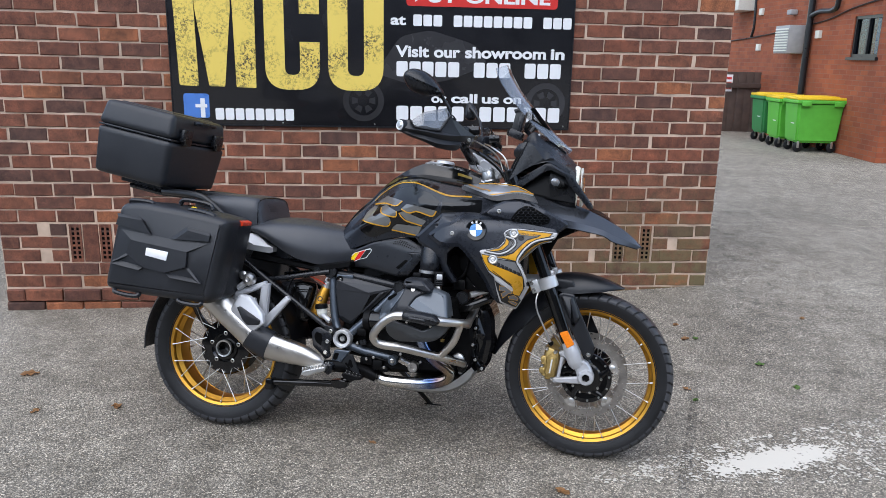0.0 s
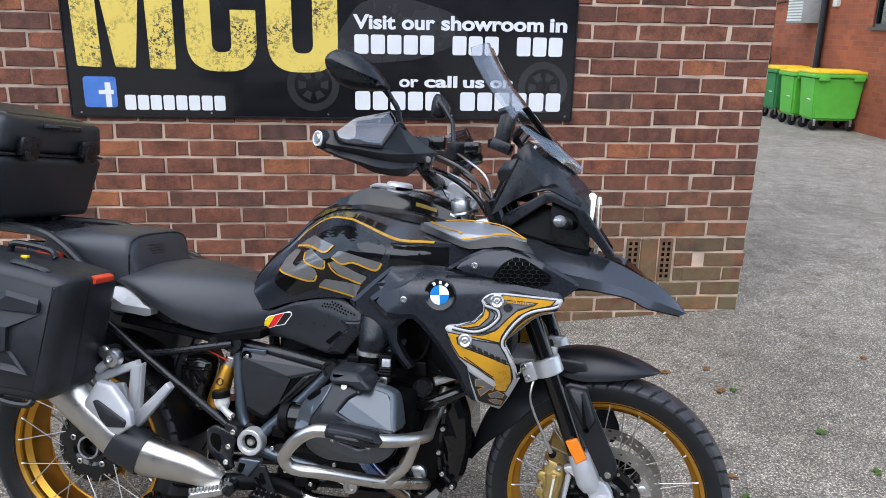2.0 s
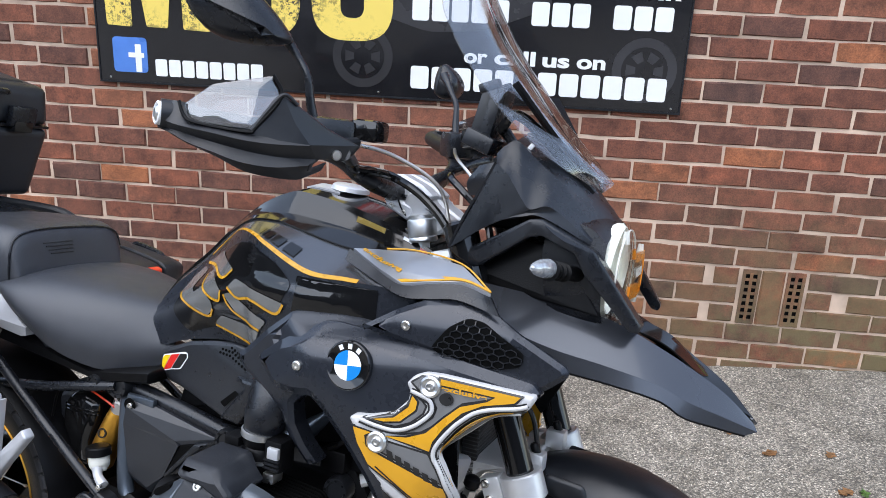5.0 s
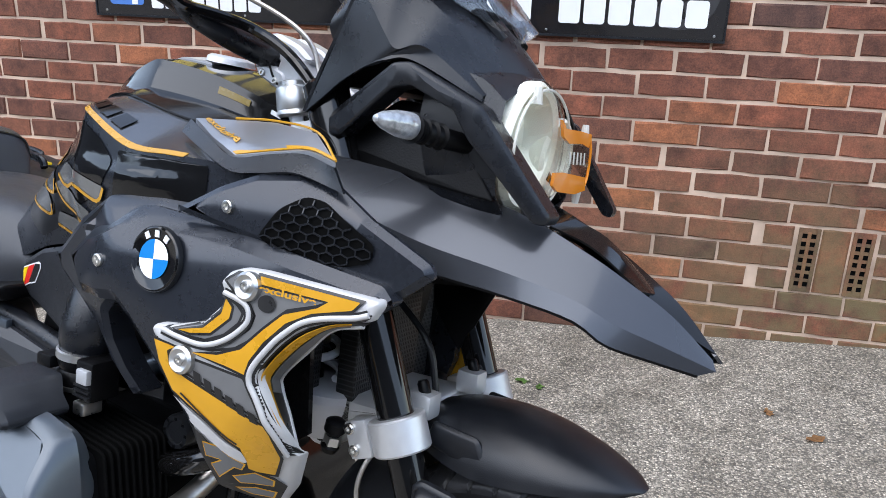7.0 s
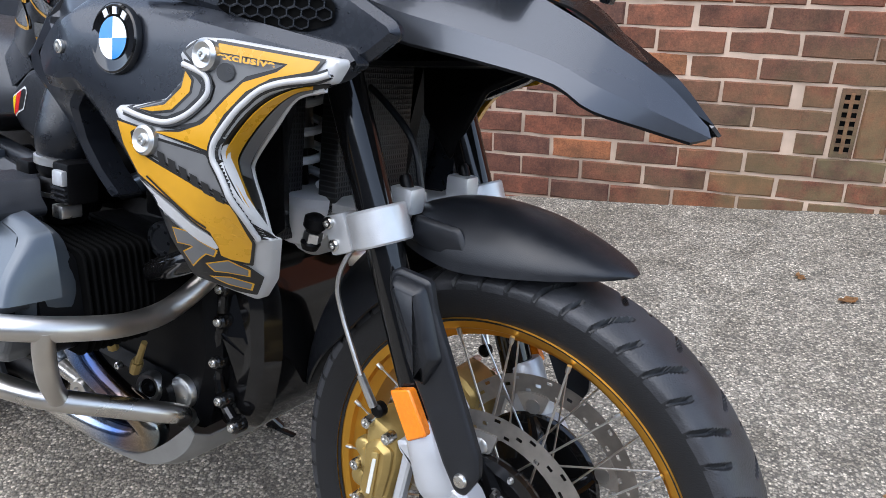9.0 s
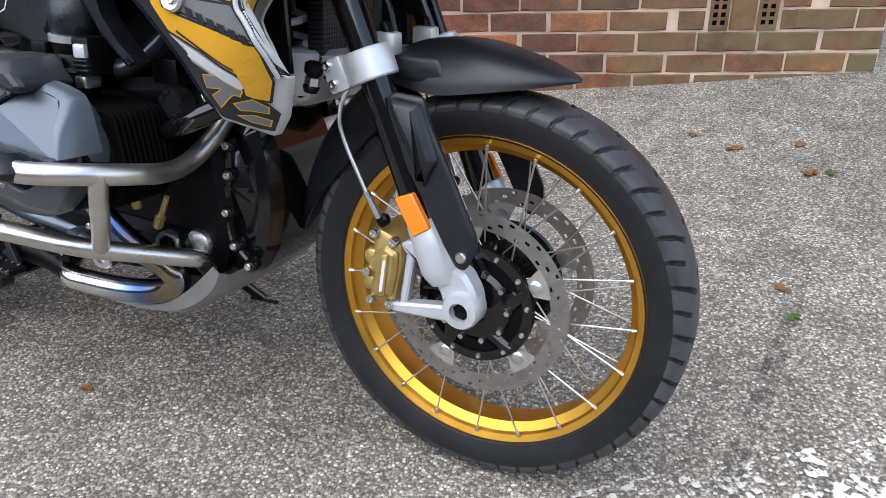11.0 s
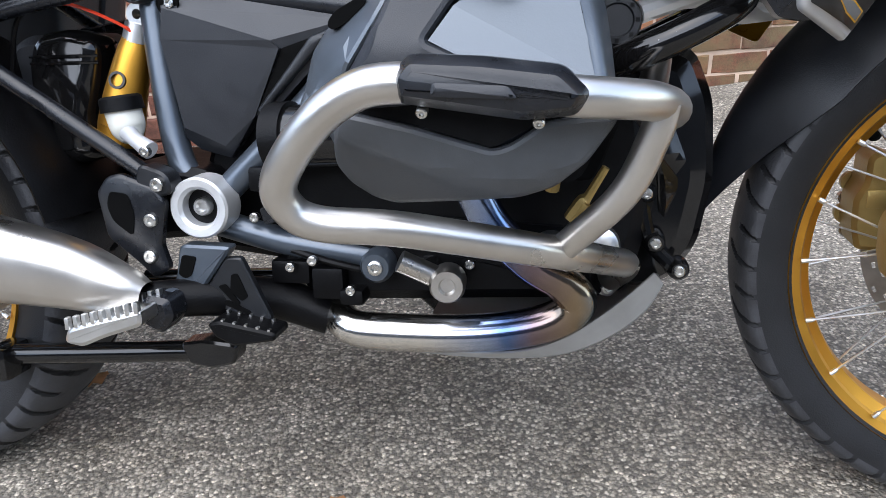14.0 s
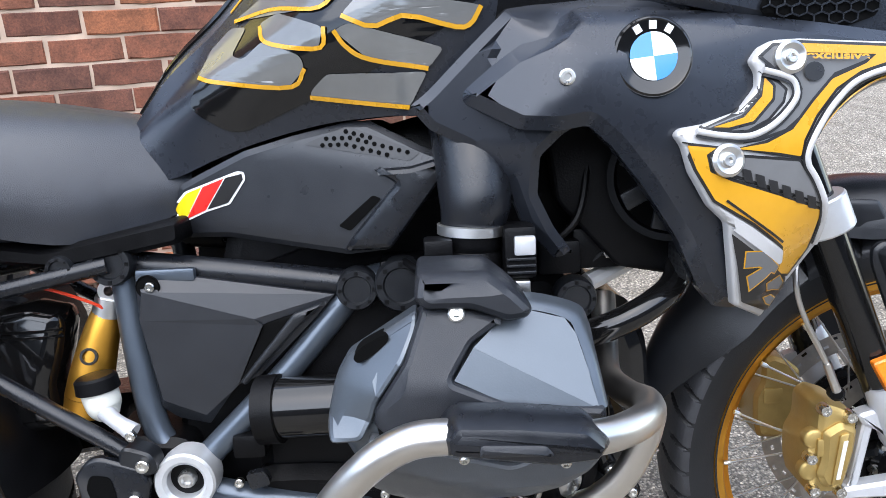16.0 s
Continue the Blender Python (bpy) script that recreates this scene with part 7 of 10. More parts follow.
part("tail_light", box(P(-0.20, 0.0, 0.86), (0.10, 0.10, 0.06), 0.015), "red_lens", bike, "red tail light")
part("number_plate_holder", panel([(-0.30, 0.90), (-0.22, 0.90), (-0.32, 0.62), (-0.36, 0.62)], 0.02, 0.04, 0.005, 0.003), "matte", bike)


# ---- engine ----
part("crankcase", boss([(0.60, 0.36), (0.60, 0.56), (0.68, 0.62), (0.98, 0.64), (1.03, 0.58), (1.05, 0.42), (1.02, 0.30), (0.70, 0.28)], [(0.02, -0.125), (0.0, -0.11), (0.0, 0.11), (0.02, 0.125)], 0.02), "dark", bike, "black engine casing")
front_cover = part("front_cover", boss([(1.000, 0.60), (1.050, 0.590), (1.090, 0.575), (1.112, 0.52), (1.118, 0.43), (1.104, 0.35), (1.075, 0.305), (1.030, 0.29), (0.995, 0.31), (0.975, 0.40), (0.978, 0.52)], [(0.03, -0.115), (0.0, -0.10), (0.0, 0.060), (0.012, 0.085), (0.030, 0.094)], 0.015), "gloss", bike, "gloss black front engine cover", 25)
part("cover_face", panel([(1.045, 0.585), (1.085, 0.560), (1.105, 0.500), (1.108, 0.430), (1.094, 0.352), (1.072, 0.318), (1.050, 0.345), (1.040, 0.420), (1.042, 0.500)], lambda s, h: 0.112 - 0.55 * max(0, s - 1.05) - 0.28 * abs(h - 0.47 + 0.5 * (s - 1.05)), 0.02, 0.004, 0.004, 0.012, 0.006), "gloss", front_cover, "faceted black face", 14)
part("cover_wedge", panel([(1.046, 0.470), (1.090, 0.420), (1.086, 0.350), (1.058, 0.352)], lambda s, h: 0.114 - 0.9 * max(0, s - 1.052) + 0.35 * min(0, h - 0.42), 0.01, 0.003, 0.003, 0.012, 0.004), "gloss", front_cover, "", 14)
FLANGE = [(1.046, 0.560), (1.048, 0.536), (1.046, 0.486), (1.038, 0.420), (1.050, 0.362), (1.078, 0.330)]
part("cover_flange", tube([P(s - 0.004, 0.108, h) for s, h in FLANGE], 0.0085, 10), "gloss", front_cover, "rounded flange along the cover")
for _s, _h in FLANGE[1:]:
    part("bolt_boss", lathe([(0.0, 0.008), (0.009, 0.008), (0.012, 0.004), (0.014, -0.012), (0.0, -0.012)], P(_s, 0.112, _h), (0.1, -1, 0), 16), "gloss", front_cover)
    bolt(front_cover, _s, 0.120, _h, 0.0065, "cover_bolt", axis=(0.1, -1, 0))
part("lambda_sensor", tube([P(0.955, 0.19, 0.405), P(0.968, 0.195, 0.425), P(0.972, 0.196, 0.430), P(0.990, 0.20, 0.462)], [0.0085, 0.0085, 0.0055, 0.0045], 8), "gold_cast", bike, "brassy exhaust sensor")
part("filler_ring", lathe([(0.012, -0.004), (0.016, 0.004), (0.021, 0.005), (0.024, 0.0), (0.024, -0.012), (0.012, -0.012)], P(0.934, 0.150, 0.357), (0.2, -1, 0.1), 28, True), "alu", bike, "bright ring of the oil filler")
part("filler_plug", lathe([(0.0, 0.006), (0.006, 0.006), (0.009, 0.001), (0.0145, 0.001), (0.0145, -0.012), (0.0, -0.012)], P(0.934, 0.150, 0.357), (0.2, -1, 0.1), 20), "dark", bike)
part("belt_pulley", lathe([(0, 0.010), (0.018, 0.010), (0.024, 0.006), (0.026, 0.0), (0.026, -0.02), (0, -0.02)], P(0.985, 0.128, 0.36), (0, -1, 0), 24), "alu", bike, "small alloy cover")
part("lower_cover", boss([(0.60, 0.40), (0.66, 0.40), (0.98, 0.38), (1.00, 0.30), (0.66, 0.285), (0.60, 0.32)], [(0.0, -0.14), (0.0, 0.13), (0.015, 0.145)], 0.02), "dark", bike)
part("gearbox", boss([(0.50, 0.34), (0.50, 0.46), (0.58, 0.58), (0.66, 0.58), (0.66, 0.32)], [(0.01, -0.11), (0.0, -0.10), (0.0, 0.10), (0.01, 0.11)], 0.02), "dark", bike)
part("airbox", boss([(0.56, 0.62), (0.60, 0.76), (0.80, 0.82), (1.0, 0.86), (1.08, 0.80), (1.0, 0.66), (0.76, 0.63)], [(0.02, -0.10), (0.0, -0.09), (0.0, 0.09), (0.02, 0.10)], 0.03), "dark", bike, "black airbox")


def build_cylinder(sgn):
    f = (lambda b: b) if sgn > 0 else mirrored
    cyl = part("cylinder", f(boss([(0.81, 0.47), (0.80, 0.57), (0.83, 0.615), (0.97, 0.60), (0.985, 0.52), (0.965, 0.47)], [(0.0, 0.11), (0.0, 0.34)], 0.015)), "dark", bike, "black finned cylinder")
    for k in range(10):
        part("fin", f(boss([(0.805, 0.465), (0.795, 0.57), (0.83, 0.622), (0.985, 0.606), (1.0, 0.52), (0.978, 0.462)], [(0.002, 0.185 + k * 0.0105), (0.0, 0.1865 + k * 0.0105), (0.0, 0.1885 + k * 0.0105), (0.002, 0.19 + k * 0.0105)], 0.012)), "gap_and_fin_black", cyl)
    HEAD = [(0.726, 0.535), (0.732, 0.570), (0.748, 0.598), (0.780, 0.622), (0.815, 0.640), (0.882, 0.640), (0.928, 0.634), (0.960, 0.620), (0.980, 0.575), (0.984, 0.535), (0.966, 0.500), (0.922, 0.470), (0.826, 0.455), (0.772, 0.463), (0.748, 0.490)]
    head = part("cylinder_head", f(boss(HEAD, [(0.004, 0.290), (0.0, 0.300), (0.002, 0.330), (0.014, 0.350), (0.032, 0.362), (0.048, 0.368)], 0.02)), "head", bike, "grey metallic cylinder head cover", 50)

    def face(s, h):
        return 0.386 - 0.42 * max(0, h - 0.585) - 0.20 * max(0, 0.54 - h) - 0.45 * max(0, 0.80 - s) * min(1, max(0, (h - 0.52) / 0.03))

    low = [(0.765, 0.537), (0.787, 0.532), (0.829, 0.522), (0.894, 0.503), (0.908, 0.507), (0.937, 0.526), (0.974, 0.531), (0.991, 0.530), (0.993, 0.526), (0.971, 0.494), (0.944, 0.470), (0.916, 0.460), (0.858, 0.454), (0.799, 0.448), (0.779, 0.453), (0.760, 0.468), (0.752, 0.486), (0.755, 0.501), (0.762, 0.520)]
    fold = ((0.74, 0.522), (0.761, 0.516), (0.822, 0.494), (0.898, 0.477), (0.966, 0.487), (1.0, 0.495))
    part("lower_head_cover", f(panel(low, lambda s, h: 0.386 - 0.15 * max(0, 0.54 - h) - 0.75 * max(0, lerp_table(fold, s) - h), 0.05, 0.005, 0.005, 0.012, 0.006)), "cover_grey", head, "dark grey lower cover", 22)
    part("recess", f(boss([(0.770, 0.560), (0.775, 0.534), (0.829, 0.523), (0.894, 0.504), (0.935, 0.526), (0.956, 0.530), (0.958, 0.560)], [(0.0, 0.33), (0.0, 0.374)], 0.004)), "dark", head)
    x = [(0.819, 0.652), (0.860, 0.650), (0.895, 0.640), (0.863, 0.620), (0.843, 0.590), (0.893, 0.568), (0.980, 0.560), (0.982, 0.548), (0.867, 0.545), (0.828, 0.540), (0.785, 0.537), (0.770, 0.548), (0.772, 0.562), (0.802, 0.608)]
    xc = part("head_guard", f(panel(x, lambda s, h: face(s, h) + 0.007, 0.04, 0.006, 0.006, 0.012, 0.004)), "rough_plastic", bike, "matte black cylinder head guard", 22)
    top = [(0.816, 0.684), (0.882, 0.683), (0.902, 0.668), (0.920, 0.650), (0.915, 0.640), (0.895, 0.638), (0.862, 0.651), (0.822, 0.652), (0.812, 0.662)]
    part("coil_cover", f(panel(top, lambda s, h: 0.378 - 0.75 * max(0, h - 0.665), 0.09, 0.008, 0.010, 0.012, 0.006)), "rough_plastic", xc, "", 22)
    hp = part("head_plate", f(facet([(s, h, face(s, h) + 0.003) for s, h in ((0.864, 0.6165), (0.975, 0.5575), (0.924, 0.565), (0.893, 0.566), (0.845, 0.590))], 0.345)), "head", head, "grey metallic plate", 14)
    part("plate_slope", f(facet([(s, h, face(s, h) + 0.003 - 0.40 * max(0, (h - 0.616) * 0.885 + (s - 0.863) * 0.466)) for s, h in ((0.864, 0.6165), (0.895, 0.639), (0.916, 0.642), (0.952, 0.632), (0.961, 0.619), (0.968, 0.590), (0.975, 0.5575))], 0.34)), "head", hp, "", 14)
    fe = [(0.895, 0.639), (0.916, 0.642), (0.952, 0.632), (0.961, 0.619), (0.968, 0.590), (0.975, 0.5575)]
    up = lambda s, h: face(s, h) + 0.003 - 0.40 * max(0, (h - 0.616) * 0.885 + (s - 0.863) * 0.466)
    part("plate_edge", f(skin([[P(s, up(s, h), h) for s, h in fe], [P(s + e, up(s, h) - 0.010, h + g) for (s, h), e, g in zip(fe, (0.002, 0.004, 0.009, 0.011, 0.011, 0.010), (0.006, 0.007, 0.005, 0.002, 0.001, 0.0))], [P(s + e, 0.318, h + g) for (s, h), e, g in zip(fe, (0.004, 0.007, 0.016, 0.019, 0.019, 0.017), (0.009, 0.010, 0.007, 0.003, 0.001, 0.0))]], 20, 4, 0, True)), "head", hp, "", 60)
    lf = [(0.725, 0.548), (0.733, 0.582), (0.746, 0.603), (0.813, 0.647), (0.815, 0.642), (0.812, 0.630), (0.801, 0.607), (0.774, 0.568), (0.770, 0.553), (0.758, 0.532), (0.728, 0.530)]
    lp = part("head_end_plate", f(panel(lf, lambda s, h: face(s, h) + 0.002 - 0.5 * max(0, (h - 0.565) * 0.75 - (s - 0.755) * 0.66), 0.03, 0.005, 0.004, 0.010, 0.006)), "head", head, "grey metallic end plate", 14)
    # a black block stands in for the shaded slot
    part("breather_slot", f(boss([(0.752, 0.606), (0.760, 0.616), (0.784, 0.628), (0.788, 0.622), (0.772, 0.608), (0.757, 0.600)], [(0.0, 0.33), (0.0, 0.356)], 0.006)), "gap_and_fin_black", lp)
    bolt(xc, 0.850, 0.366 * sgn, 0.646, 0.008, axis=(0, -sgn, 0.4))
    # crash bar guard and bars
    gb = [(0.829, 0.566), (0.842, 0.581), (0.895, 0.578), (0.952, 0.571), (0.972, 0.552), (0.962, 0.536), (0.925, 0.533), (0.833, 0.546)]
    gd = part("bar_guard", f(boss(gb, [(0.004, 0.405), (0.0, 0.415), (0.0, 0.445), (0.007, 0.458), (0.012, 0.460)], 0.006)), "matte", bike, "black plastic pad on the crash bar")
    part("pad_recess", f(boss([(0.862, 0.561), (0.915, 0.558), (0.922, 0.549), (0.860, 0.551)], [(0.0, 0.456), (0.0, 0.462), (0.003, 0.464)], 0.003)), "rough_plastic", gd)
    for s, h in ((0.849, 0.539), (0.935, 0.531)):
        bolt(gd, s, 0.436 * sgn, h, 0.0045, axis=(0, -sgn, -0.5))
    q = lambda pts: [P(s, n * sgn, h) for s, n, h in pts]
    bar = part("crash_bar", tube(q([(1.046, 0.10, 0.590), (1.040, 0.136, 0.553), (1.030, 0.19, 0.520), (1.036, 0.25, 0.518), (1.042, 0.31, 0.529), (1.018, 0.380, 0.541), (0.965, 0.428, 0.548), (0.90, 0.44, 0.556), (0.83, 0.438, 0.560), (0.795, 0.436, 0.553), (0.760, 0.432, 0.528), (0.728, 0.422, 0.487), (0.727, 0.412, 0.462), (0.750, 0.402, 0.445), (0.82, 0.382, 0.436), (0.93, 0.322, 0.405), (0.985, 0.235, 0.374), (1.015, 0.17, 0.350), (1.0, 0.135, 0.325)]), 0.0155, 16, 150), "steel", bike, "brushed stainless crash bar")
    part("crash_bar_strut", tube(q([(1.030, 0.365, 0.540), (1.022, 0.362, 0.51), (1.0, 0.345, 0.46), (0.952, 0.306, 0.405)]), 0.0135, 14), "steel", bar)
    part("crash_bar_foot", boss([(0.985, 0.33), (1.0, 0.336), (1.018, 0.32), (1.0, 0.30), (0.985, 0.305)], [(0.0, 0.125 * sgn), (0.0, 0.133 * sgn)], 0.005), "steel", bar)
    bolt(bar, 0.998, 0.135 * sgn, 0.312, 0.008, axis=(0, -sgn, 0))
    # inlet: rubber boot, clamp, throttle body
    boot = part("inlet_boot", tube(q([(0.865, 0.12, 0.86), (0.878, 0.20, 0.80), (0.880, 0.232, 0.74), (0.875, 0.235, 0.705)]), [0.040, 0.042, 0.039, 0.033], 24), "matte", bike, "black rubber inlet boot")
    part("hose_clamp", lathe([(0.034, -0.006), (0.0372, -0.005), (0.0372, 0.005), (0.034, 0.006)], P(0.875, 0.235 * sgn, 0.704), (0.05, 0, 1), 28), "alu", boot, "steel hose clamp")
    part("throttle_body", lathe([(0.0, 0.02), (0.034, 0.02), (0.034, 0.0), (0.030, -0.008), (0.034, -0.014), (0.034, -0.05), (0.028, -0.07), (0.0, -0.07)], P(0.874, 0.235 * sgn, 0.69), (0.05, 0, 1), 24), "dark", boot)
    part("throttle_clamp", lathe([(0.034, -0.003), (0.0365, -0.003), (0.0365, 0.003), (0.034, 0.003)], P(0.873, 0.235 * sgn, 0.66), (0.05, 0, 1), 28), "alu", boot)
    sb = part("throttle_sensor", box(P(0.922, 0.250 * sgn, 0.682), (0.034, 0.045, 0.055), 0.006), "dark", boot)
    part("sensor_cap", box(P(0.926, 0.274 * sgn, 0.690), (0.022, 0.010, 0.020), 0.003), "silver", sb, "pale metal connector")
    for k in range(3):
        part("sensor_rib", box(P(0.922, 0.273 * sgn, 0.662 + k * 0.007), (0.030, 0.006, 0.003), 0.001), "satin", sb)
    part("connector", box(P(0.92, 0.262 * sgn, 0.645), (0.022, 0.03, 0.018), 0.003), "alu", sb)
    part("sensor_block", box(P(0.838, 0.255 * sgn, 0.69), (0.03, 0.035, 0.018), 0.004), "dark", boot)
    # header pipe
    part("header_pipe", tube(q([(0.850, 0.225, 0.455), (0.873, 0.210, 0.402), (0.911, 0.190, 0.356), (0.946, 0.175, 0.330), (0.963, 0.165, 0.302), (0.930, 0.160, 0.275), (0.853, 0.158, 0.2585), (0.750, 0.155, 0.254), (0.690, 0.150, 0.258), (0.660, 0.110, 0.275)]), [0.020, 0.021, 0.021, 0.022, 0.023, 0.023, 0.023, 0.023, 0.022, 0.02], 18, 90), "heat", bike, "heat-blued stainless header pipe")
    part("header_flange", box(P(0.862, 0.24 * sgn, 0.458), (0.05, 0.05, 0.016), 0.004), "chrome", bike)
    part("spark_lead", tube(q([(0.935, 0.21, 0.44), (0.94, 0.215, 0.465), (0.95, 0.19, 0.50)]), 0.008, 8), "gold_cast", bike)
    hose = part("coolant_hose", tube(q([(0.965, 0.165, 0.553), (1.02, 0.20, 0.575), (1.075, 0.20, 0.60), (1.115, 0.175, 0.625), (1.13, 0.12, 0.66)]), 0.0165, 14), "gloss", bike, "black coolant hose")
    for k in range(5):
        part("hose_mark", box(P(1.035 + k * 0.004, 0.218 * sgn, 0.583 + k * 0.0018), (0.0015, 0.002, 0.008), 0), "white", hose)


build_cylinder(1)
build_cylinder(-1)
part("starter_motor", tube([P(0.63, 0.17, 0.49), P(0.745, 0.18, 0.495)], 0.036, 24), "gloss", bike, "black starter housing")
part("starter_cap", tube([P(0.62, 0.168, 0.488), P(0.645, 0.171, 0.49)], 0.041, 24), "dark", bike)
for _s, _n, _h, _x, _y, _z in ((0.62, 0.13, 0.325, 0.05, 0.05, 0.03), (0.67, 0.14, 0.315, 0.04, 0.05, 0.04), (0.60, 0.15, 0.44, 0.04, 0.03, 0.03), (0.70, 0.15, 0.30, 0.03, 0.04, 0.02), (1.03, 0.12, 0.66, 0.06, 0.05, 0.05), (1.10, 0.12, 0.655, 0.07, 0.05, 0.04), (0.98, 0.15, 0.655, 0.05, 0.04, 0.04), (0.80, 0.13, 0.64, 0.06, 0.06, 0.04)):
    part("engine_unit", box(P(_s, _n, _h), (_x, _y, _z), 0.006), "dark", bike)
for _s, _n, _h in ((0.585, 0.165, 0.395), (0.625, 0.165, 0.335), (0.655, 0.17, 0.345), (0.70, 0.17, 0.31), (0.76, 0.155, 0.365), (0.86, 0.15, 0.37), (0.84, 0.15, 0.34), (1.04, 0.15, 0.655), (1.065, 0.145, 0.64), (1.13, 0.15, 0.665)):
    bolt(bike, _s, _n, _h, 0.006)
part("pivot_bracket", boss([(0.595, 0.408), (0.618, 0.412), (0.625, 0.395), (0.60, 0.388)], [(0.0, 0.16), (0.0, 0.172)], 0.004), "satin", bike)
for _k, _path in enumerate((((0.60, 0.15, 0.36), (0.68, 0.16, 0.34), (0.74, 0.15, 0.33), (0.80, 0.14, 0.35)), ((0.95, 0.16, 0.66), (1.0, 0.17, 0.70), (1.02, 0.15, 0.78)), ((0.80, 0.17, 0.66), (0.82, 0.20, 0.655), (0.86, 0.21, 0.66)), ((1.02, 0.14, 0.64), (1.08, 0.15, 0.70), (1.06, 0.14, 0.78)))):
    part("cable", tube([P(*p) for p in _path], 0.0045, 8), "dark", bike)

# skid plate
_side = ((0.760, 0.236), (0.840, 0.232), (0.900, 0.234), (0.955, 0.243), (1.005, 0.268), (1.040, 0.300), (1.056, 0.330))
_edge = ((0.760, 0.242), (0.840, 0.239), (0.900, 0.243), (0.950, 0.262), (0.995, 0.294), (1.030, 0.326), (1.046, 0.342))
_low = [(s + 0.002, h - 0.012) for s, h in _side]
part("skid_plate", skin([[P(s, n, h) for s, h in r] for n, r in ((0.172, _edge), (0.168, _side), (0.140, _low), (0.0, [(s, h - 0.004) for s, h in _low]), (-0.140, _low), (-0.168, _side), (-0.172, _edge))], 24, 2, 0.003), "skid_alu", bike, "bare aluminium skid plate", 30)
part("skid_bracket", tube([P(0.765, 0.185, 0.352), P(0.815, 0.17, 0.325)], 0.013, 12), "steel", bike)
part("skid_lug", lathe([(0.0, 0.012), (0.008, 0.012), (0.010, 0.018), (0.018, 0.018), (0.021, 0.012), (0.021, -0.012), (0, -0.012)], P(0.818, 0.175, 0.325), (0.1, -1, 0), 20), "steel", bike)

# ---- frame ----
for _s in (1, -1):
    for _nm, _pts, _r in (("frame_tube", ((0.455, 0.135, 0.668), (0.466, 0.148, 0.56), (0.484, 0.16, 0.46), (0.520, 0.17, 0.41)), 0.0165), ("frame_tube", ((0.455, 0.135, 0.664), (0.60, 0.142, 0.646), (0.742, 0.150, 0.627)), 0.0165), ("frame_tube", ((0.742, 0.150, 0.627), (0.65, 0.158, 0.525), (0.530, 0.17, 0.41)), 0.0165), ("frame_tube", ((0.530, 0.17, 0.385), (0.62, 0.165, 0.360), (0.735, 0.155, 0.340)), 0.0165), ("frame_tube", ((0.742, 0.150, 0.627), (0.87, 0.12, 0.66), (1.0, 0.08, 0.80), (1.10, 0.03, 0.98)), 0.019)):
        part(_nm, tube([P(s, (n - 0.022) * _s, h) for s, n, h in _pts], _r, 16), "matte" if _pts[1][0] == 0.60 else "frame", bike, "black upper frame tube" if _pts[1][0] == 0.60 else "blue-grey metallic frame tube")
    for s, n, h, r in ((0.452, 0.140, 0.669, 0.027), (0.742, 0.155, 0.627, 0.025), (0.997, 0.172, 0.607, 0.025), (0.795, 0.165, 0.632, 0.032), (0.398, 0.15, 0.667, 0.016)):
        cp = part("frame_cap", lathe([(0.0, 0.006), (r * 0.62, 0.006), (r * 0.68, 0.009), (r * 0.92, 0.009), (r, 0.004), (r, -0.02), (0, -0.02)], P(s, n * _s, h), (0, -_s, 0), 28), "satin", bike, "black frame end cap")
        # notches are not cut: dark squares on the cap paint their shade
        for k in range(8):
            a = k * math.pi / 4
            part("cap_notch_shade", box(P(s + math.cos(a) * r * 0.8, (n + 0.009) * _s, h + math.sin(a) * r * 0.8), (r * 0.16, 0.002, r * 0.16), 0), "dark", cp)
    part("node_gusset", box(P(0.515, 0.140 * _s, 0.652), (0.07, 0.012, 0.016), 0.004), "frame", bike)
    pv = part("pivot_ring", lathe([(0.022, 0.001), (0.026, 0.005), (0.034, 0.006), (0.0365, 0.003), (0.037, -0.03), (0.02, -0.03)], P(0.527, 0.184 * _s, 0.410), (0, -_s, 0), 36, True), "silver", bike, "silver swing arm pivot ring")
    part("pivot_bolt", lathe([(0.0, 0.003), (0.0045, 0.003), (0.006, 0.008), (0.009, 0.008), (0.011, 0.004), (0.011, -0.02), (0, -0.02)], P(0.527, 0.175 * _s, 0.410), (0, -_s, 0), 20), "alu", pv)
    part("pivot_well", lathe([(0.0, 0.0), (0.024, 0.0), (0.024, -0.02)], P(0.527, 0.172 * _s, 0.41), (0, -_s, 0), 24), "dark", pv)
    bolt(bike, 0.732, 0.172 * _s, 0.339, 0.009, axis=(0, -_s, 0))
    part("lower_lug", lathe([(0, 0.012), (0.016, 0.012), (0.020, 0.006), (0.020, -0.02), (0, -0.02)], P(0.732, 0.16 * _s, 0.339), (0, -_s, 0), 20), "frame", bike)
    tri = None
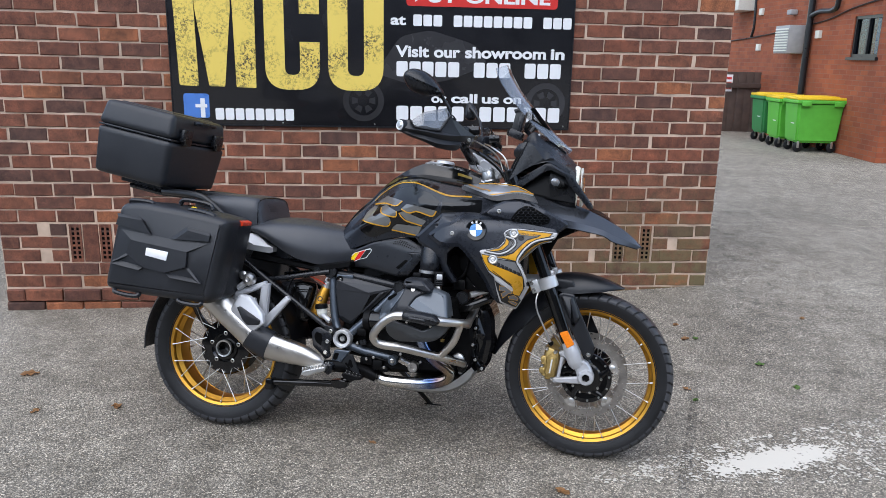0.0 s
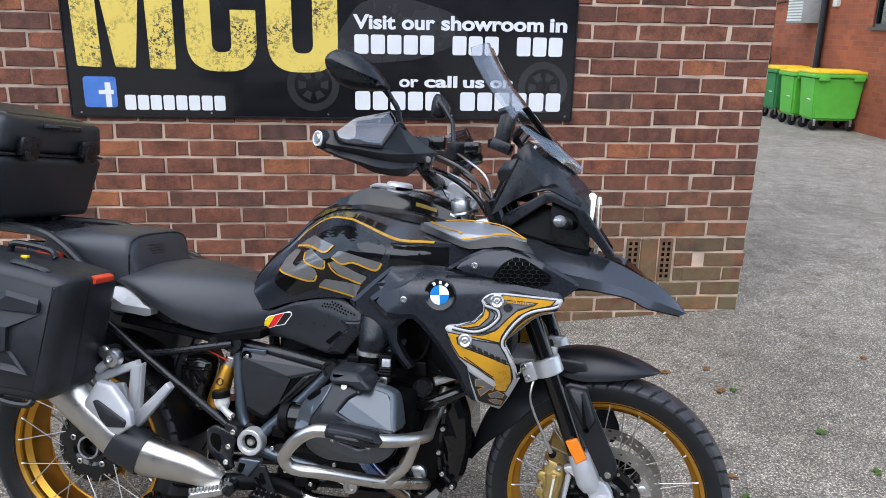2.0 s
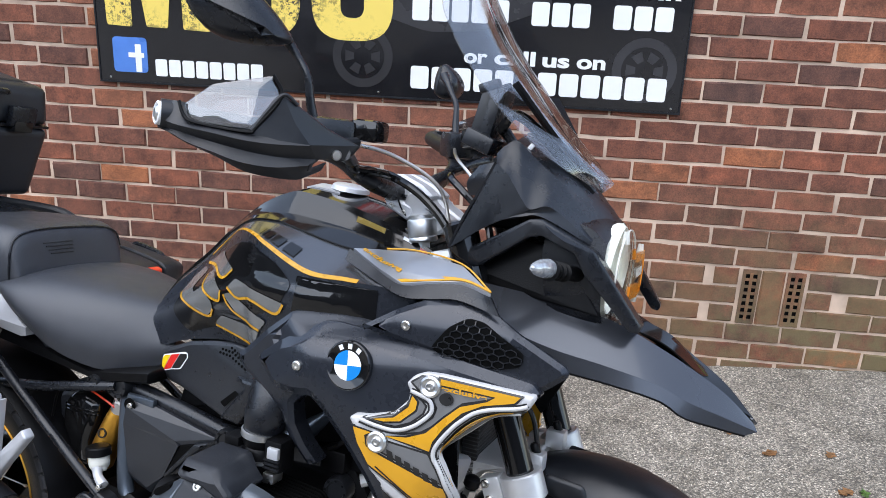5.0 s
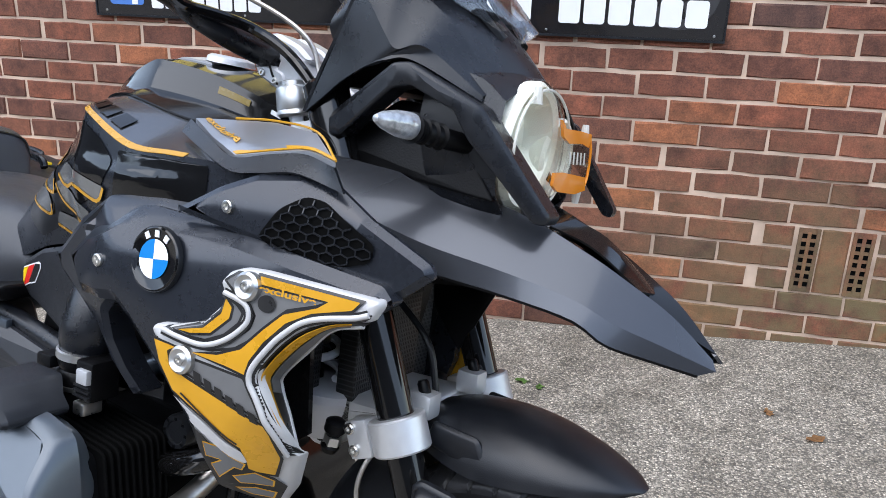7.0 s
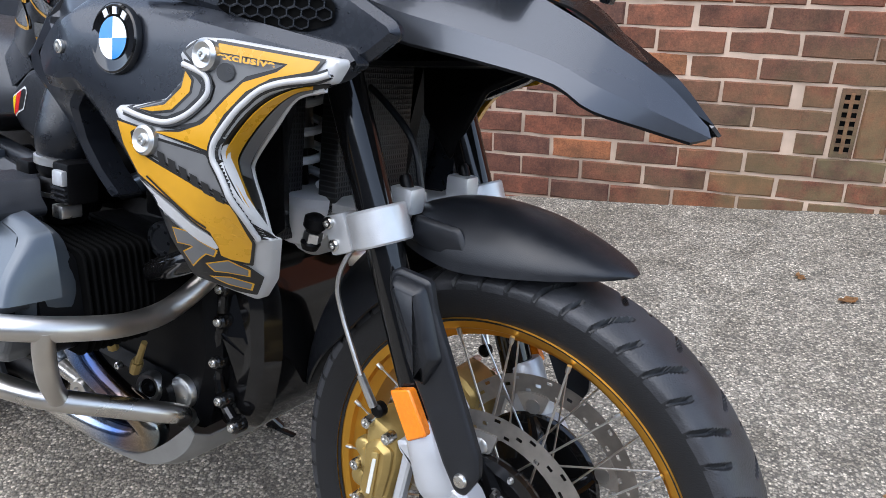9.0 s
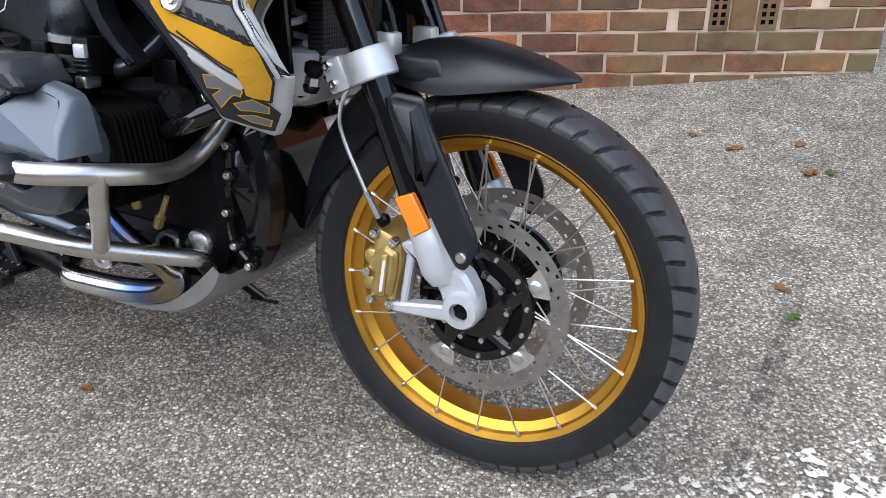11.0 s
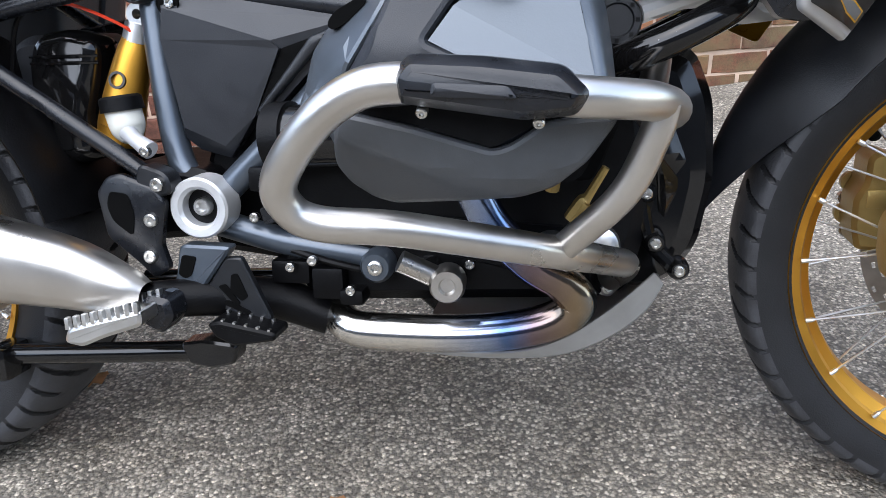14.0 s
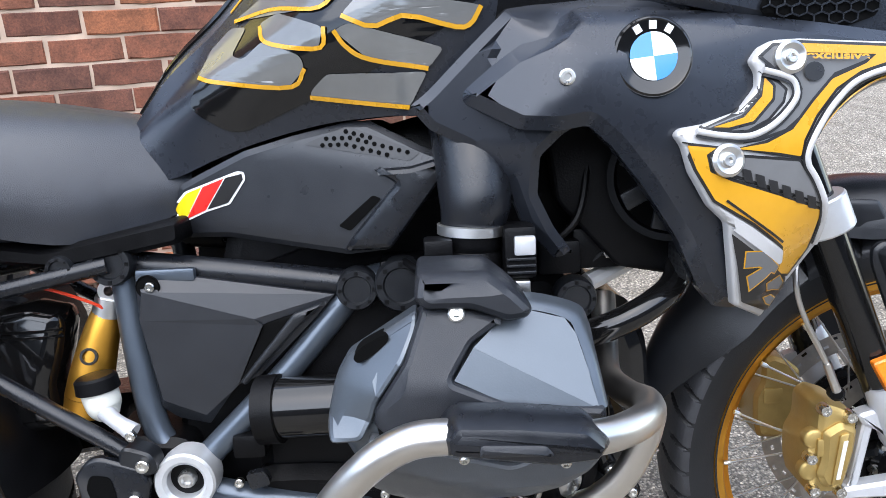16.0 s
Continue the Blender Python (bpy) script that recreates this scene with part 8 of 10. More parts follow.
    for q in ([(0.478, 0.652, 0.140), (0.501, 0.656, 0.140), (0.713, 0.619, 0.144), (0.618, 0.597, 0.157), (0.490, 0.636, 0.157)],
              [(0.490, 0.636, 0.157), (0.618, 0.597, 0.157), (0.627, 0.588, 0.155), (0.590, 0.513, 0.150), (0.549, 0.478, 0.149), (0.500, 0.500, 0.151), (0.484, 0.601, 0.156)],
              [(0.590, 0.513, 0.150), (0.582, 0.505, 0.144), (0.549, 0.462, 0.136), (0.511, 0.472, 0.136), (0.494, 0.488, 0.140), (0.500, 0.500, 0.151), (0.549, 0.478, 0.149)],
              [(0.618, 0.597, 0.157), (0.713, 0.619, 0.144), (0.690, 0.593, 0.144), (0.618, 0.524, 0.144), (0.590, 0.513, 0.146), (0.627, 0.588, 0.148)],
              [(0.478, 0.652, 0.140), (0.490, 0.636, 0.157), (0.484, 0.601, 0.156), (0.500, 0.500, 0.151), (0.494, 0.488, 0.140), (0.477, 0.601, 0.138)]):
        _bm = facet(q, 0.122)
        _bm = _bm if _s > 0 else mirrored(_bm)
        if tri:
            part("cover_face", _bm, "side_plastic", tri, "", 12)
        else:
            tri = part("battery_cover", _bm, "side_plastic", bike, "matte black three-cornered cover", 12)
    # the slot's shade is painted as a black sheet
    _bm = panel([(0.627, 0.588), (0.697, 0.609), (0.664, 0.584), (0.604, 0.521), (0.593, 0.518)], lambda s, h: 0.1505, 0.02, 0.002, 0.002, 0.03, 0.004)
    part("cover_slot_shade", _bm if _s > 0 else mirrored(_bm), "gap_and_fin_black", tri, "black patch for the shade in a slot", 45)
    _bm = panel([(0.664, 0.600), (0.706, 0.614), (0.668, 0.583), (0.600, 0.514), (0.594, 0.519), (0.612, 0.540)], lambda s, h: 0.156, 0.006, 0.003, 0.003, 0.03, 0.003)
    part("cover_rim", _bm if _s > 0 else mirrored(_bm), "satin", tri, "dark grey outer rim", 45)
    # black disc painted as the shade round the screw
    part("screw_well_shade", lathe([(0.0, 0.0005), (0.012, 0.0005), (0.0135, 0.002), (0.0145, 0.0)], P(0.497, 0.1535 * _s, 0.641), (0, -_s, 0), 20), "gap_and_fin_black", tri)
    bolt(tri, 0.500, 0.155 * _s, 0.641, 0.006, axis=(0, -_s, 0))
    for _pts in (((0.08, 0.165, 0.700), (0.20, 0.172, 0.62), (0.33, 0.18, 0.538), (0.462, 0.185, 0.452)), ((0.13, 0.16, 0.612), (0.26, 0.165, 0.632), (0.35, 0.16, 0.650), (0.45, 0.145, 0.668))):
        part("subframe_tube", tube([P(s, n * _s, h) for s, n, h in _pts], 0.0105, 12), "matte", bike, "black subframe tube")

# ---- rear suspension, stands, rests ----
shock = part("rear_shock", tube([P(0.429, 0.11, 0.605), P(0.420, 0.112, 0.58), P(0.404, 0.115, 0.53), P(0.396, 0.116, 0.50)], [0.0175, 0.0215, 0.0265, 0.0285], 24), "gold_rim", bike, "gold rear shock absorber")
part("shock_collar", tube([P(0.434, 0.11, 0.622), P(0.428, 0.11, 0.600)], [0.0175, 0.019], 20), "alu", shock)
part("shock_eye", lathe([(0.006, -0.011), (0.0135, -0.011), (0.0135, 0.011), (0.006, 0.011)], P(0.438, 0.112, 0.632), (0, 1, 0), 20, True), "alu", shock)
part("shock_foot", tube([P(0.396, 0.116, 0.50), P(0.390, 0.116, 0.478)], [0.0285, 0.027], 22), "gold_rim", shock)
part("shock_badge", lathe([(0.0075, 0.0006), (0.0105, 0.0006), (0.0105, -0.003), (0.0075, -0.003)], P(0.412, 0.1395, 0.556), (0.1, -1, 0.15), 24, True), "decal_dark", shock, "plain dark ring mark")
res = part("fluid_reservoir", tube([P(0.428, 0.160, 0.522), P(0.434, 0.162, 0.500), P(0.440, 0.165, 0.488)], [0.0215, 0.020, 0.012], 20), "pale_plastic", bike, "pale brake fluid reservoir")
part("reservoir_cap", lathe([(0.0, 0.018), (0.021, 0.018), (0.0245, 0.015), (0.0255, 0.0), (0, 0)], P(0.428, 0.160, 0.521), (-0.12, 0, 1), 24), "dark", res)
part("reservoir_bracket", tube([P(0.437, 0.170, 0.497), P(0.455, 0.185, 0.490), P(0.477, 0.192, 0.478)], [0.011, 0.009, 0.011], 12), "white_silver", res)
bolt(res, 0.477, 0.203, 0.478, 0.006)
part("brake_bolt_plate", boss([(0.462, 0.464), (0.497, 0.452), (0.502, 0.428), (0.470, 0.422), (0.455, 0.440)], [(0.0, 0.17), (0.0, 0.196), (0.003, 0.199)], 0.01), "satin", bike, "black bracket plate")
part("splash_guard", boss([(0.20, 0.60), (0.30, 0.62), (0.33, 0.56), (0.31, 0.44), (0.26, 0.42), (0.23, 0.50)], [(0.01, -0.07), (0.0, -0.06), (0.0, 0.05), (0.012, 0.062)], 0.02), "rough_plastic", bike, "black rear splash guard")
part("canister", boss([(0.24, 0.60), (0.275, 0.615), (0.315, 0.60), (0.33, 0.52), (0.31, 0.445), (0.27, 0.45), (0.25, 0.52)], [(0.008, 0.04), (0.0, 0.05), (0.0, 0.09), (0.012, 0.105)], 0.015), "rough_plastic", bike)
part("wire", tube([P(0.30, 0.13, 0.64), P(0.36, 0.14, 0.645), P(0.42, 0.13, 0.62), P(0.44, 0.12, 0.60)], 0.0022, 6), "red_lens", bike, "red wire")
part("wire", tube([P(0.27, 0.14, 0.56), P(0.30, 0.15, 0.63), P(0.35, 0.14, 0.65)], 0.003, 6), "dark", bike)
part("swing_arm", boss([(-0.03, 0.35), (0.06, 0.39), (0.30, 0.44), (0.50, 0.45), (0.54, 0.40), (0.50, 0.365), (0.30, 0.355), (0.05, 0.27), (-0.04, 0.28)], [(0.012, -0.14), (0.0, -0.12), (0.0, -0.045), (0.012, -0.03)], 0.02), "gloss", bike, "black single-sided swing arm")
part("arm_root", boss([(0.42, 0.36), (0.42, 0.46), (0.53, 0.45), (0.53, 0.37)], [(0.0, -0.12), (0.0, 0.15), (0.01, 0.16)], 0.02), "dark", bike)
for _s in (1, -1):
    hp = [(0.42, 0.448), (0.436, 0.452), (0.481, 0.436), (0.491, 0.418), (0.48, 0.366), (0.488, 0.338), (0.466, 0.326), (0.452, 0.342), (0.412, 0.376), (0.405, 0.429)]
    _bm = panel(hp, 0.200, 0.012, 0.004, 0.003, 0.03, 0.006)
    hpl = part("heel_plate", _bm if _s > 0 else mirrored(_bm), "matte", bike, "black heel guard plate")
    for s, h in ((0.486, 0.440), (0.473, 0.398), (0.467, 0.354)):
        bolt(hpl, s, 0.202 * _s, h, 0.008, axis=(0, -_s, 0))
    # the plate is solid: a black patch paints the shade of its opening
    part("plate_window_shade", boss([(0.424, 0.432), (0.447, 0.428), (0.452, 0.404), (0.447, 0.378), (0.424, 0.396), (0.418, 0.415)], [(0.0, 0.192 * _s), (0.0, 0.2012 * _s)], 0.006), "gap_and_fin_black", hpl, "black patch for the shade in an opening")
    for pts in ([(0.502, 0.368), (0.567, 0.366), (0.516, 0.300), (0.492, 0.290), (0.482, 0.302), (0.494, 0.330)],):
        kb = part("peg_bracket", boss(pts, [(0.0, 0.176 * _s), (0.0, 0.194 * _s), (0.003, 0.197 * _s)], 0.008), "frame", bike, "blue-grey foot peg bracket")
        # likewise a black patch for the bracket's opening, shade as colour
        part("bracket_window_shade", boss([(0.505, 0.356), (0.523, 0.354), (0.514, 0.330), (0.506, 0.327), (0.498, 0.332)], [(0.0, 0.19 * _s), (0.0, 0.1985 * _s)], 0.004), "gap_and_fin_black", kb, "black patch for the shade in an opening")
    part("peg_pivot", lathe([(0.0, 0.016), (0.011, 0.016), (0.015, 0.010), (0.015, -0.03), (0, -0.03)], P(0.497, 0.215 * _s, 0.306), (0, -_s, 0), 18), "frame", bike)
    peg = part("foot_peg", boss([(0.402, 0.276), (0.408, 0.292), (0.440, 0.302), (0.500, 0.318), (0.500, 0.300), (0.452, 0.284), (0.424, 0.272)], [(0.0, 0.235 * _s), (0.0, 0.238 * _s), (0.0, 0.286 * _s), (0.004, 0.289 * _s)], 0.006), "alu", bike, "serrated bare alloy foot peg")
    for k in range(9):
        for j in (0, 1):
            part("peg_tooth", box(P(0.409 + k * 0.0108, (0.239 + 0.046 * j) * _s, 0.2985 + k * 0.0027), (0.0052, 0.007, 0.014), 0.001), "alu", peg)
    part("peg_arm", boss([(0.485, 0.322), (0.512, 0.318), (0.516, 0.296), (0.500, 0.276), (0.480, 0.286), (0.470, 0.300)], [(0.003, 0.212 * _s), (0.0, 0.216 * _s), (0.0, 0.248 * _s), (0.006, 0.254 * _s)], 0.006), "matte", peg)
    ped = part("brake_pedal" if _s > 0 else "gear_lever", boss([(0.556, 0.352), (0.576, 0.353), (0.609, 0.278), (0.600, 0.270), (0.535, 0.294), (0.522, 0.304)], [(0.0, 0.184 * _s), (0.0, 0.192 * _s), (0.002, 0.194 * _s)], 0.004), "satin", bike, "dark grey drilled pedal plate")
    # the pedal is not cut through: black patches paint the shaded cut-outs
    for o in ([(0.563, 0.333), (0.571, 0.334), (0.582, 0.306), (0.574, 0.300), (0.560, 0.312)], [(0.545, 0.318), (0.555, 0.321), (0.572, 0.297), (0.567, 0.293)], [(0.545, 0.298), (0.556, 0.301), (0.585, 0.287), (0.580, 0.283)]):
        part("pedal_slot_shade", boss(o, [(0.0, 0.188 * _s), (0.0, 0.1952 * _s)], 0.003), "gap_and_fin_black", ped, "black patch for the shade in a cut-out")
    tr = part("pedal_tread", boss([(0.545, 0.283), (0.560, 0.287), (0.627, 0.275), (0.627, 0.266), (0.575, 0.257), (0.552, 0.268)], [(0.0, 0.19 * _s), (0.0, 0.228 * _s), (0.003, 0.231 * _s)], 0.004), "dark", ped, "black serrated tread")
    for k in range(10):
        part("tread_tooth", box(P(0.556 + k * 0.007, (0.196 + 0.03 * (k % 2)) * _s, 0.2865 - k * 0.0012), (0.003, 0.005, 0.006), 0), "alu", tr)
    part("return_spring", tube([P(0.511, 0.19 * _s, 0.352), P(0.509, 0.192 * _s, 0.33)], 0.006, 10), "steel", bike)
cs = part("centre_stand", tube([P(0.240, 0.185, 0.212), P(0.30, 0.185, 0.216), P(0.47, 0.18, 0.226), P(0.52, 0.178, 0.232), P(0.58, 0.16, 0.26)], [0.0135, 0.0135, 0.0135, 0.016, 0.014], 14), "gloss", bike, "black folded centre stand")
part("stand_foot", box(P(0.235, 0.185, 0.205), (0.03, 0.05, 0.045), 0.008), "gloss", cs)
part("stand_leg", tube([P(0.225, -0.165, 0.212), P(0.50, -0.165, 0.224), P(0.56, -0.155, 0.245)], 0.0125, 12), "gloss", cs)
part("stand_cross", tube([P(0.52, -0.16, 0.226), P(0.52, 0.16, 0.226)], 0.010, 10), "gloss", cs)
part("stand_toe", boss([(0.49, 0.245), (0.52, 0.250), (0.565, 0.246), (0.56, 0.222), (0.53, 0.214), (0.50, 0.218)], [(0.0, 0.172), (0.0, 0.198), (0.003, 0.201)], 0.006), "gloss", cs)
# the side stand reaches the ground on the far side
part("side_stand", tube([P(0.62, -0.13, 0.30), P(0.72, -0.20, 0.18), P(0.80, -0.285, 0.062)], 0.0125, 12), "gloss", bike, "black side stand")
part("side_stand_foot", box(P(0.81, -0.295, 0.056), (0.08, 0.05, 0.012), 0.004, Matrix.Rotation(radians(-11), 4, "X")), "dark", bike)

# ---- exhaust ----
part("collector", tube([P(0.66, 0.13, 0.262), P(0.60, 0.14, 0.285), P(0.53, 0.18, 0.300), P(0.46, 0.22, 0.305)], [0.024, 0.026, 0.024, 0.022], 18), "dark", bike, "dark collector pipe")


def silencer():
    """A flattened stainless silencer that sweeps up beside the rear wheel."""
    axis = [(0.475, 0.235, 0.315), (0.45, 0.238, 0.322), (0.39, 0.242, 0.342), (0.315, 0.250, 0.358), (0.255, 0.258, 0.374), (0.185, 0.264, 0.408), (0.135, 0.268, 0.450), (0.08, 0.272, 0.498), (0.02, 0.276, 0.550), (-0.03, 0.28, 0.595)]
    size = [(0.018, 0.016), (0.028, 0.026), (0.040, 0.035), (0.048, 0.040), (0.053, 0.044), (0.050, 0.047), (0.048, 0.048), (0.050, 0.048), (0.050, 0.048), (0.045, 0.044)]
    k = 20
    rails = []
    for j in range(k + 1):
        a = 2 * math.pi * j / k
        row = []
        for i, ((s, n, h), (v, w)) in enumerate(zip(axis, size)):
            p, q = axis[max(i - 1, 0)], axis[min(i + 1, len(axis) - 1)]
            d = Vector((q[0] - p[0], q[2] - p[2])).normalized()
            c, e = math.cos(a), math.sin(a)
            c, e = math.copysign(abs(c) ** 0.75, c), math.copysign(abs(e) ** 0.75, e)
            row.append(P(s - d.y * v * c, n + w * e, h + d.x * v * c))
        rails.append(row)
    return rails


sil = part("silencer", skin([[r[i] for i in range(6)] for r in silencer()], 24, 1), "steel", bike, "brushed stainless silencer")
part("silencer_can", skin([[r[i] for i in range(5, 10)] for r in silencer()], 20, 1), "steel", bike, "brushed steel silencer can")
part("silencer_band", skin([[P(*( (Vector(a).lerp(Vector(b), f)).x, -(Vector(a).lerp(Vector(b), f)).y * 1.0, (Vector(a).lerp(Vector(b), f)).z)) * 1.0 for f in (-0.1, 1.0)] for a, b in (((x[4].x, x[4].y, x[4].z), (x[5].x, x[5].y, x[5].z)) for x in silencer())], 4, 1, -0.004), "rough_plastic", sil, "black plastic band")
part("can_cover", panel([(0.097, 0.490), (0.131, 0.546), (0.145, 0.574), (0.186, 0.567), (0.246, 0.504), (0.256, 0.466), (0.209, 0.432), (0.186, 0.436)], lambda s, h: 0.318 - 0.20 * abs((h - 0.50) + 0.45 * (s - 0.18)), 0.020, 0.005, 0.004, 0.02, 0.005), "white_silver", bike, "brushed silver cover on the silencer")
part("can_cover_inset", panel([(0.141, 0.523), (0.156, 0.528), (0.243, 0.479), (0.237, 0.461), (0.186, 0.456), (0.168, 0.475)], lambda s, h: 0.324 - 0.15 * abs(h - 0.49), 0.008, 0.004, 0.003, 0.03, 0.006), "rough_plastic", bike, "black plastic inset")
hg = part("pillion_peg_hanger", panel([(0.088, 0.571), (0.223, 0.624), (0.23, 0.604), (0.107, 0.549)], 0.250, 0.022, 0.005, 0.004, 0.03, 0.004), "white_silver", bike, "silver cast pillion foot rest hanger")
part("hanger_arm", panel([(0.208, 0.605), (0.243, 0.618), (0.231, 0.448), (0.194, 0.445)], 0.252, 0.022, 0.005, 0.004, 0.03, 0.004), "white_silver", hg)
part("hanger_arm", panel([(0.209, 0.464), (0.315, 0.573), (0.33, 0.557), (0.224, 0.427), (0.187, 0.416), (0.172, 0.425)], 0.254, 0.022, 0.005, 0.004, 0.03, 0.005), "white_silver", hg)
part("hanger_plate", panel([(0.082, 0.563), (0.111, 0.547), (0.177, 0.553), (0.2, 0.49), (0.189, 0.458), (0.117, 0.513), (0.082, 0.519)], 0.236, 0.012, 0.004, 0.003, 0.03, 0.005), "white_silver", hg)
part("peg_arm", tube([P(0.173, 0.262, 0.634), P(0.113, 0.250, 0.589)], 0.013, 12), "white_silver", hg)
part("peg_eye", lathe([(0.006, 0.012), (0.010, 0.014), (0.022, 0.012), (0.025, 0.006), (0.025, -0.012), (0.006, -0.012)], P(0.163, 0.262, 0.628), (0, -1, 0), 24, True), "alu", hg)
bolt(hg, 0.195, 0.268, 0.434, 0.006, axis=(0, -1, 0))
part("pillion_peg", tube([P(0.130, 0.20, 0.635), P(0.135, 0.26, 0.642)], 0.017, 14), "rubber", bike, "folded pillion foot peg")
part("peg_end", lathe([(0, 0.003), (0.012, 0.003), (0.017, 0.0), (0.017, -0.008), (0, -0.008)], P(0.135, 0.262, 0.642), (0, -1, 0), 18), "alu", bike)

# ---- rear hub and mudguard ----
hub = part("rear_hub", lathe([(0.0, -0.05), (0.06, -0.05), (0.110, -0.045), (0.115, -0.035), (0.10, -0.028), (0.06, 0.0), (0.062, 0.01), (0.108, 0.022), (0.114, 0.034), (0.107, 0.044), (0.06, 0.047), (0.05, 0.040), (0.036, 0.040), (0.034, 0.060), (0.030, 0.060), (0.028, 0.02), (0.0, 0.02)], REAR, (0, -1, 0), 48), "gloss", bike, "gloss black rear hub")
part("hub_ring", lathe([(0.0285, 0.060), (0.0345, 0.061), (0.0355, 0.055), (0.0345, 0.045), (0.0285, 0.045)], REAR, (0, -1, 0), 36, True), "alu", hub, "bright ring on the hub")
for _k in range(5):
    _a = _k * 2 * math.pi / 5 + 0.3
    bolt(hub, REAR.x + math.cos(_a) * 0.062, -REAR.y + 0.044, REAR.z + math.sin(_a) * 0.062, 0.009, "wheel_bolt")
for _k in range(20):
    _a = _k * math.pi / 10
    bolt(hub, REAR.x + math.cos(_a) * 0.101, -REAR.y + 0.043, REAR.z + math.sin(_a) * 0.101, 0.0046, "spoke_bolt")
part("rear_disc", ring_disc(0.085, 0.138, 0.005, REAR + Vector((0, 0.075, 0))), "disc", bike, "drilled rear brake disc")
_rows = []
for _j in range(7):
    _v = _j / 3 - 1
    _rows.append([(REAR.x + math.cos(radians(a)) * (0.372 - 0.03 * abs(_v) ** 2.5), REAR.y - _v * 0.095, REAR.z + math.sin(radians(a)) * (0.372 - 0.03 * abs(_v) ** 2.5)) for a in (184, 176, 166, 155, 145, 132, 118, 100)])
part("rear_mudguard", skin(_rows, 20, 1, 0.005), "rough_plastic", bike, "black rear mudguard")
part("mudguard_stay", tube([P(-0.18, 0.15, 0.60), P(-0.12, 0.10, 0.42), P(-0.02, 0.02, 0.33)], 0.012, 10), "gloss", bike)


_rows = []
for _j in range(7):
    _v = _j / 3 - 1
    _rows.append([(REAR.x + math.cos(radians(a)) * (0.350 - 0.03 * abs(_v) ** 2.5), REAR.y - _v * 0.095, REAR.z + math.sin(radians(a)) * (0.350 - 0.03 * abs(_v) ** 2.5)) for a in (100, 84, 68, 52, 38, 24, 12)])
part("inner_fender", skin(_rows, 20, 1, 0.005), "dark", bike, "black inner fender before the rear wheel", 60)
cn = part("canister", boss([(0.283, 0.600), (0.295, 0.612), (0.335, 0.618), (0.370, 0.608), (0.376, 0.590), (0.368, 0.554), (0.353, 0.511), (0.356, 0.470), (0.348, 0.456), (0.325, 0.448), (0.298, 0.456), (0.293, 0.504), (0.272, 0.533), (0.274, 0.575)], [(0.012, 0.055), (0.003, 0.062), (0.0, 0.075), (0.0, 0.105), (0.006, 0.116), (0.016, 0.120)], 0.008), "gloss", bike, "black plastic breather canister", 40)
for _h in (0.585, 0.577):
    part("canister_rib", tube([P(0.278, 0.112, _h), P(0.30, 0.121, _h), P(0.352, 0.121, _h), P(0.372, 0.112, _h)], 0.0022, 6), "gloss", cn)


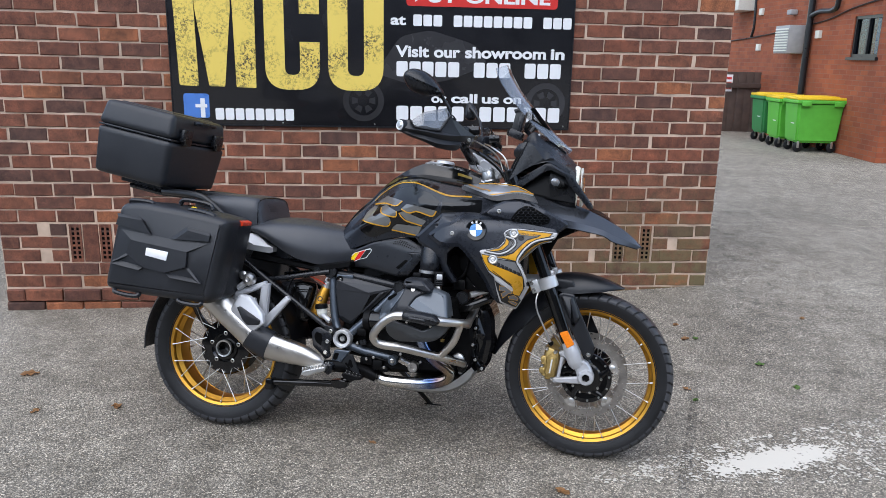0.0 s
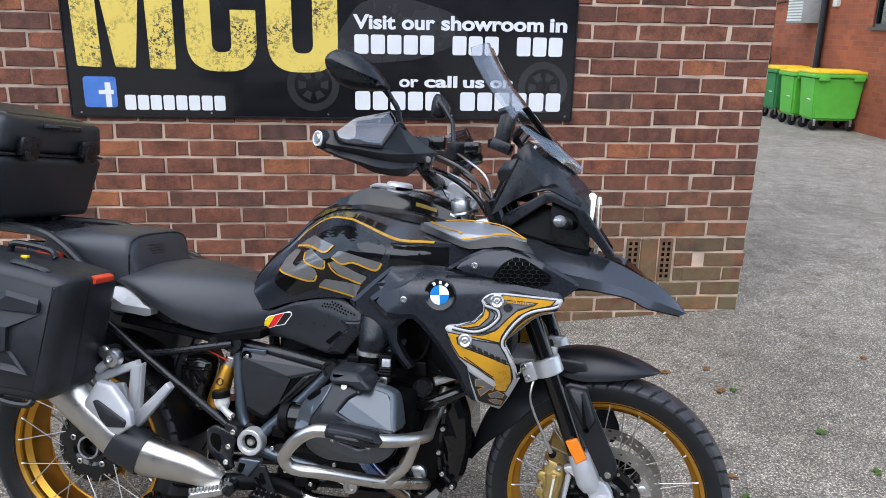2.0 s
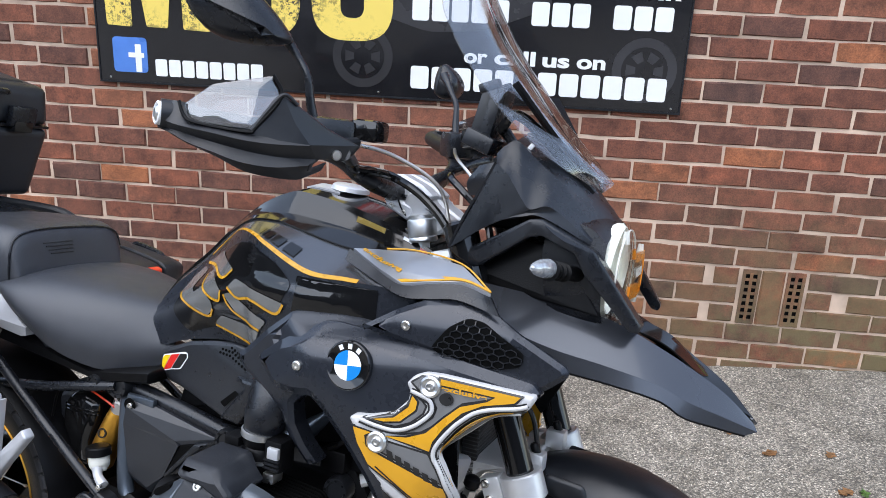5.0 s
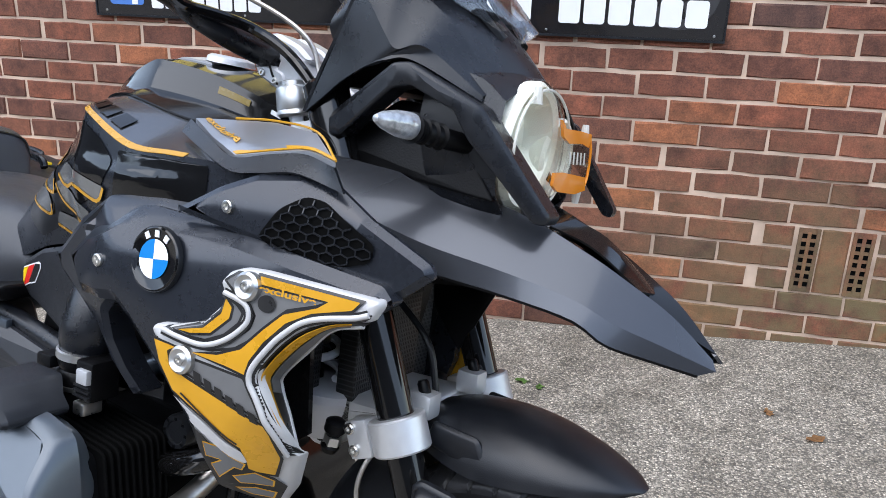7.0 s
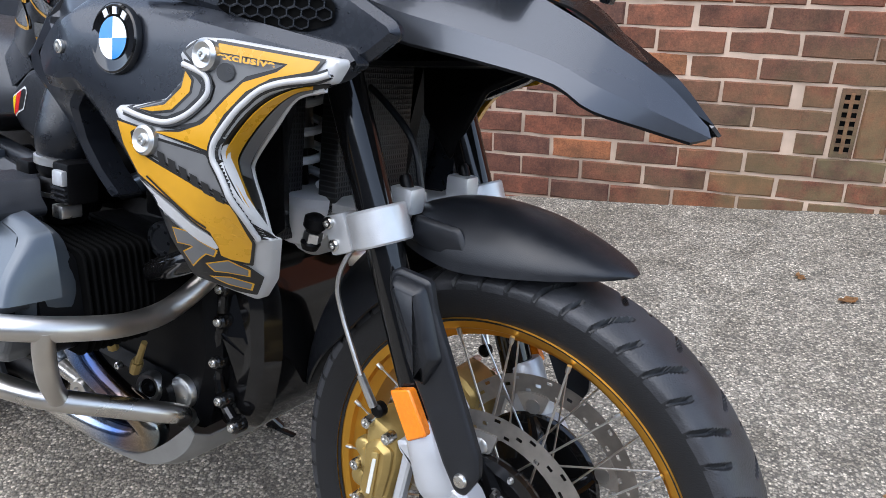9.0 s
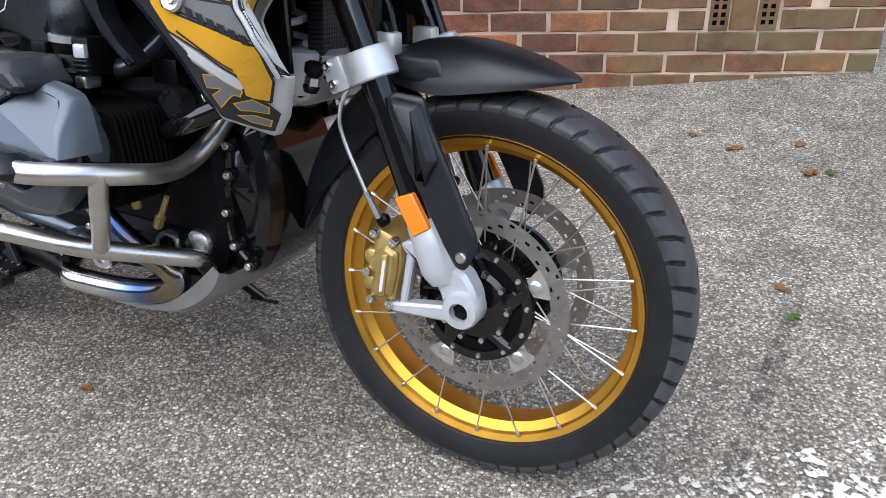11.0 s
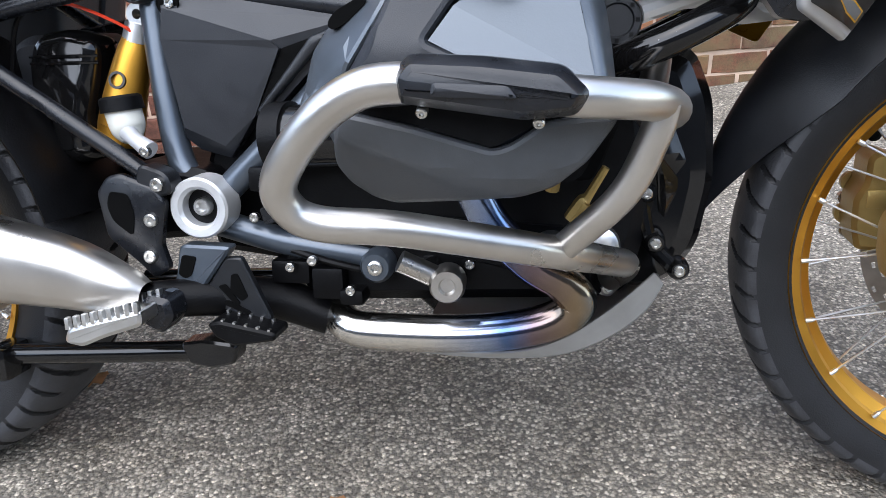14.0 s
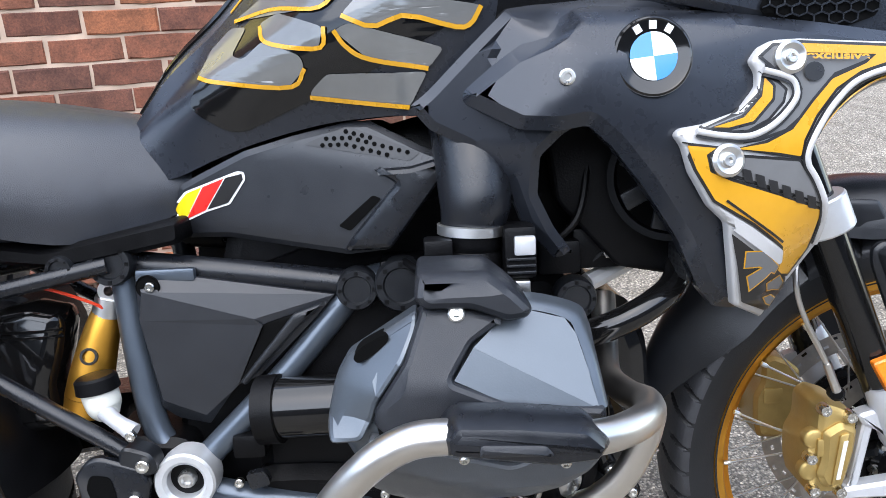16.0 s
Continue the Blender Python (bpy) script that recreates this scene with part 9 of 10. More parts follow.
# ---- cockpit: screen, headlight, bars, mirrors ----
for _s in (1, -1):
    cr = [P(1.214, 0.155 * _s, 1.207), P(1.235, 0.160 * _s, 1.193), P(1.262, 0.164 * _s, 1.160), P(1.280, 0.165 * _s, 1.143), P(1.302, 0.155 * _s, 1.150), P(1.322, 0.138 * _s, 1.140), P(1.372, 0.118 * _s, 1.102)]
    rd = [P(1.204, 0.130 * _s, 1.223), P(1.216, 0.123 * _s, 1.238), P(1.234, 0.118 * _s, 1.246), P(1.266, 0.108 * _s, 1.219), P(1.313, 0.100 * _s, 1.184), P(1.349, 0.090 * _s, 1.142), P(1.378, 0.082 * _s, 1.118)]
    lw = [P(1.148, 0.150 * _s, 1.062), P(1.180, 0.155 * _s, 1.085), P(1.206, 0.158 * _s, 1.104), P(1.240, 0.162 * _s, 1.122), P(1.268, 0.165 * _s, 1.130), P(1.300, 0.155 * _s, 1.132), P(1.372, 0.118 * _s, 1.096)]
    re = [P(1.214, 0.155 * _s, 1.207), P(1.192, 0.152 * _s, 1.161), P(1.168, 0.150 * _s, 1.113), P(1.148, 0.150 * _s, 1.062)]
    cc = part("cockpit_cover", skin([lw, cr, rd], 40, 3, 0.004), "matte", bike, "matte black cockpit side cover", 18)
    part("cover_rear", skin([re, [p + Vector((-0.004, 0.022 * _s, 0.002)) for p in re], [p + Vector((0.006, 0.060 * _s, 0.0)) for p in re]], 12, 2, 0.004), "matte", cc, "", 18)
    ar = panel([(1.148, 1.048), (1.283, 1.128), (1.302, 1.130), (1.384, 1.089), (1.464, 0.978), (1.460, 0.967), (1.446, 0.969), (1.413, 1.008), (1.372, 1.053), (1.355, 1.083), (1.305, 1.105), (1.284, 1.100), (1.199, 1.038), (1.169, 1.037)], lambda s, h: lerp_table(((1.13, 0.12), (1.20, 0.15), (1.28, 0.172), (1.33, 0.168), (1.395, 0.135), (1.435, 0.115), (1.482, 0.09)) if _s > 0 else ((1.13, 0.12), (1.20, 0.15), (1.28, 0.18), (1.33, 0.19), (1.395, 0.185), (1.435, 0.178), (1.482, 0.16)), s), 0.034 if _s > 0 else 0.02, 0.004, 0.003, 0.02, 0.004)
    part("headlight_arch", ar if _s > 0 else mirrored(ar), "matte", bike, "matte black arch round the headlight", 22)
    fl = panel([(1.17, 1.03), (1.26, 1.09), (1.33, 1.085), (1.40, 0.985), (1.30, 0.995), (1.20, 1.01)], 0.115, 0.01, 0.004, 0.003)
    part("cockpit_wall", fl if _s > 0 else mirrored(fl), "dark", bike)
    ind = part("indicator", tube([P(1.360, 0.105 * _s, 1.046), P(1.340, 0.150 * _s, 1.052), P(1.330, 0.176 * _s, 1.056), P(1.328, 0.192 * _s, 1.058)], [0.012, 0.012, 0.013, 0.018], 14), "dark", bike, "black stalked indicator with clear lens")
    lens = lathe([(0.0, 0.050), (0.004, 0.048), (0.009, 0.038), (0.0140, 0.016), (0.0155, -0.004), (0.014, -0.016), (0.0, -0.018)], P(1.325, 0.198 * _s, 1.060), (-0.16, -0.97 * _s, 0.08), 22)
    for k in range(3):
        part("stalk_rib", lathe([(0.011, -0.002), (0.0155, 0.0), (0.011, 0.002)], P(1.341 - k * 0.005, (0.150 + k * 0.011) * _s, 1.052 + k * 0.002), (-0.3, -0.95 * _s, 0.1), 14), "dark", ind)
    part("indicator_lens", lens, "lamp_silver", ind, "clear indicator lens")
    bolt(bike, 1.258, 0.147 * _s, 1.136, 0.0052, axis=(0, -_s, 0.2))

def cross_sheet(pts, s, thick):
    """A flat sheet across the bike at station s: the corners are (n, h)."""
    bm = bmesh.new()
    fr = [bm.verts.new(P(s, n, h)) for n, h in pts]
    bk = [bm.verts.new(P(s - thick, n, h)) for n, h in pts]
    bm.faces.new(fr)
    bm.faces.new(bk[::-1])
    for i in range(len(pts)):
        j = (i + 1) % len(pts)
        bm.faces.new((fr[i], bk[i], bk[j], fr[j]))
    bmesh.ops.recalc_face_normals(bm, faces=bm.faces)
    return bm


# headlight with its acrylic guard
hl = part("headlight", lathe([(0.0, -0.07), (0.05, -0.07), (0.075, -0.045), (0.080, 0.0), (0.074, 0.008), (0.066, 0.004), (0.05, -0.03), (0.0, -0.045)], P(1.395, 0.025, 1.052), (1, 0, -0.08), 40), "lamp_white", bike, "round headlight behind a clear guard")
part("headlight_small", lathe([(0.0, -0.06), (0.04, -0.055), (0.052, -0.03), (0.055, 0.0), (0.05, 0.005), (0.035, -0.025), (0.0, -0.035)], P(1.392, -0.082, 1.04), (1, 0, -0.08), 32), "lamp_white", hl)
part("lamp_projector", lathe([(0.0, 0.02), (0.018, 0.014), (0.028, 0.0), (0.03, -0.03)], P(1.362, 0.02, 1.035), (1, 0, 0), 24), "chrome", hl)
part("headlight_shell", skin([[P(1.30, 0.12, 1.13), P(1.36, 0.112, 1.125), P(1.395, 0.105, 1.10)], [P(1.30, 0.0, 1.165), P(1.36, 0.0, 1.15), P(1.395, 0.0, 1.135)], [P(1.30, -0.12, 1.13), P(1.36, -0.125, 1.12), P(1.395, -0.13, 1.09)], [P(1.30, -0.15, 1.04), P(1.36, -0.148, 1.035), P(1.395, -0.145, 1.03)], [P(1.32, -0.10, 0.955), P(1.37, -0.10, 0.962), P(1.40, -0.10, 0.972)], [P(1.32, 0.08, 0.955), P(1.37, 0.085, 0.962), P(1.40, 0.088, 0.972)], [P(1.30, 0.125, 1.05), P(1.36, 0.118, 1.05), P(1.395, 0.112, 1.05)], [P(1.30, 0.12, 1.13), P(1.36, 0.112, 1.125), P(1.395, 0.105, 1.10)]], 8, 3, 0.003, True), "matte", bike, "black headlight shell")
part("headlight_back", box(P(1.31, -0.01, 1.04), (0.02, 0.22, 0.16), 0.01), "dark", bike)


def lens_plate(cy, cz, ry, rz, x, bulge):
    bm = bmesh.new()
    rings = []
    for f in (1.0, 0.75, 0.45):
        rings.append([bm.verts.new(P(x + bulge * (1 - f * f), cy + ry * f * math.cos(a), cz + rz * f * math.sin(a))) for a in (2 * math.pi * k / 32 for k in range(32))])
    c = bm.verts.new(P(x + bulge, cy, cz))
    for a, b in zip(rings, rings[1:]):
        for k in range(32):
            bm.faces.new((a[k], a[(k + 1) % 32], b[(k + 1) % 32], b[k]))
    for k in range(32):
        bm.faces.new((rings[-1][k], rings[-1][(k + 1) % 32], c))
    bmesh.ops.recalc_face_normals(bm, faces=bm.faces)
    return bm


guard = part("headlight_guard", lens_plate(0.025, 1.052, 0.086, 0.080, 1.410, 0.014), "clear", bike, "clear acrylic headlight guard")
guard.visible_shadow = False
_rim = [P(1.416, 0.025 + 0.088 * math.cos(a), 1.050 + 0.072 * math.sin(a)) for a in (2 * math.pi * k / 40 for k in range(41))]
part("guard_rim", tube(_rim, 0.0018, 8, 81), "tab_clear", guard, "pale clear acrylic edge")
for _o in ([(-0.006, 1.090), (-0.025, 1.080), (-0.080, 1.080), (-0.126, 1.078), (-0.120, 1.060), (-0.091, 1.064), (-0.041, 1.062), (-0.017, 1.070)], [(-0.004, 1.024), (-0.034, 1.025), (-0.123, 1.019), (-0.130, 1.001), (-0.088, 0.996), (-0.021, 1.000), (-0.003, 1.008)]):
    part("guard_panel", cross_sheet(_o, 1.424, 0.004), "orange_clear", guard, "orange acrylic panel")
part("guard_edge", tube([P(1.422, n, h) for n, h in ((-0.122, 1.078), (-0.134, 1.060), (-0.137, 1.040), (-0.135, 1.018), (-0.124, 1.002))], 0.0020, 8), "orange_clear", guard, "orange acrylic edge")
for _k in range(5):
    part("pale_bar", cross_sheet([(-0.045 - _k * 0.014, 1.052), (-0.048 - _k * 0.014, 1.036), (-0.051 - _k * 0.014, 1.036), (-0.048 - _k * 0.014, 1.052)], 1.4255, 0.001), "pale_plastic", guard, "plain pale bar of writing")
_g2 = part("guard_window", cross_sheet([(-0.020, 1.070), (-0.120, 1.060), (-0.134, 1.040), (-0.122, 1.019), (-0.020, 1.024)], 1.423, 0.002), "clear", guard, "clear acrylic window")
_g2.visible_shadow = False
for _n, _h, _z in ((0.068, 1.122, 0.020), (-0.115, 1.090, 0.018), (-0.115, 0.982, -0.018), (0.030, 0.972, -0.014)):
    part("guard_tab", tube([P(1.417, _n, _h - _z), P(1.417, _n, _h)], [0.007, 0.0045], 10), "tab_clear", guard, "clear acrylic tab")

# screen
SCR_R = [P(1.070, 0.105, 1.487), P(1.085, 0.135, 1.450), P(1.125, 0.150, 1.390), P(1.172, 0.150, 1.332), P(1.230, 0.140, 1.272), P(1.290, 0.105, 1.222), P(1.345, 0.040, 1.185)]
SCR_M = [P(1.105, 0.0, 1.505), P(1.120, 0.0, 1.475), P(1.165, 0.0, 1.405), P(1.215, 0.0, 1.345), P(1.270, 0.0, 1.280), P(1.320, 0.0, 1.225), P(1.360, 0.0, 1.180)]
SCR_Q = [(a.lerp(b, 0.5) + Vector((0.018, 0, 0.012))) for a, b in zip(SCR_R, SCR_M)]
flip = lambda r: [Vector((p.x, -p.y, p.z)) for p in r]
screen = part("windscreen", skin([SCR_R, SCR_Q, SCR_M, flip(SCR_Q), flip(SCR_R)], 24, 4, 0.0035, True), "screen", bike, "clear acrylic windscreen with black strips", 60)
screen.visible_shadow = False
for _s in (1, -1):
    part("screen_arm", tube([P(1.19, 0.09 * _s, 1.26), P(1.23, 0.095 * _s, 1.285), P(1.345, 0.03 * _s, 1.175)], 0.009, 10), "gloss", bike, "black screen bracket")
    part("screen_strip", skin([[P(1.226, 0.132 * _s, 1.340), P(1.280, 0.090 * _s, 1.272), P(1.334, 0.022 * _s, 1.202)], [P(1.212, 0.108 * _s, 1.338), P(1.268, 0.066 * _s, 1.270), P(1.322, 0.004 * _s, 1.202)]], 14, 2, 0.005), "dark", screen, "black strip low on the windscreen")
    part("screen_bracket", box(P(1.244, 0.080 * _s, 1.238), (0.008, 0.005, 0.016), 0.002, Matrix.Rotation(radians(35), 4, "Y")), "white_silver", bike, "pale screen bracket")
_lean = Matrix.Rotation(radians(12), 4, "Y")
mount = part("phone_mount", box(P(1.170, 0.062, 1.280), (0.026, 0.070, 0.105), 0.006, _lean), "matte", bike, "black folding phone mount behind the windscreen")
for _o, _z in ((-0.030, (0.020, 0.010, 0.098)), (-0.010, (0.014, 0.008, 0.082)), (0.012, (0.014, 0.008, 0.082)), (0.030, (0.020, 0.010, 0.098))):
    part("mount_rib", box(P(1.156, 0.062 + _o, 1.282), _z, 0.003, _lean), "satin", mount)
for _o in (-0.030, 0.030):
    part("mount_claw", box(P(1.166, 0.062 + _o, 1.332), (0.038, 0.016, 0.016), 0.004, Matrix.Rotation(radians(-20), 4, "Y")), "matte", mount)
part("mount_jaw", box(P(1.158, 0.062, 1.240), (0.054, 0.086, 0.030), 0.006, Matrix.Rotation(radians(20), 4, "Y")), "matte", mount)
part("mount_knob", lathe([(0, 0.012), (0.010, 0.012), (0.013, 0.008), (0.013, 0), (0, 0)], P(1.136, 0.088, 1.246), (-1, -0.3, 0), 14), "dark", mount)
part("mount_arm", tube([P(1.192, 0.066, 1.262), P(1.216, 0.062, 1.232), P(1.226, 0.060, 1.205)], [0.010, 0.008, 0.010], 10), "matte", mount)
disp = part("display", box(P(1.198, 0.0, 1.182), (0.050, 0.250, 0.046), 0.010, Matrix.Rotation(radians(-32), 4, "Y")), "matte", bike, "black instrument display under its hood")
for _s in (1, -1):
    part("display_hood", skin([[P(1.163, 0.126 * _s, 1.150), P(1.158, 0.130 * _s, 1.172), P(1.176, 0.130 * _s, 1.200)], [P(1.186, 0.136 * _s, 1.152), P(1.184, 0.142 * _s, 1.180), P(1.196, 0.138 * _s, 1.206)], [P(1.215, 0.140 * _s, 1.150), P(1.215, 0.148 * _s, 1.182), P(1.218, 0.140 * _s, 1.212)]], 8, 4, 0.012, True), "matte", disp, "", 50)
part("cockpit_top", skin([[P(1.216, 0.122, 1.236), P(1.266, 0.108, 1.218), P(1.313, 0.100, 1.183), P(1.349, 0.090, 1.141), P(1.390, 0.078, 1.106)], [P(1.22, 0.0, 1.262), P(1.30, 0.0, 1.225), P(1.375, 0.0, 1.155), P(1.405, 0.0, 1.12)], [P(1.216, -0.122, 1.236), P(1.266, -0.108, 1.218), P(1.313, -0.100, 1.183), P(1.349, -0.090, 1.141), P(1.390, -0.078, 1.106)]], 14, 3, 0.004, True), "matte", bike, "black cockpit top cover")
part("dash_top", box(P(1.215, 0.0, 1.200), (0.03, 0.24, 0.05), 0.01, Matrix.Rotation(radians(-30), 4, "Y")), "dark", bike)
part("dash_panel", panel([(1.14, 1.10), (1.19, 1.22), (1.22, 1.23), (1.25, 1.10)], 0.09, 0.18, 0.006, 0.004), "dark", bike)

# bars
part("top_bridge", boss([(1.10, 1.045), (1.19, 1.065), (1.20, 1.04), (1.11, 1.015)], [(0.01, -0.13), (0.0, -0.12), (0.0, 0.12), (0.01, 0.13)], 0.008), "silver", bike, "silver top bridge")
RISER = [(1.010, 1.112), (1.019, 1.136), (1.032, 1.143), (1.051, 1.134), (1.066, 1.118), (1.090, 1.104), (1.105, 1.096), (1.102, 1.082), (1.084, 1.066), (1.060, 1.076), (1.036, 1.092)]
CAP = [(0.972, 1.122), (0.982, 1.106), (1.024, 1.086), (1.038, 1.096), (1.030, 1.113), (1.006, 1.121)]
ARM = [(0.972, 1.150), (0.980, 1.166), (0.998, 1.168), (1.040, 1.152), (1.064, 1.134), (1.050, 1.120), (1.000, 1.128)]
for _s in (1, -1):
    rs = part("bar_riser", boss(RISER, [(0.008, 0.004 * _s), (0.0, 0.010 * _s), (0.0, 0.052 * _s), (0.005, 0.058 * _s)], 0.005), "white_silver", bike, "silver cast handlebar riser", 28)
    part("riser_cap", boss(CAP, [(0.003, 0.014 * _s), (0.0, 0.018 * _s), (0.0, 0.056 * _s), (0.004, 0.061 * _s)], 0.005), "white_silver", rs, "", 28)
    part("riser_arm", boss(ARM, [(0.004, 0.006 * _s), (0.0, 0.010 * _s), (0.0, 0.040 * _s), (0.005, 0.046 * _s)], 0.005), "white_silver", rs, "", 28)
    part("riser_web", boss([(1.052, 1.124), (1.088, 1.106), (1.094, 1.092), (1.070, 1.096)], [(0.0, 0.056 * _s), (0.002, 0.061 * _s), (0.006, 0.062 * _s)], 0.004), "white_silver", rs, "", 28)
    part("riser_collar", lathe([(0.0, 0.050), (0.018, 0.050), (0.0225, 0.048), (0.0225, 0.042), (0.0255, 0.040), (0.0265, 0.037), (0.0265, 0.012), (0.0255, 0.009), (0.0265, 0.007), (0.0265, 0.003), (0.024, 0.0), (0.0, 0.0)], P(1.062, 0.062 * _s, 1.053), P(-0.20, 0, 1), 32), "alu", rs, "bright steel collar", 30)
    part("riser_nut", lathe([(0.0, 0.0), (0.0145, 0.0), (0.0145, -0.03), (0.0, -0.03)], P(1.062, 0.062 * _s, 1.053), P(-0.20, 0, 1), 6), "alu", rs, "", 20)
    for s, h in ((0.992, 1.110), (1.016, 1.100)):
        bolt(rs, s, 0.060 * _s, h, 0.005, axis=(0, -_s, 0))
    part("cap_gap", tube([P(1.004, 0.0615 * _s, 1.1215), P(1.012, 0.0615 * _s, 1.107), P(1.022, 0.061 * _s, 1.095)], 0.0016, 6), "dark", rs)


def bar_side(sgn):
    """One side of the handlebar; the far side swings with the steering."""
    fix = (lambda bm: bm) if sgn > 0 else (lambda bm: steered(steered(mirrored(bm))))
    bar = part("handlebar", fix(tube([P(0.990, 0.0, 1.128), P(0.990, 0.03, 1.132), P(0.988, 0.08, 1.141), P(0.985, 0.13, 1.151), P(0.980, 0.18, 1.165), P(0.960, 0.23, 1.190), P(0.88, 0.32, 1.216), P(0.80, 0.41, 1.226)], [0.0125, 0.0185, 0.0185, 0.0165, 0.0135, 0.0125, 0.0125, 0.0125], 16)), "matte", bike, "black handlebar")
    part("grip", fix(tube([P(0.935, 0.262, 1.212), P(0.80, 0.41, 1.227)], 0.0175, 16)), "rubber", bar, "black rubber grip")
    part("bar_end", fix(lathe([(0, 0.012), (0.007, 0.012), (0.011, 0.009), (0.0165, 0.009), (0.0175, 0.0), (0.0175, -0.02), (0, -0.02)], P(0.797, 0.437, 1.226), P(-0.55, 0.85, 0.05), 20)), "alu", bar, "alloy bar end weight")
    part("bar_end_ring", fix(lathe([(0.0130, 0.009), (0.0150, 0.0105), (0.0172, 0.009), (0.0172, -0.012), (0.0130, -0.012)], P(0.797, 0.437, 1.226), P(-0.55, 0.85, 0.05), 28, True)), "white", bar, "white bar end ring")
    part("bar_end_boot", fix(tube([P(0.795, 0.440, 1.226), P(0.828, 0.405, 1.226)], [0.0215, 0.020], 18)), "guard_black", bar)
    part("switch_block", fix(box(P(0.958, 0.245, 1.222), (0.075, 0.06, 0.055), 0.012, Matrix.Rotation(radians(-42 * -1), 4, "Z"))), "matte", bar)
    part("lever", fix(tube([P(1.005, 0.235, 1.215), P(0.985, 0.30, 1.21), P(0.92, 0.385, 1.205)], [0.009, 0.007, 0.006], 10)), "satin", bar)
    part("master_cylinder", fix(box(P(1.015, 0.215, 1.235), (0.05, 0.05, 0.035), 0.01)), "gloss", bar)
    top = [P(0.795, 0.438, 1.240), P(0.824, 0.436, 1.246), P(0.846, 0.432, 1.224), P(0.883, 0.424, 1.215), P(0.927, 0.402, 1.211), P(0.961, 0.372, 1.216), P(0.992, 0.342, 1.214)]
    ledge = [P(0.788, 0.444, 1.222), P(0.820, 0.450, 1.215), P(0.846, 0.449, 1.211), P(0.883, 0.440, 1.207), P(0.927, 0.416, 1.201), P(0.961, 0.387, 1.200), P(0.994, 0.353, 1.203)]
    inner = [P(0.789, 0.438, 1.208), P(0.820, 0.440, 1.205), P(0.846, 0.434, 1.200), P(0.883, 0.424, 1.193), P(0.927, 0.398, 1.185), P(0.961, 0.369, 1.182), P(0.992, 0.335, 1.184)]
    lip = [P(0.791, 0.440, 1.206), P(0.822, 0.443, 1.199), P(0.846, 0.441, 1.190), P(0.884, 0.430, 1.180), P(0.920, 0.414, 1.170), P(0.957, 0.385, 1.167), P(0.992, 0.349, 1.174)]
    foot = [P(0.792, 0.428, 1.204), P(0.830, 0.424, 1.188), P(0.850, 0.420, 1.182), P(0.880, 0.412, 1.172), P(0.919, 0.391, 1.155), P(0.972, 0.346, 1.151), P(0.985, 0.336, 1.167)]
    back = [p + Vector((0.01, 0.03, 0.012)) for p in foot]
    hgd = part("hand_guard", fix(skin([top, ledge, inner, lip, foot, back], 30, 2, 0.003)), "guard_black", bike, "matte black hand guard", 22)
    for q, th in (([(0.926, 0.404, 1.210), (0.934, 0.398, 1.226), (0.960, 0.378, 1.269), (0.976, 0.367, 1.232), (0.994, 0.352, 1.204), (0.961, 0.382, 1.206)], -0.006),
                  ([(0.960, 0.378, 1.269), (0.973, 0.362, 1.258), (1.003, 0.325, 1.230), (1.033, 0.280, 1.210), (0.994, 0.352, 1.204), (0.976, 0.367, 1.232)], -0.006),
                  ([(1.033, 0.280, 1.210), (1.022, 0.295, 1.187), (0.995, 0.333, 1.184), (0.994, 0.352, 1.204)], -0.008),
                  ([(0.994, 0.352, 1.204), (0.995, 0.333, 1.184), (0.992, 0.345, 1.176), (0.986, 0.338, 1.166), (0.970, 0.340, 1.160), (0.961, 0.369, 1.182)], -0.008)):
        part("guard_face", fix(sheet([P(*p) for p in q], th, (0, -1, 0))), "guard_black", hgd, "", 22)
    part("guard_fin", fix(tube([P(0.929, 0.405, 1.216), P(0.944, 0.394, 1.244), P(0.961, 0.380, 1.271), P(0.975, 0.363, 1.259)], 0.0028, 8)), "guard_black", hgd, "raised fin along the deflector")
    part("guard_clamp", fix(tube([P(1.018, 0.296, 1.196), P(1.000, 0.240, 1.186), P(0.978, 0.190, 1.170)], [0.011, 0.010, 0.013], 12)), "matte", hgd)
    part("guard_screw", fix(lathe([(0, 0.005), (0.006, 0.005), (0.008, 0.001), (0.008, -0.008), (0, -0.008)], P(1.016, 0.312, 1.193), (0.55, -0.83, -0.1), 14)), "bolt", hgd)
    dfl = part("wind_deflector", fix(panel([(0.832, 1.243), (0.840, 1.227), (0.859, 1.219), (0.922, 1.213), (0.933, 1.221), (0.957, 1.268), (0.944, 1.297), (0.87, 1.275)], lambda s, h: lerp_table(((0.83, 0.442), (0.87, 0.434), (0.93, 0.404), (0.96, 0.380)), s) - 0.003 - 0.15 * max(0, h - 1.22), 0.003, 0.002, 0.001, 0.01, 0.006)), "smoke", hgd, "smoked clear wind deflector")
    part("deflector_seal", fix(tube([P(0.830, 0.443, 1.246), P(0.840, 0.442, 1.227), P(0.859, 0.438, 1.218), P(0.922, 0.408, 1.213), P(0.934, 0.401, 1.222), P(0.958, 0.381, 1.268), P(0.946, 0.386, 1.297)], 0.0026, 8)), "dark", hgd, "black edge of the deflector")
    dfl.visible_shadow = False
    part("mirror_stalk", fix(tube([P(0.945, 0.262, 1.225), P(0.936, 0.270, 1.268), P(0.930, 0.276, 1.308), P(0.913, 0.280, 1.335), P(0.896, 0.288, 1.358), P(0.880, 0.302, 1.372)], [0.009, 0.0075, 0.0065, 0.0065, 0.0085, 0.011], 12)), "matte", bike, "black mirror stalk")
    rr = []
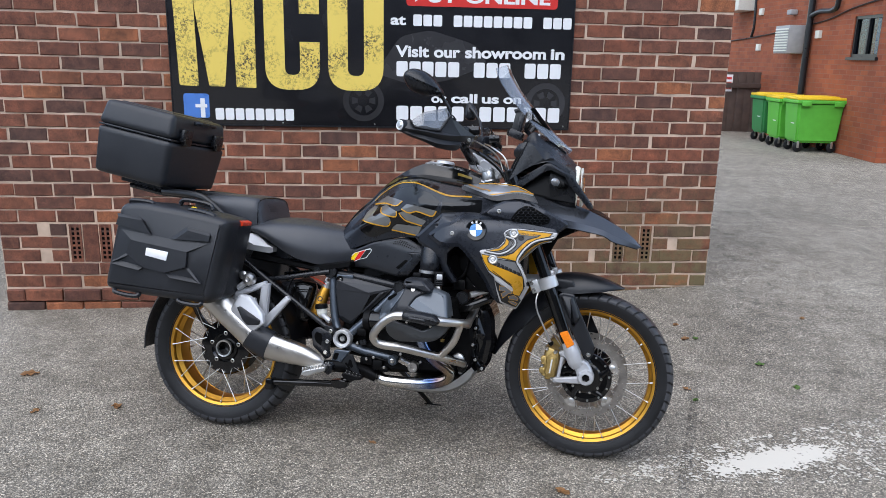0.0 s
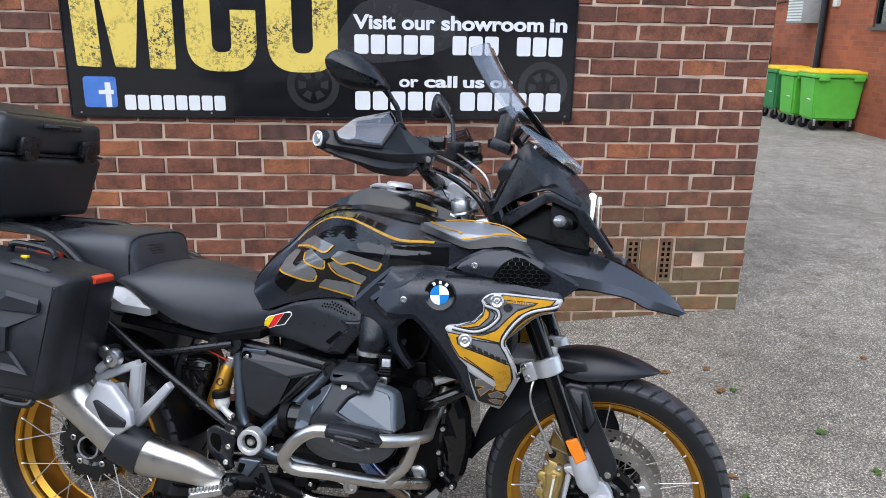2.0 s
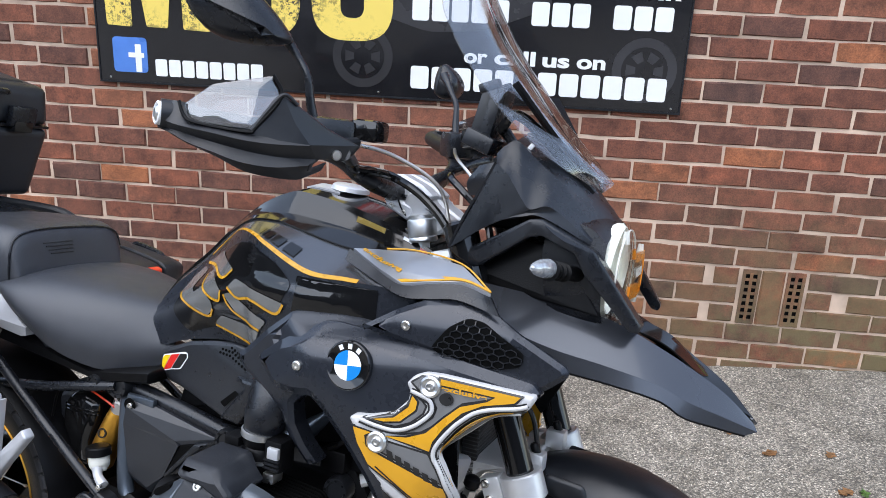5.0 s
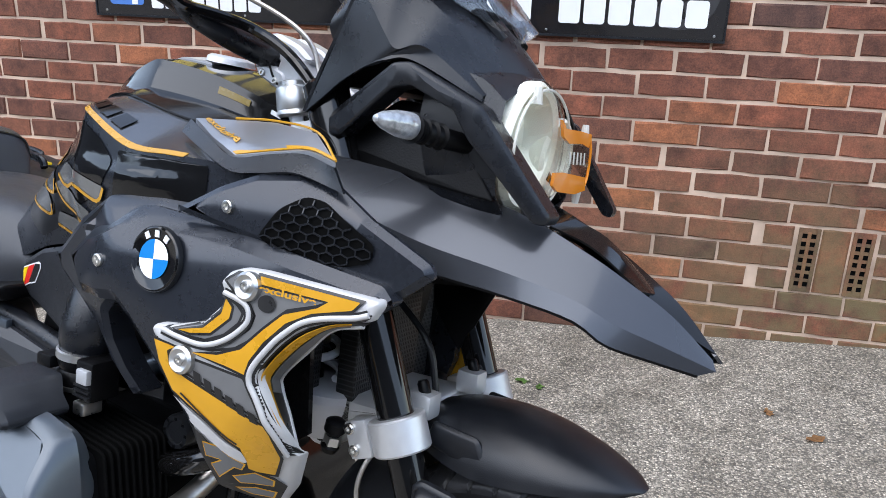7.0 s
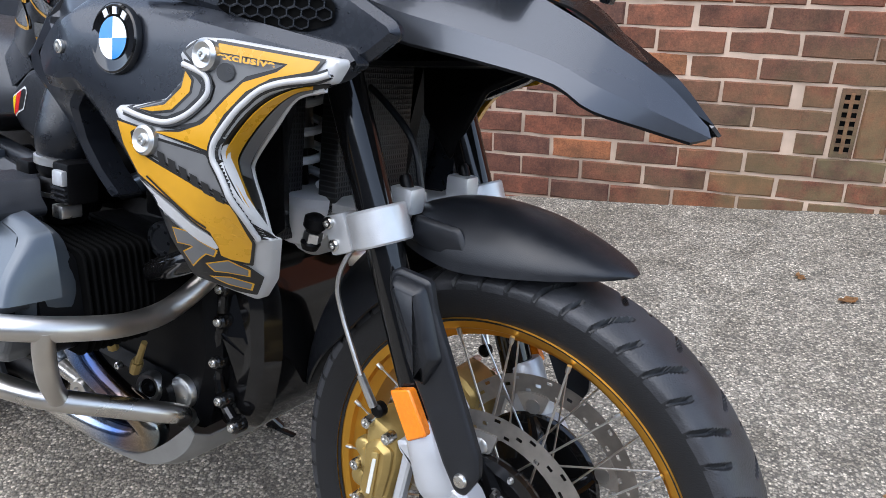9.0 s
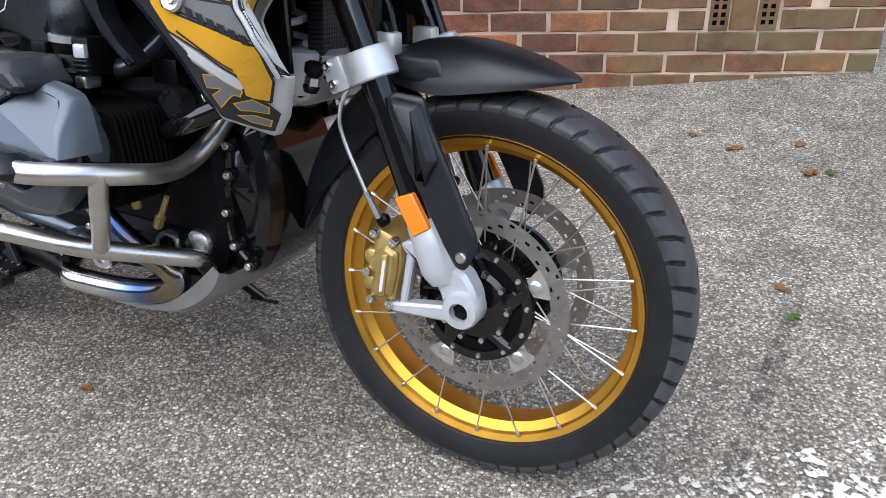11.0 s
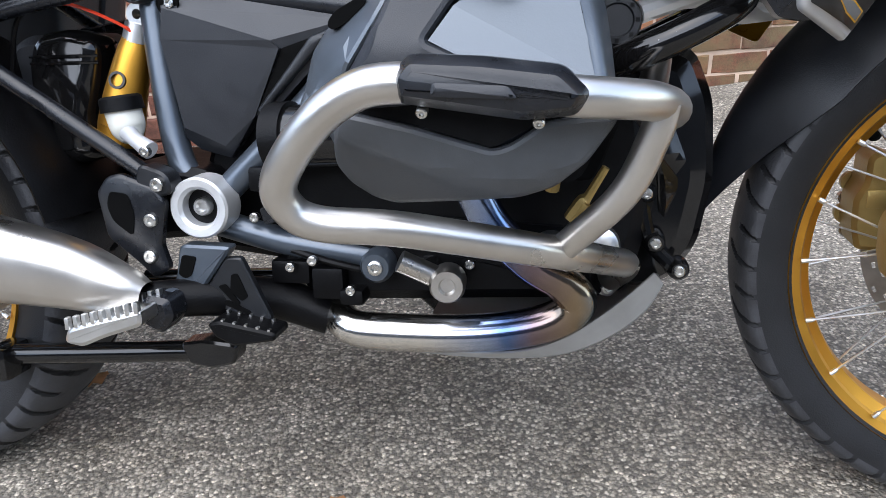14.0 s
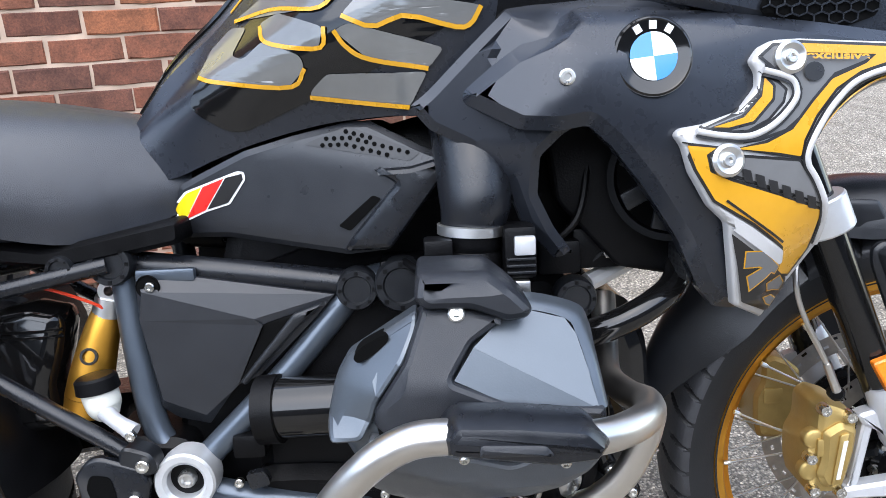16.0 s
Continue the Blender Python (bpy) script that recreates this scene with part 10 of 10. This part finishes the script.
    out = [(0.922, 1.352), (0.905, 1.378), (0.872, 1.418), (0.838, 1.434), (0.805, 1.436), (0.782, 1.418), (0.781, 1.395), (0.800, 1.362), (0.83, 1.346), (0.88, 1.343)]
    mir = boss(out, [(0.012, 0.322), (0.002, 0.332), (0.0, 0.345), (0.008, 0.368), (0.02, 0.380)], 0.02)
    for v in mir.verts:
        sx, nn = v.co.x, -v.co.y
        v.co.y = -(nn + (0.86 - sx) * 0.55 - 0.005)
    if sgn < 0:
        mir.free()
        mir = boss([(0.872, 1.352), (0.880, 1.341), (0.900, 1.335), (0.920, 1.340), (0.933, 1.364), (0.930, 1.384), (0.912, 1.406), (0.896, 1.418), (0.882, 1.412), (0.874, 1.385)], [(0.014, -0.322), (0.003, -0.330), (0.0, -0.345), (0.006, -0.395), (0.016, -0.41)], 0.012)
    mr = part("mirror", fix(mir) if sgn > 0 else mir, "matte", bike, "black rear-view mirror housing", 50)
    gl = boss([(0.912, 1.354), (0.870, 1.410), (0.838, 1.426), (0.808, 1.428), (0.79, 1.412), (0.806, 1.366), (0.835, 1.352)], [(0.0, 0.3195), (0.0, 0.3215)], 0.015)
    for v in gl.verts:
        v.co.y = -(-v.co.y + (0.86 - v.co.x) * 0.55 - 0.005)
    if sgn > 0:
        part("mirror_glass", fix(gl), "chrome", mr, "mirror glass", 50)
    part("brake_cable", fix(tube([P(1.000, 0.255, 1.190), P(0.998, 0.22, 1.174), P(1.003, 0.17, 1.171), P(1.017, 0.115, 1.163), P(1.057, 0.094, 1.140), P(1.098, 0.092, 1.108), P(1.124, 0.088, 1.075), P(1.14, 0.07, 1.04)], 0.0075, 10)), "gloss", bar, "black cable")
    part("brake_cable", fix(tube([P(0.97, 0.21, 1.215), P(1.02, 0.13, 1.20), P(1.09, 0.085, 1.155), P(1.12, 0.08, 1.08)], 0.0035, 8)), "steel", bar)


bar_side(1)
bar_side(-1)


# ---- luggage ----
def tapered(c, bot, top, h, bev, seg=4):
    """A box whose top differs in size from its foot: each is (length, width)."""
    bm = bmesh.new()
    lo = [bm.verts.new((sx * bot[0] / 2, sy * bot[1] / 2, 0)) for sx, sy in ((-1, -1), (1, -1), (1, 1), (-1, 1))]
    hi = [bm.verts.new((sx * top[0] / 2, sy * top[1] / 2, h)) for sx, sy in ((-1, -1), (1, -1), (1, 1), (-1, 1))]
    for i in range(4):
        bm.faces.new((lo[i], lo[(i + 1) % 4], hi[(i + 1) % 4], hi[i]))
    bm.faces.new(lo[::-1])
    bm.faces.new(hi)
    bmesh.ops.bevel(bm, geom=bm.edges[:], offset=bev, segments=seg, affect="EDGES", profile=0.6)
    bmesh.ops.translate(bm, vec=c, verts=bm.verts)
    return bm


def build_top_case():
    at = BIKE @ Matrix.Translation(P(-0.425, -0.01, 0.998)) @ Matrix.Rotation(radians(11.0), 4, "Y")
    tc = thing("top_case", "large black plastic top case on the rear luggage plate", "top case", "luggage", at)
    part("body", tapered((0, 0, 0), (0.325, 0.42), (0.345, 0.455), 0.195, 0.028), "rough_plastic", tc, "", 50)
    part("seam", box((0, 0, 0.1985), (0.338, 0.447, 0.008), 0.002), "matte", tc)
    lid = part("lid", tapered((-0.004, 0, 0.200), (0.345, 0.455), (0.318, 0.425), 0.105, 0.030), "rough_plastic", tc, "", 50)
    part("lid_panel", tapered((-0.004, 0, 0.298), (0.25, 0.34), (0.235, 0.325), 0.012, 0.005, 2), "rough_plastic", lid)
    for y in (-0.13, 0.13):
        lt = part("latch", box((0.176, y, 0.225), (0.022, 0.075, 0.055), 0.008), "matte", tc)
        part("latch_tongue", box((0.182, y, 0.200), (0.018, 0.055, 0.03), 0.006), "gloss", lt)
        part("hinge", box((-0.176, y, 0.205), (0.012, 0.06, 0.03), 0.005), "matte", tc)
    for y in (-0.1, 0.1):
        part("foot", box((0.02, y, -0.008), (0.22, 0.04, 0.03), 0.008), "matte", tc)
    part("handle", tube([(0.172, -0.08, 0.285), (0.188, -0.05, 0.29), (0.188, 0.05, 0.29), (0.172, 0.08, 0.285)], 0.008, 8), "matte", tc)
    return tc


build_top_case()


def build_pannier(sgn):
    f = (lambda b: b) if sgn > 0 else mirrored
    pn = thing("pannier", "black plastic pannier with raised cross ribs and pale label", "pannier", "luggage", BIKE if sgn > 0 else BIKE @ Matrix.Translation((-0.05, 0, -0.042)))
    O = [(-0.288, 0.905), (-0.20, 0.912), (0.05, 0.882), (0.150, 0.862), (0.158, 0.84), (0.105, 0.57), (0.075, 0.542), (-0.20, 0.558), (-0.335, 0.572), (-0.348, 0.595)]
    part("body", f(boss(O, [(0.02, 0.225), (0.004, 0.235), (0.0, 0.25), (0.0, 0.335), (0.003, 0.345)], 0.035)), "rough_plastic", pn, "", 50)
    part("seam", f(boss(O, [(0.003, 0.345), (0.003, 0.352)], 0.035)), "dark", pn)
    lid = part("lid", f(boss(O, [(0.002, 0.352), (-0.003, 0.356), (-0.003, 0.40), (0.004, 0.432), (0.014, 0.445), (0.028, 0.450)], 0.035)), "rough_plastic", pn, "", 45)
    # raised ribs: two wings above and two below, round a flat middle
    for o in ([(-0.269, 0.803, 0.452), (-0.145, 0.789, 0.452), (-0.068, 0.778, 0.452), (0.087, 0.77, 0.452), (0.006, 0.735, 0.462), (-0.224, 0.767, 0.462)],
              [(-0.224, 0.767, 0.462), (0.006, 0.735, 0.462), (0.003, 0.678, 0.462), (-0.081, 0.653, 0.462), (-0.169, 0.666, 0.462), (-0.245, 0.716, 0.462)],
              [(-0.292, 0.864, 0.451), (-0.194, 0.853, 0.451), (-0.179, 0.843, 0.463), (-0.279, 0.853, 0.463)],
              [(-0.194, 0.853, 0.451), (-0.142, 0.789, 0.451), (-0.144, 0.793, 0.463), (-0.179, 0.843, 0.463)],
              [(-0.279, 0.853, 0.463), (-0.179, 0.843, 0.463), (-0.144, 0.793, 0.463), (-0.289, 0.822, 0.463)],
              [(-0.002, 0.827, 0.451), (0.091, 0.81, 0.451), (0.097, 0.799, 0.463), (0.009, 0.815, 0.463)],
              [(-0.069, 0.78, 0.451), (-0.002, 0.827, 0.451), (0.009, 0.815, 0.463), (-0.04, 0.78, 0.463)],
              [(-0.04, 0.78, 0.463), (0.009, 0.815, 0.463), (0.097, 0.799, 0.463), (0.093, 0.778, 0.463)],
              [(-0.3, 0.69, 0.452), (-0.176, 0.667, 0.452), (-0.189, 0.655, 0.464), (-0.309, 0.675, 0.464)],
              [(-0.252, 0.714, 0.452), (-0.235, 0.711, 0.452), (-0.288, 0.685, 0.462), (-0.311, 0.676, 0.464)],
              [(-0.088, 0.651, 0.452), (0.023, 0.638, 0.452), (0.068, 0.621, 0.464), (-0.058, 0.635, 0.464)],
              [(-0.003, 0.676, 0.452), (0.014, 0.673, 0.452), (0.068, 0.621, 0.464), (0.041, 0.636, 0.461)]):
        part("rib", f(facet(o, 0.444)), "rough_plastic", lid, "", 15)
    part("label_plate", f(boss([(-0.158, 0.742), (-0.068, 0.73), (-0.076, 0.697), (-0.162, 0.713)], [(0.0, 0.445), (0.0, 0.4645), (0.002, 0.4655)], 0.003)), "white", lid, "plain white label plate")
    for a, b in (((-0.255, 0.903), (-0.17, 0.898)), ((-0.01, 0.880), (0.085, 0.862))):
        part("lid_strap", f(tube([P(a[0], 0.40, a[1] - 0.012), P(a[0], 0.415, a[1] + 0.012), P(b[0], 0.415, b[1] + 0.012), P(b[0], 0.40, b[1] - 0.012)], 0.008, 8)), "matte", lid)
    for a, b in (((-0.30, 0.57), (-0.21, 0.56)), ((-0.03, 0.552), (0.05, 0.545))):
        part("lid_hinge", f(tube([P(a[0], 0.42, a[1] + 0.02), P(a[0], 0.44, a[1] - 0.006), P(b[0], 0.44, b[1] - 0.006), P(b[0], 0.42, b[1] + 0.02)], 0.009, 8)), "matte", lid)
    part("reflector", f(boss([(0.118, 0.868), (0.165, 0.852), (0.162, 0.836), (0.112, 0.852)], [(0.0, 0.26), (0.0, 0.335)], 0.005)), "red_lens", pn, "red-orange reflector strip")
    part("carry_handle", f(tube([P(-0.12, 0.30, 0.905), P(-0.10, 0.30, 0.925), P(0.0, 0.30, 0.913), P(0.02, 0.30, 0.892)], 0.009, 8)), "matte", pn)
    part("mounting", f(box(P(0.0, 0.215, 0.78), (0.20, 0.05, 0.03), 0.008)), "matte", pn)
    part("yellow_tag", f(box(P(-0.035, 0.345, 0.897), (0.02, 0.012, 0.008), 0.002)), "yellow", pn)


build_pannier(1)
build_pannier(-1)


# ---- the wall's bricks ----
def brick_mesh(name, lx, lz, seed):
    """One brick with worn, uneven edges."""
    rnd = random.Random(seed)
    bm = bmesh.new()
    d = 0.05
    e = 0.005
    front = [(-lx / 2 + e, -lz / 2 + e), (-lx / 6, -lz / 2 + e * 0.5), (lx / 6, -lz / 2 + e * 0.6), (lx / 2 - e, -lz / 2 + e), (lx / 2 - e, lz / 2 - e), (lx / 6, lz / 2 - e * 0.5), (-lx / 6, lz / 2 - e * 0.6), (-lx / 2 + e, lz / 2 - e)]
    back = [(-lx / 2, -lz / 2), (-lx / 6, -lz / 2), (lx / 6, -lz / 2), (lx / 2, -lz / 2), (lx / 2, lz / 2), (lx / 6, lz / 2), (-lx / 6, lz / 2), (-lx / 2, lz / 2)]
    jit = lambda k: rnd.uniform(-k, k)
    vf = [bm.verts.new((x + jit(0.0045), jit(0.0016), z + jit(0.0032))) for x, z in front]
    vm = [bm.verts.new((x + jit(0.001), 0.006 + jit(0.001), z + jit(0.001))) for x, z in back]
    vb = [bm.verts.new((x, d, z)) for x, z in back]
    for a, b in ((vf, vm), (vm, vb)):
        for i in range(8):
            bm.faces.new((a[i], a[(i + 1) % 8], b[(i + 1) % 8], b[i]))
    bm.faces.new(vf)
    bmesh.ops.recalc_face_normals(bm, faces=bm.faces)
    for f in bm.faces:
        f.smooth = False
    me = bpy.data.meshes.new(name)
    bm.to_mesh(me)
    bm.free()
    me.materials.append(M["brick"])
    return me


def air_brick(parent, x, z0, w, h):
    """A terracotta air brick set on end, with two columns of square holes."""
    cols, rows = 2, 7
    bars_bm = None
    mx, mz = 0.012, 0.014
    cw, ch = (w - 2 * mx), (h - 2 * mz)
    pieces = [(x, x + mx, z0, z0 + h), (x + w - mx, x + w, z0, z0 + h), (x + w / 2 - 0.006, x + w / 2 + 0.006, z0 + mz, z0 + h - mz)]
    for k in range(rows + 1):
        zc = z0 + mz + ch * k / rows
        pieces.append((x + mx, x + w - mx, zc - (mz if k in (0,) else 0.006), zc + (mz if k == rows else 0.006)))
    for n, (a0, a1, c0, c1) in enumerate(pieces):
        b = box(((a0 + a1) / 2, WALL_Y + (0.012 if n < 2 else 0.0135 if n == 2 else 0.015), (c0 + c1) / 2), (a1 - a0, 0.03, c1 - c0), 0)
        bars_bm = join(bars_bm, b) if bars_bm else b
    ob = part("air_brick", bars_bm, "brick", parent, "terracotta air brick with square holes")
    # shallow black backing, painted as the shade deep in the holes
    part("hollow_shade", box((x + w / 2, WALL_Y + 0.0065, z0 + h / 2), (w - 0.004, 0.006, h - 0.004), 0), "gap_and_fin_black", ob)


VENTS = ((2.098, FOOT + 5 * COURSE), (-1.36, FOOT + 5 * COURSE))


def build_bricks():
    full = [brick_mesh("brick", LENGTH - JOINT, COURSE - JOINT, 10 + k) for k in range(7)]
    half = [brick_mesh("brick", LENGTH / 2 - JOINT, COURSE - JOINT, 40 + k) for k in range(3)]
    soldier = brick_mesh("brick", 0.095, 3 * COURSE - JOINT, 77)
    rnd = random.Random(5)
    rest_v, rest_f = [], []
    rows = int((WALL_TOP - FOOT) / COURSE)
    for r in range(rows):
        z = FOOT + (r + 0.5) * COURSE
        x = WALL_R
        first = r % 2 == 1
        while x > WALL_L + 0.02:
            length = LENGTH / 2 if first else LENGTH
            first = False
            if x - length < WALL_L - 0.02:
                length = LENGTH / 2 if x - LENGTH / 2 > WALL_L - 0.06 else x - WALL_L
            cx = x - length / 2
            x -= length
            skip = False
            for vx, vz in VENTS:
                if vz - 0.01 < z < vz + 3 * COURSE and vx - length / 2 + 0.03 < cx < vx + 0.265 + length / 2 - 0.03:
                    skip = True
            if skip:
                continue
            me = (half if length < 0.18 else full)[rnd.randrange(3 if length < 0.18 else 7)]
            scale = (length - JOINT) / ((LENGTH / 2 if length < 0.18 else LENGTH) - JOINT)
            plinth = 0.022 if r < 3 and cx < 0.7 else 0.0
            at = Vector((cx + rnd.uniform(-0.004, 0.004), WALL_Y - plinth + rnd.uniform(-0.0035, 0.0035), z + rnd.uniform(-0.0025, 0.0025)))
            behind = SX + 0.12 < cx < SX + SW - 0.12 and SZ + 0.02 < z < SZ + SH - 0.1
            tilt = rnd.uniform(-0.006, 0.006)
            if z < 1.16 and not behind:
                ob = new("brick", me)
                ob.matrix_world = Matrix.Translation(at) @ Matrix.Rotation(tilt, 4, "Y") @ Matrix.Diagonal((scale, 1, 1, 1))
                ob.parent = wall_sign
            else:
                base = len(rest_v)
                rest_v += [(v.co.x * scale + at.x, v.co.y + at.y, v.co.z + at.z) for v in me.vertices]
                rest_f += [[base + i for i in p.vertices] for p in me.polygons]
    for vx, vz in VENTS:
        air_brick(wall_sign, vx + 0.006, vz + 0.004, 0.072, 3 * COURSE - JOINT)
        air_brick(wall_sign, vx + 0.187, vz + 0.004, 0.072, 3 * COURSE - JOINT)
        ob = new("brick", soldier)
        ob.matrix_world = Matrix.Translation((vx + 0.1325, WALL_Y, vz + 0.004 + (3 * COURSE - JOINT) / 2))
        ob.parent = wall_sign
        for fx, w in ((vx - 0.06, 0.10), (vx + 0.325, 0.10)):
            for k in range(3):
                ob = new("brick", half[k])
                ob.matrix_world = Matrix.Translation((fx, WALL_Y, vz + (k + 0.5) * COURSE)) @ Matrix.Diagonal((w / (LENGTH / 2 - JOINT), 1, 1, 1))
                ob.parent = wall_sign
    me = bpy.data.meshes.new("brick_rest")
    me.from_pydata(rest_v, [], rest_f)
    me.materials.append(M["brick"])
    ob = new("brickwork", me)
    ob.parent = wall_sign
    tagged(ob, "upper courses of the same brown brick", kind="stuff")


build_bricks()
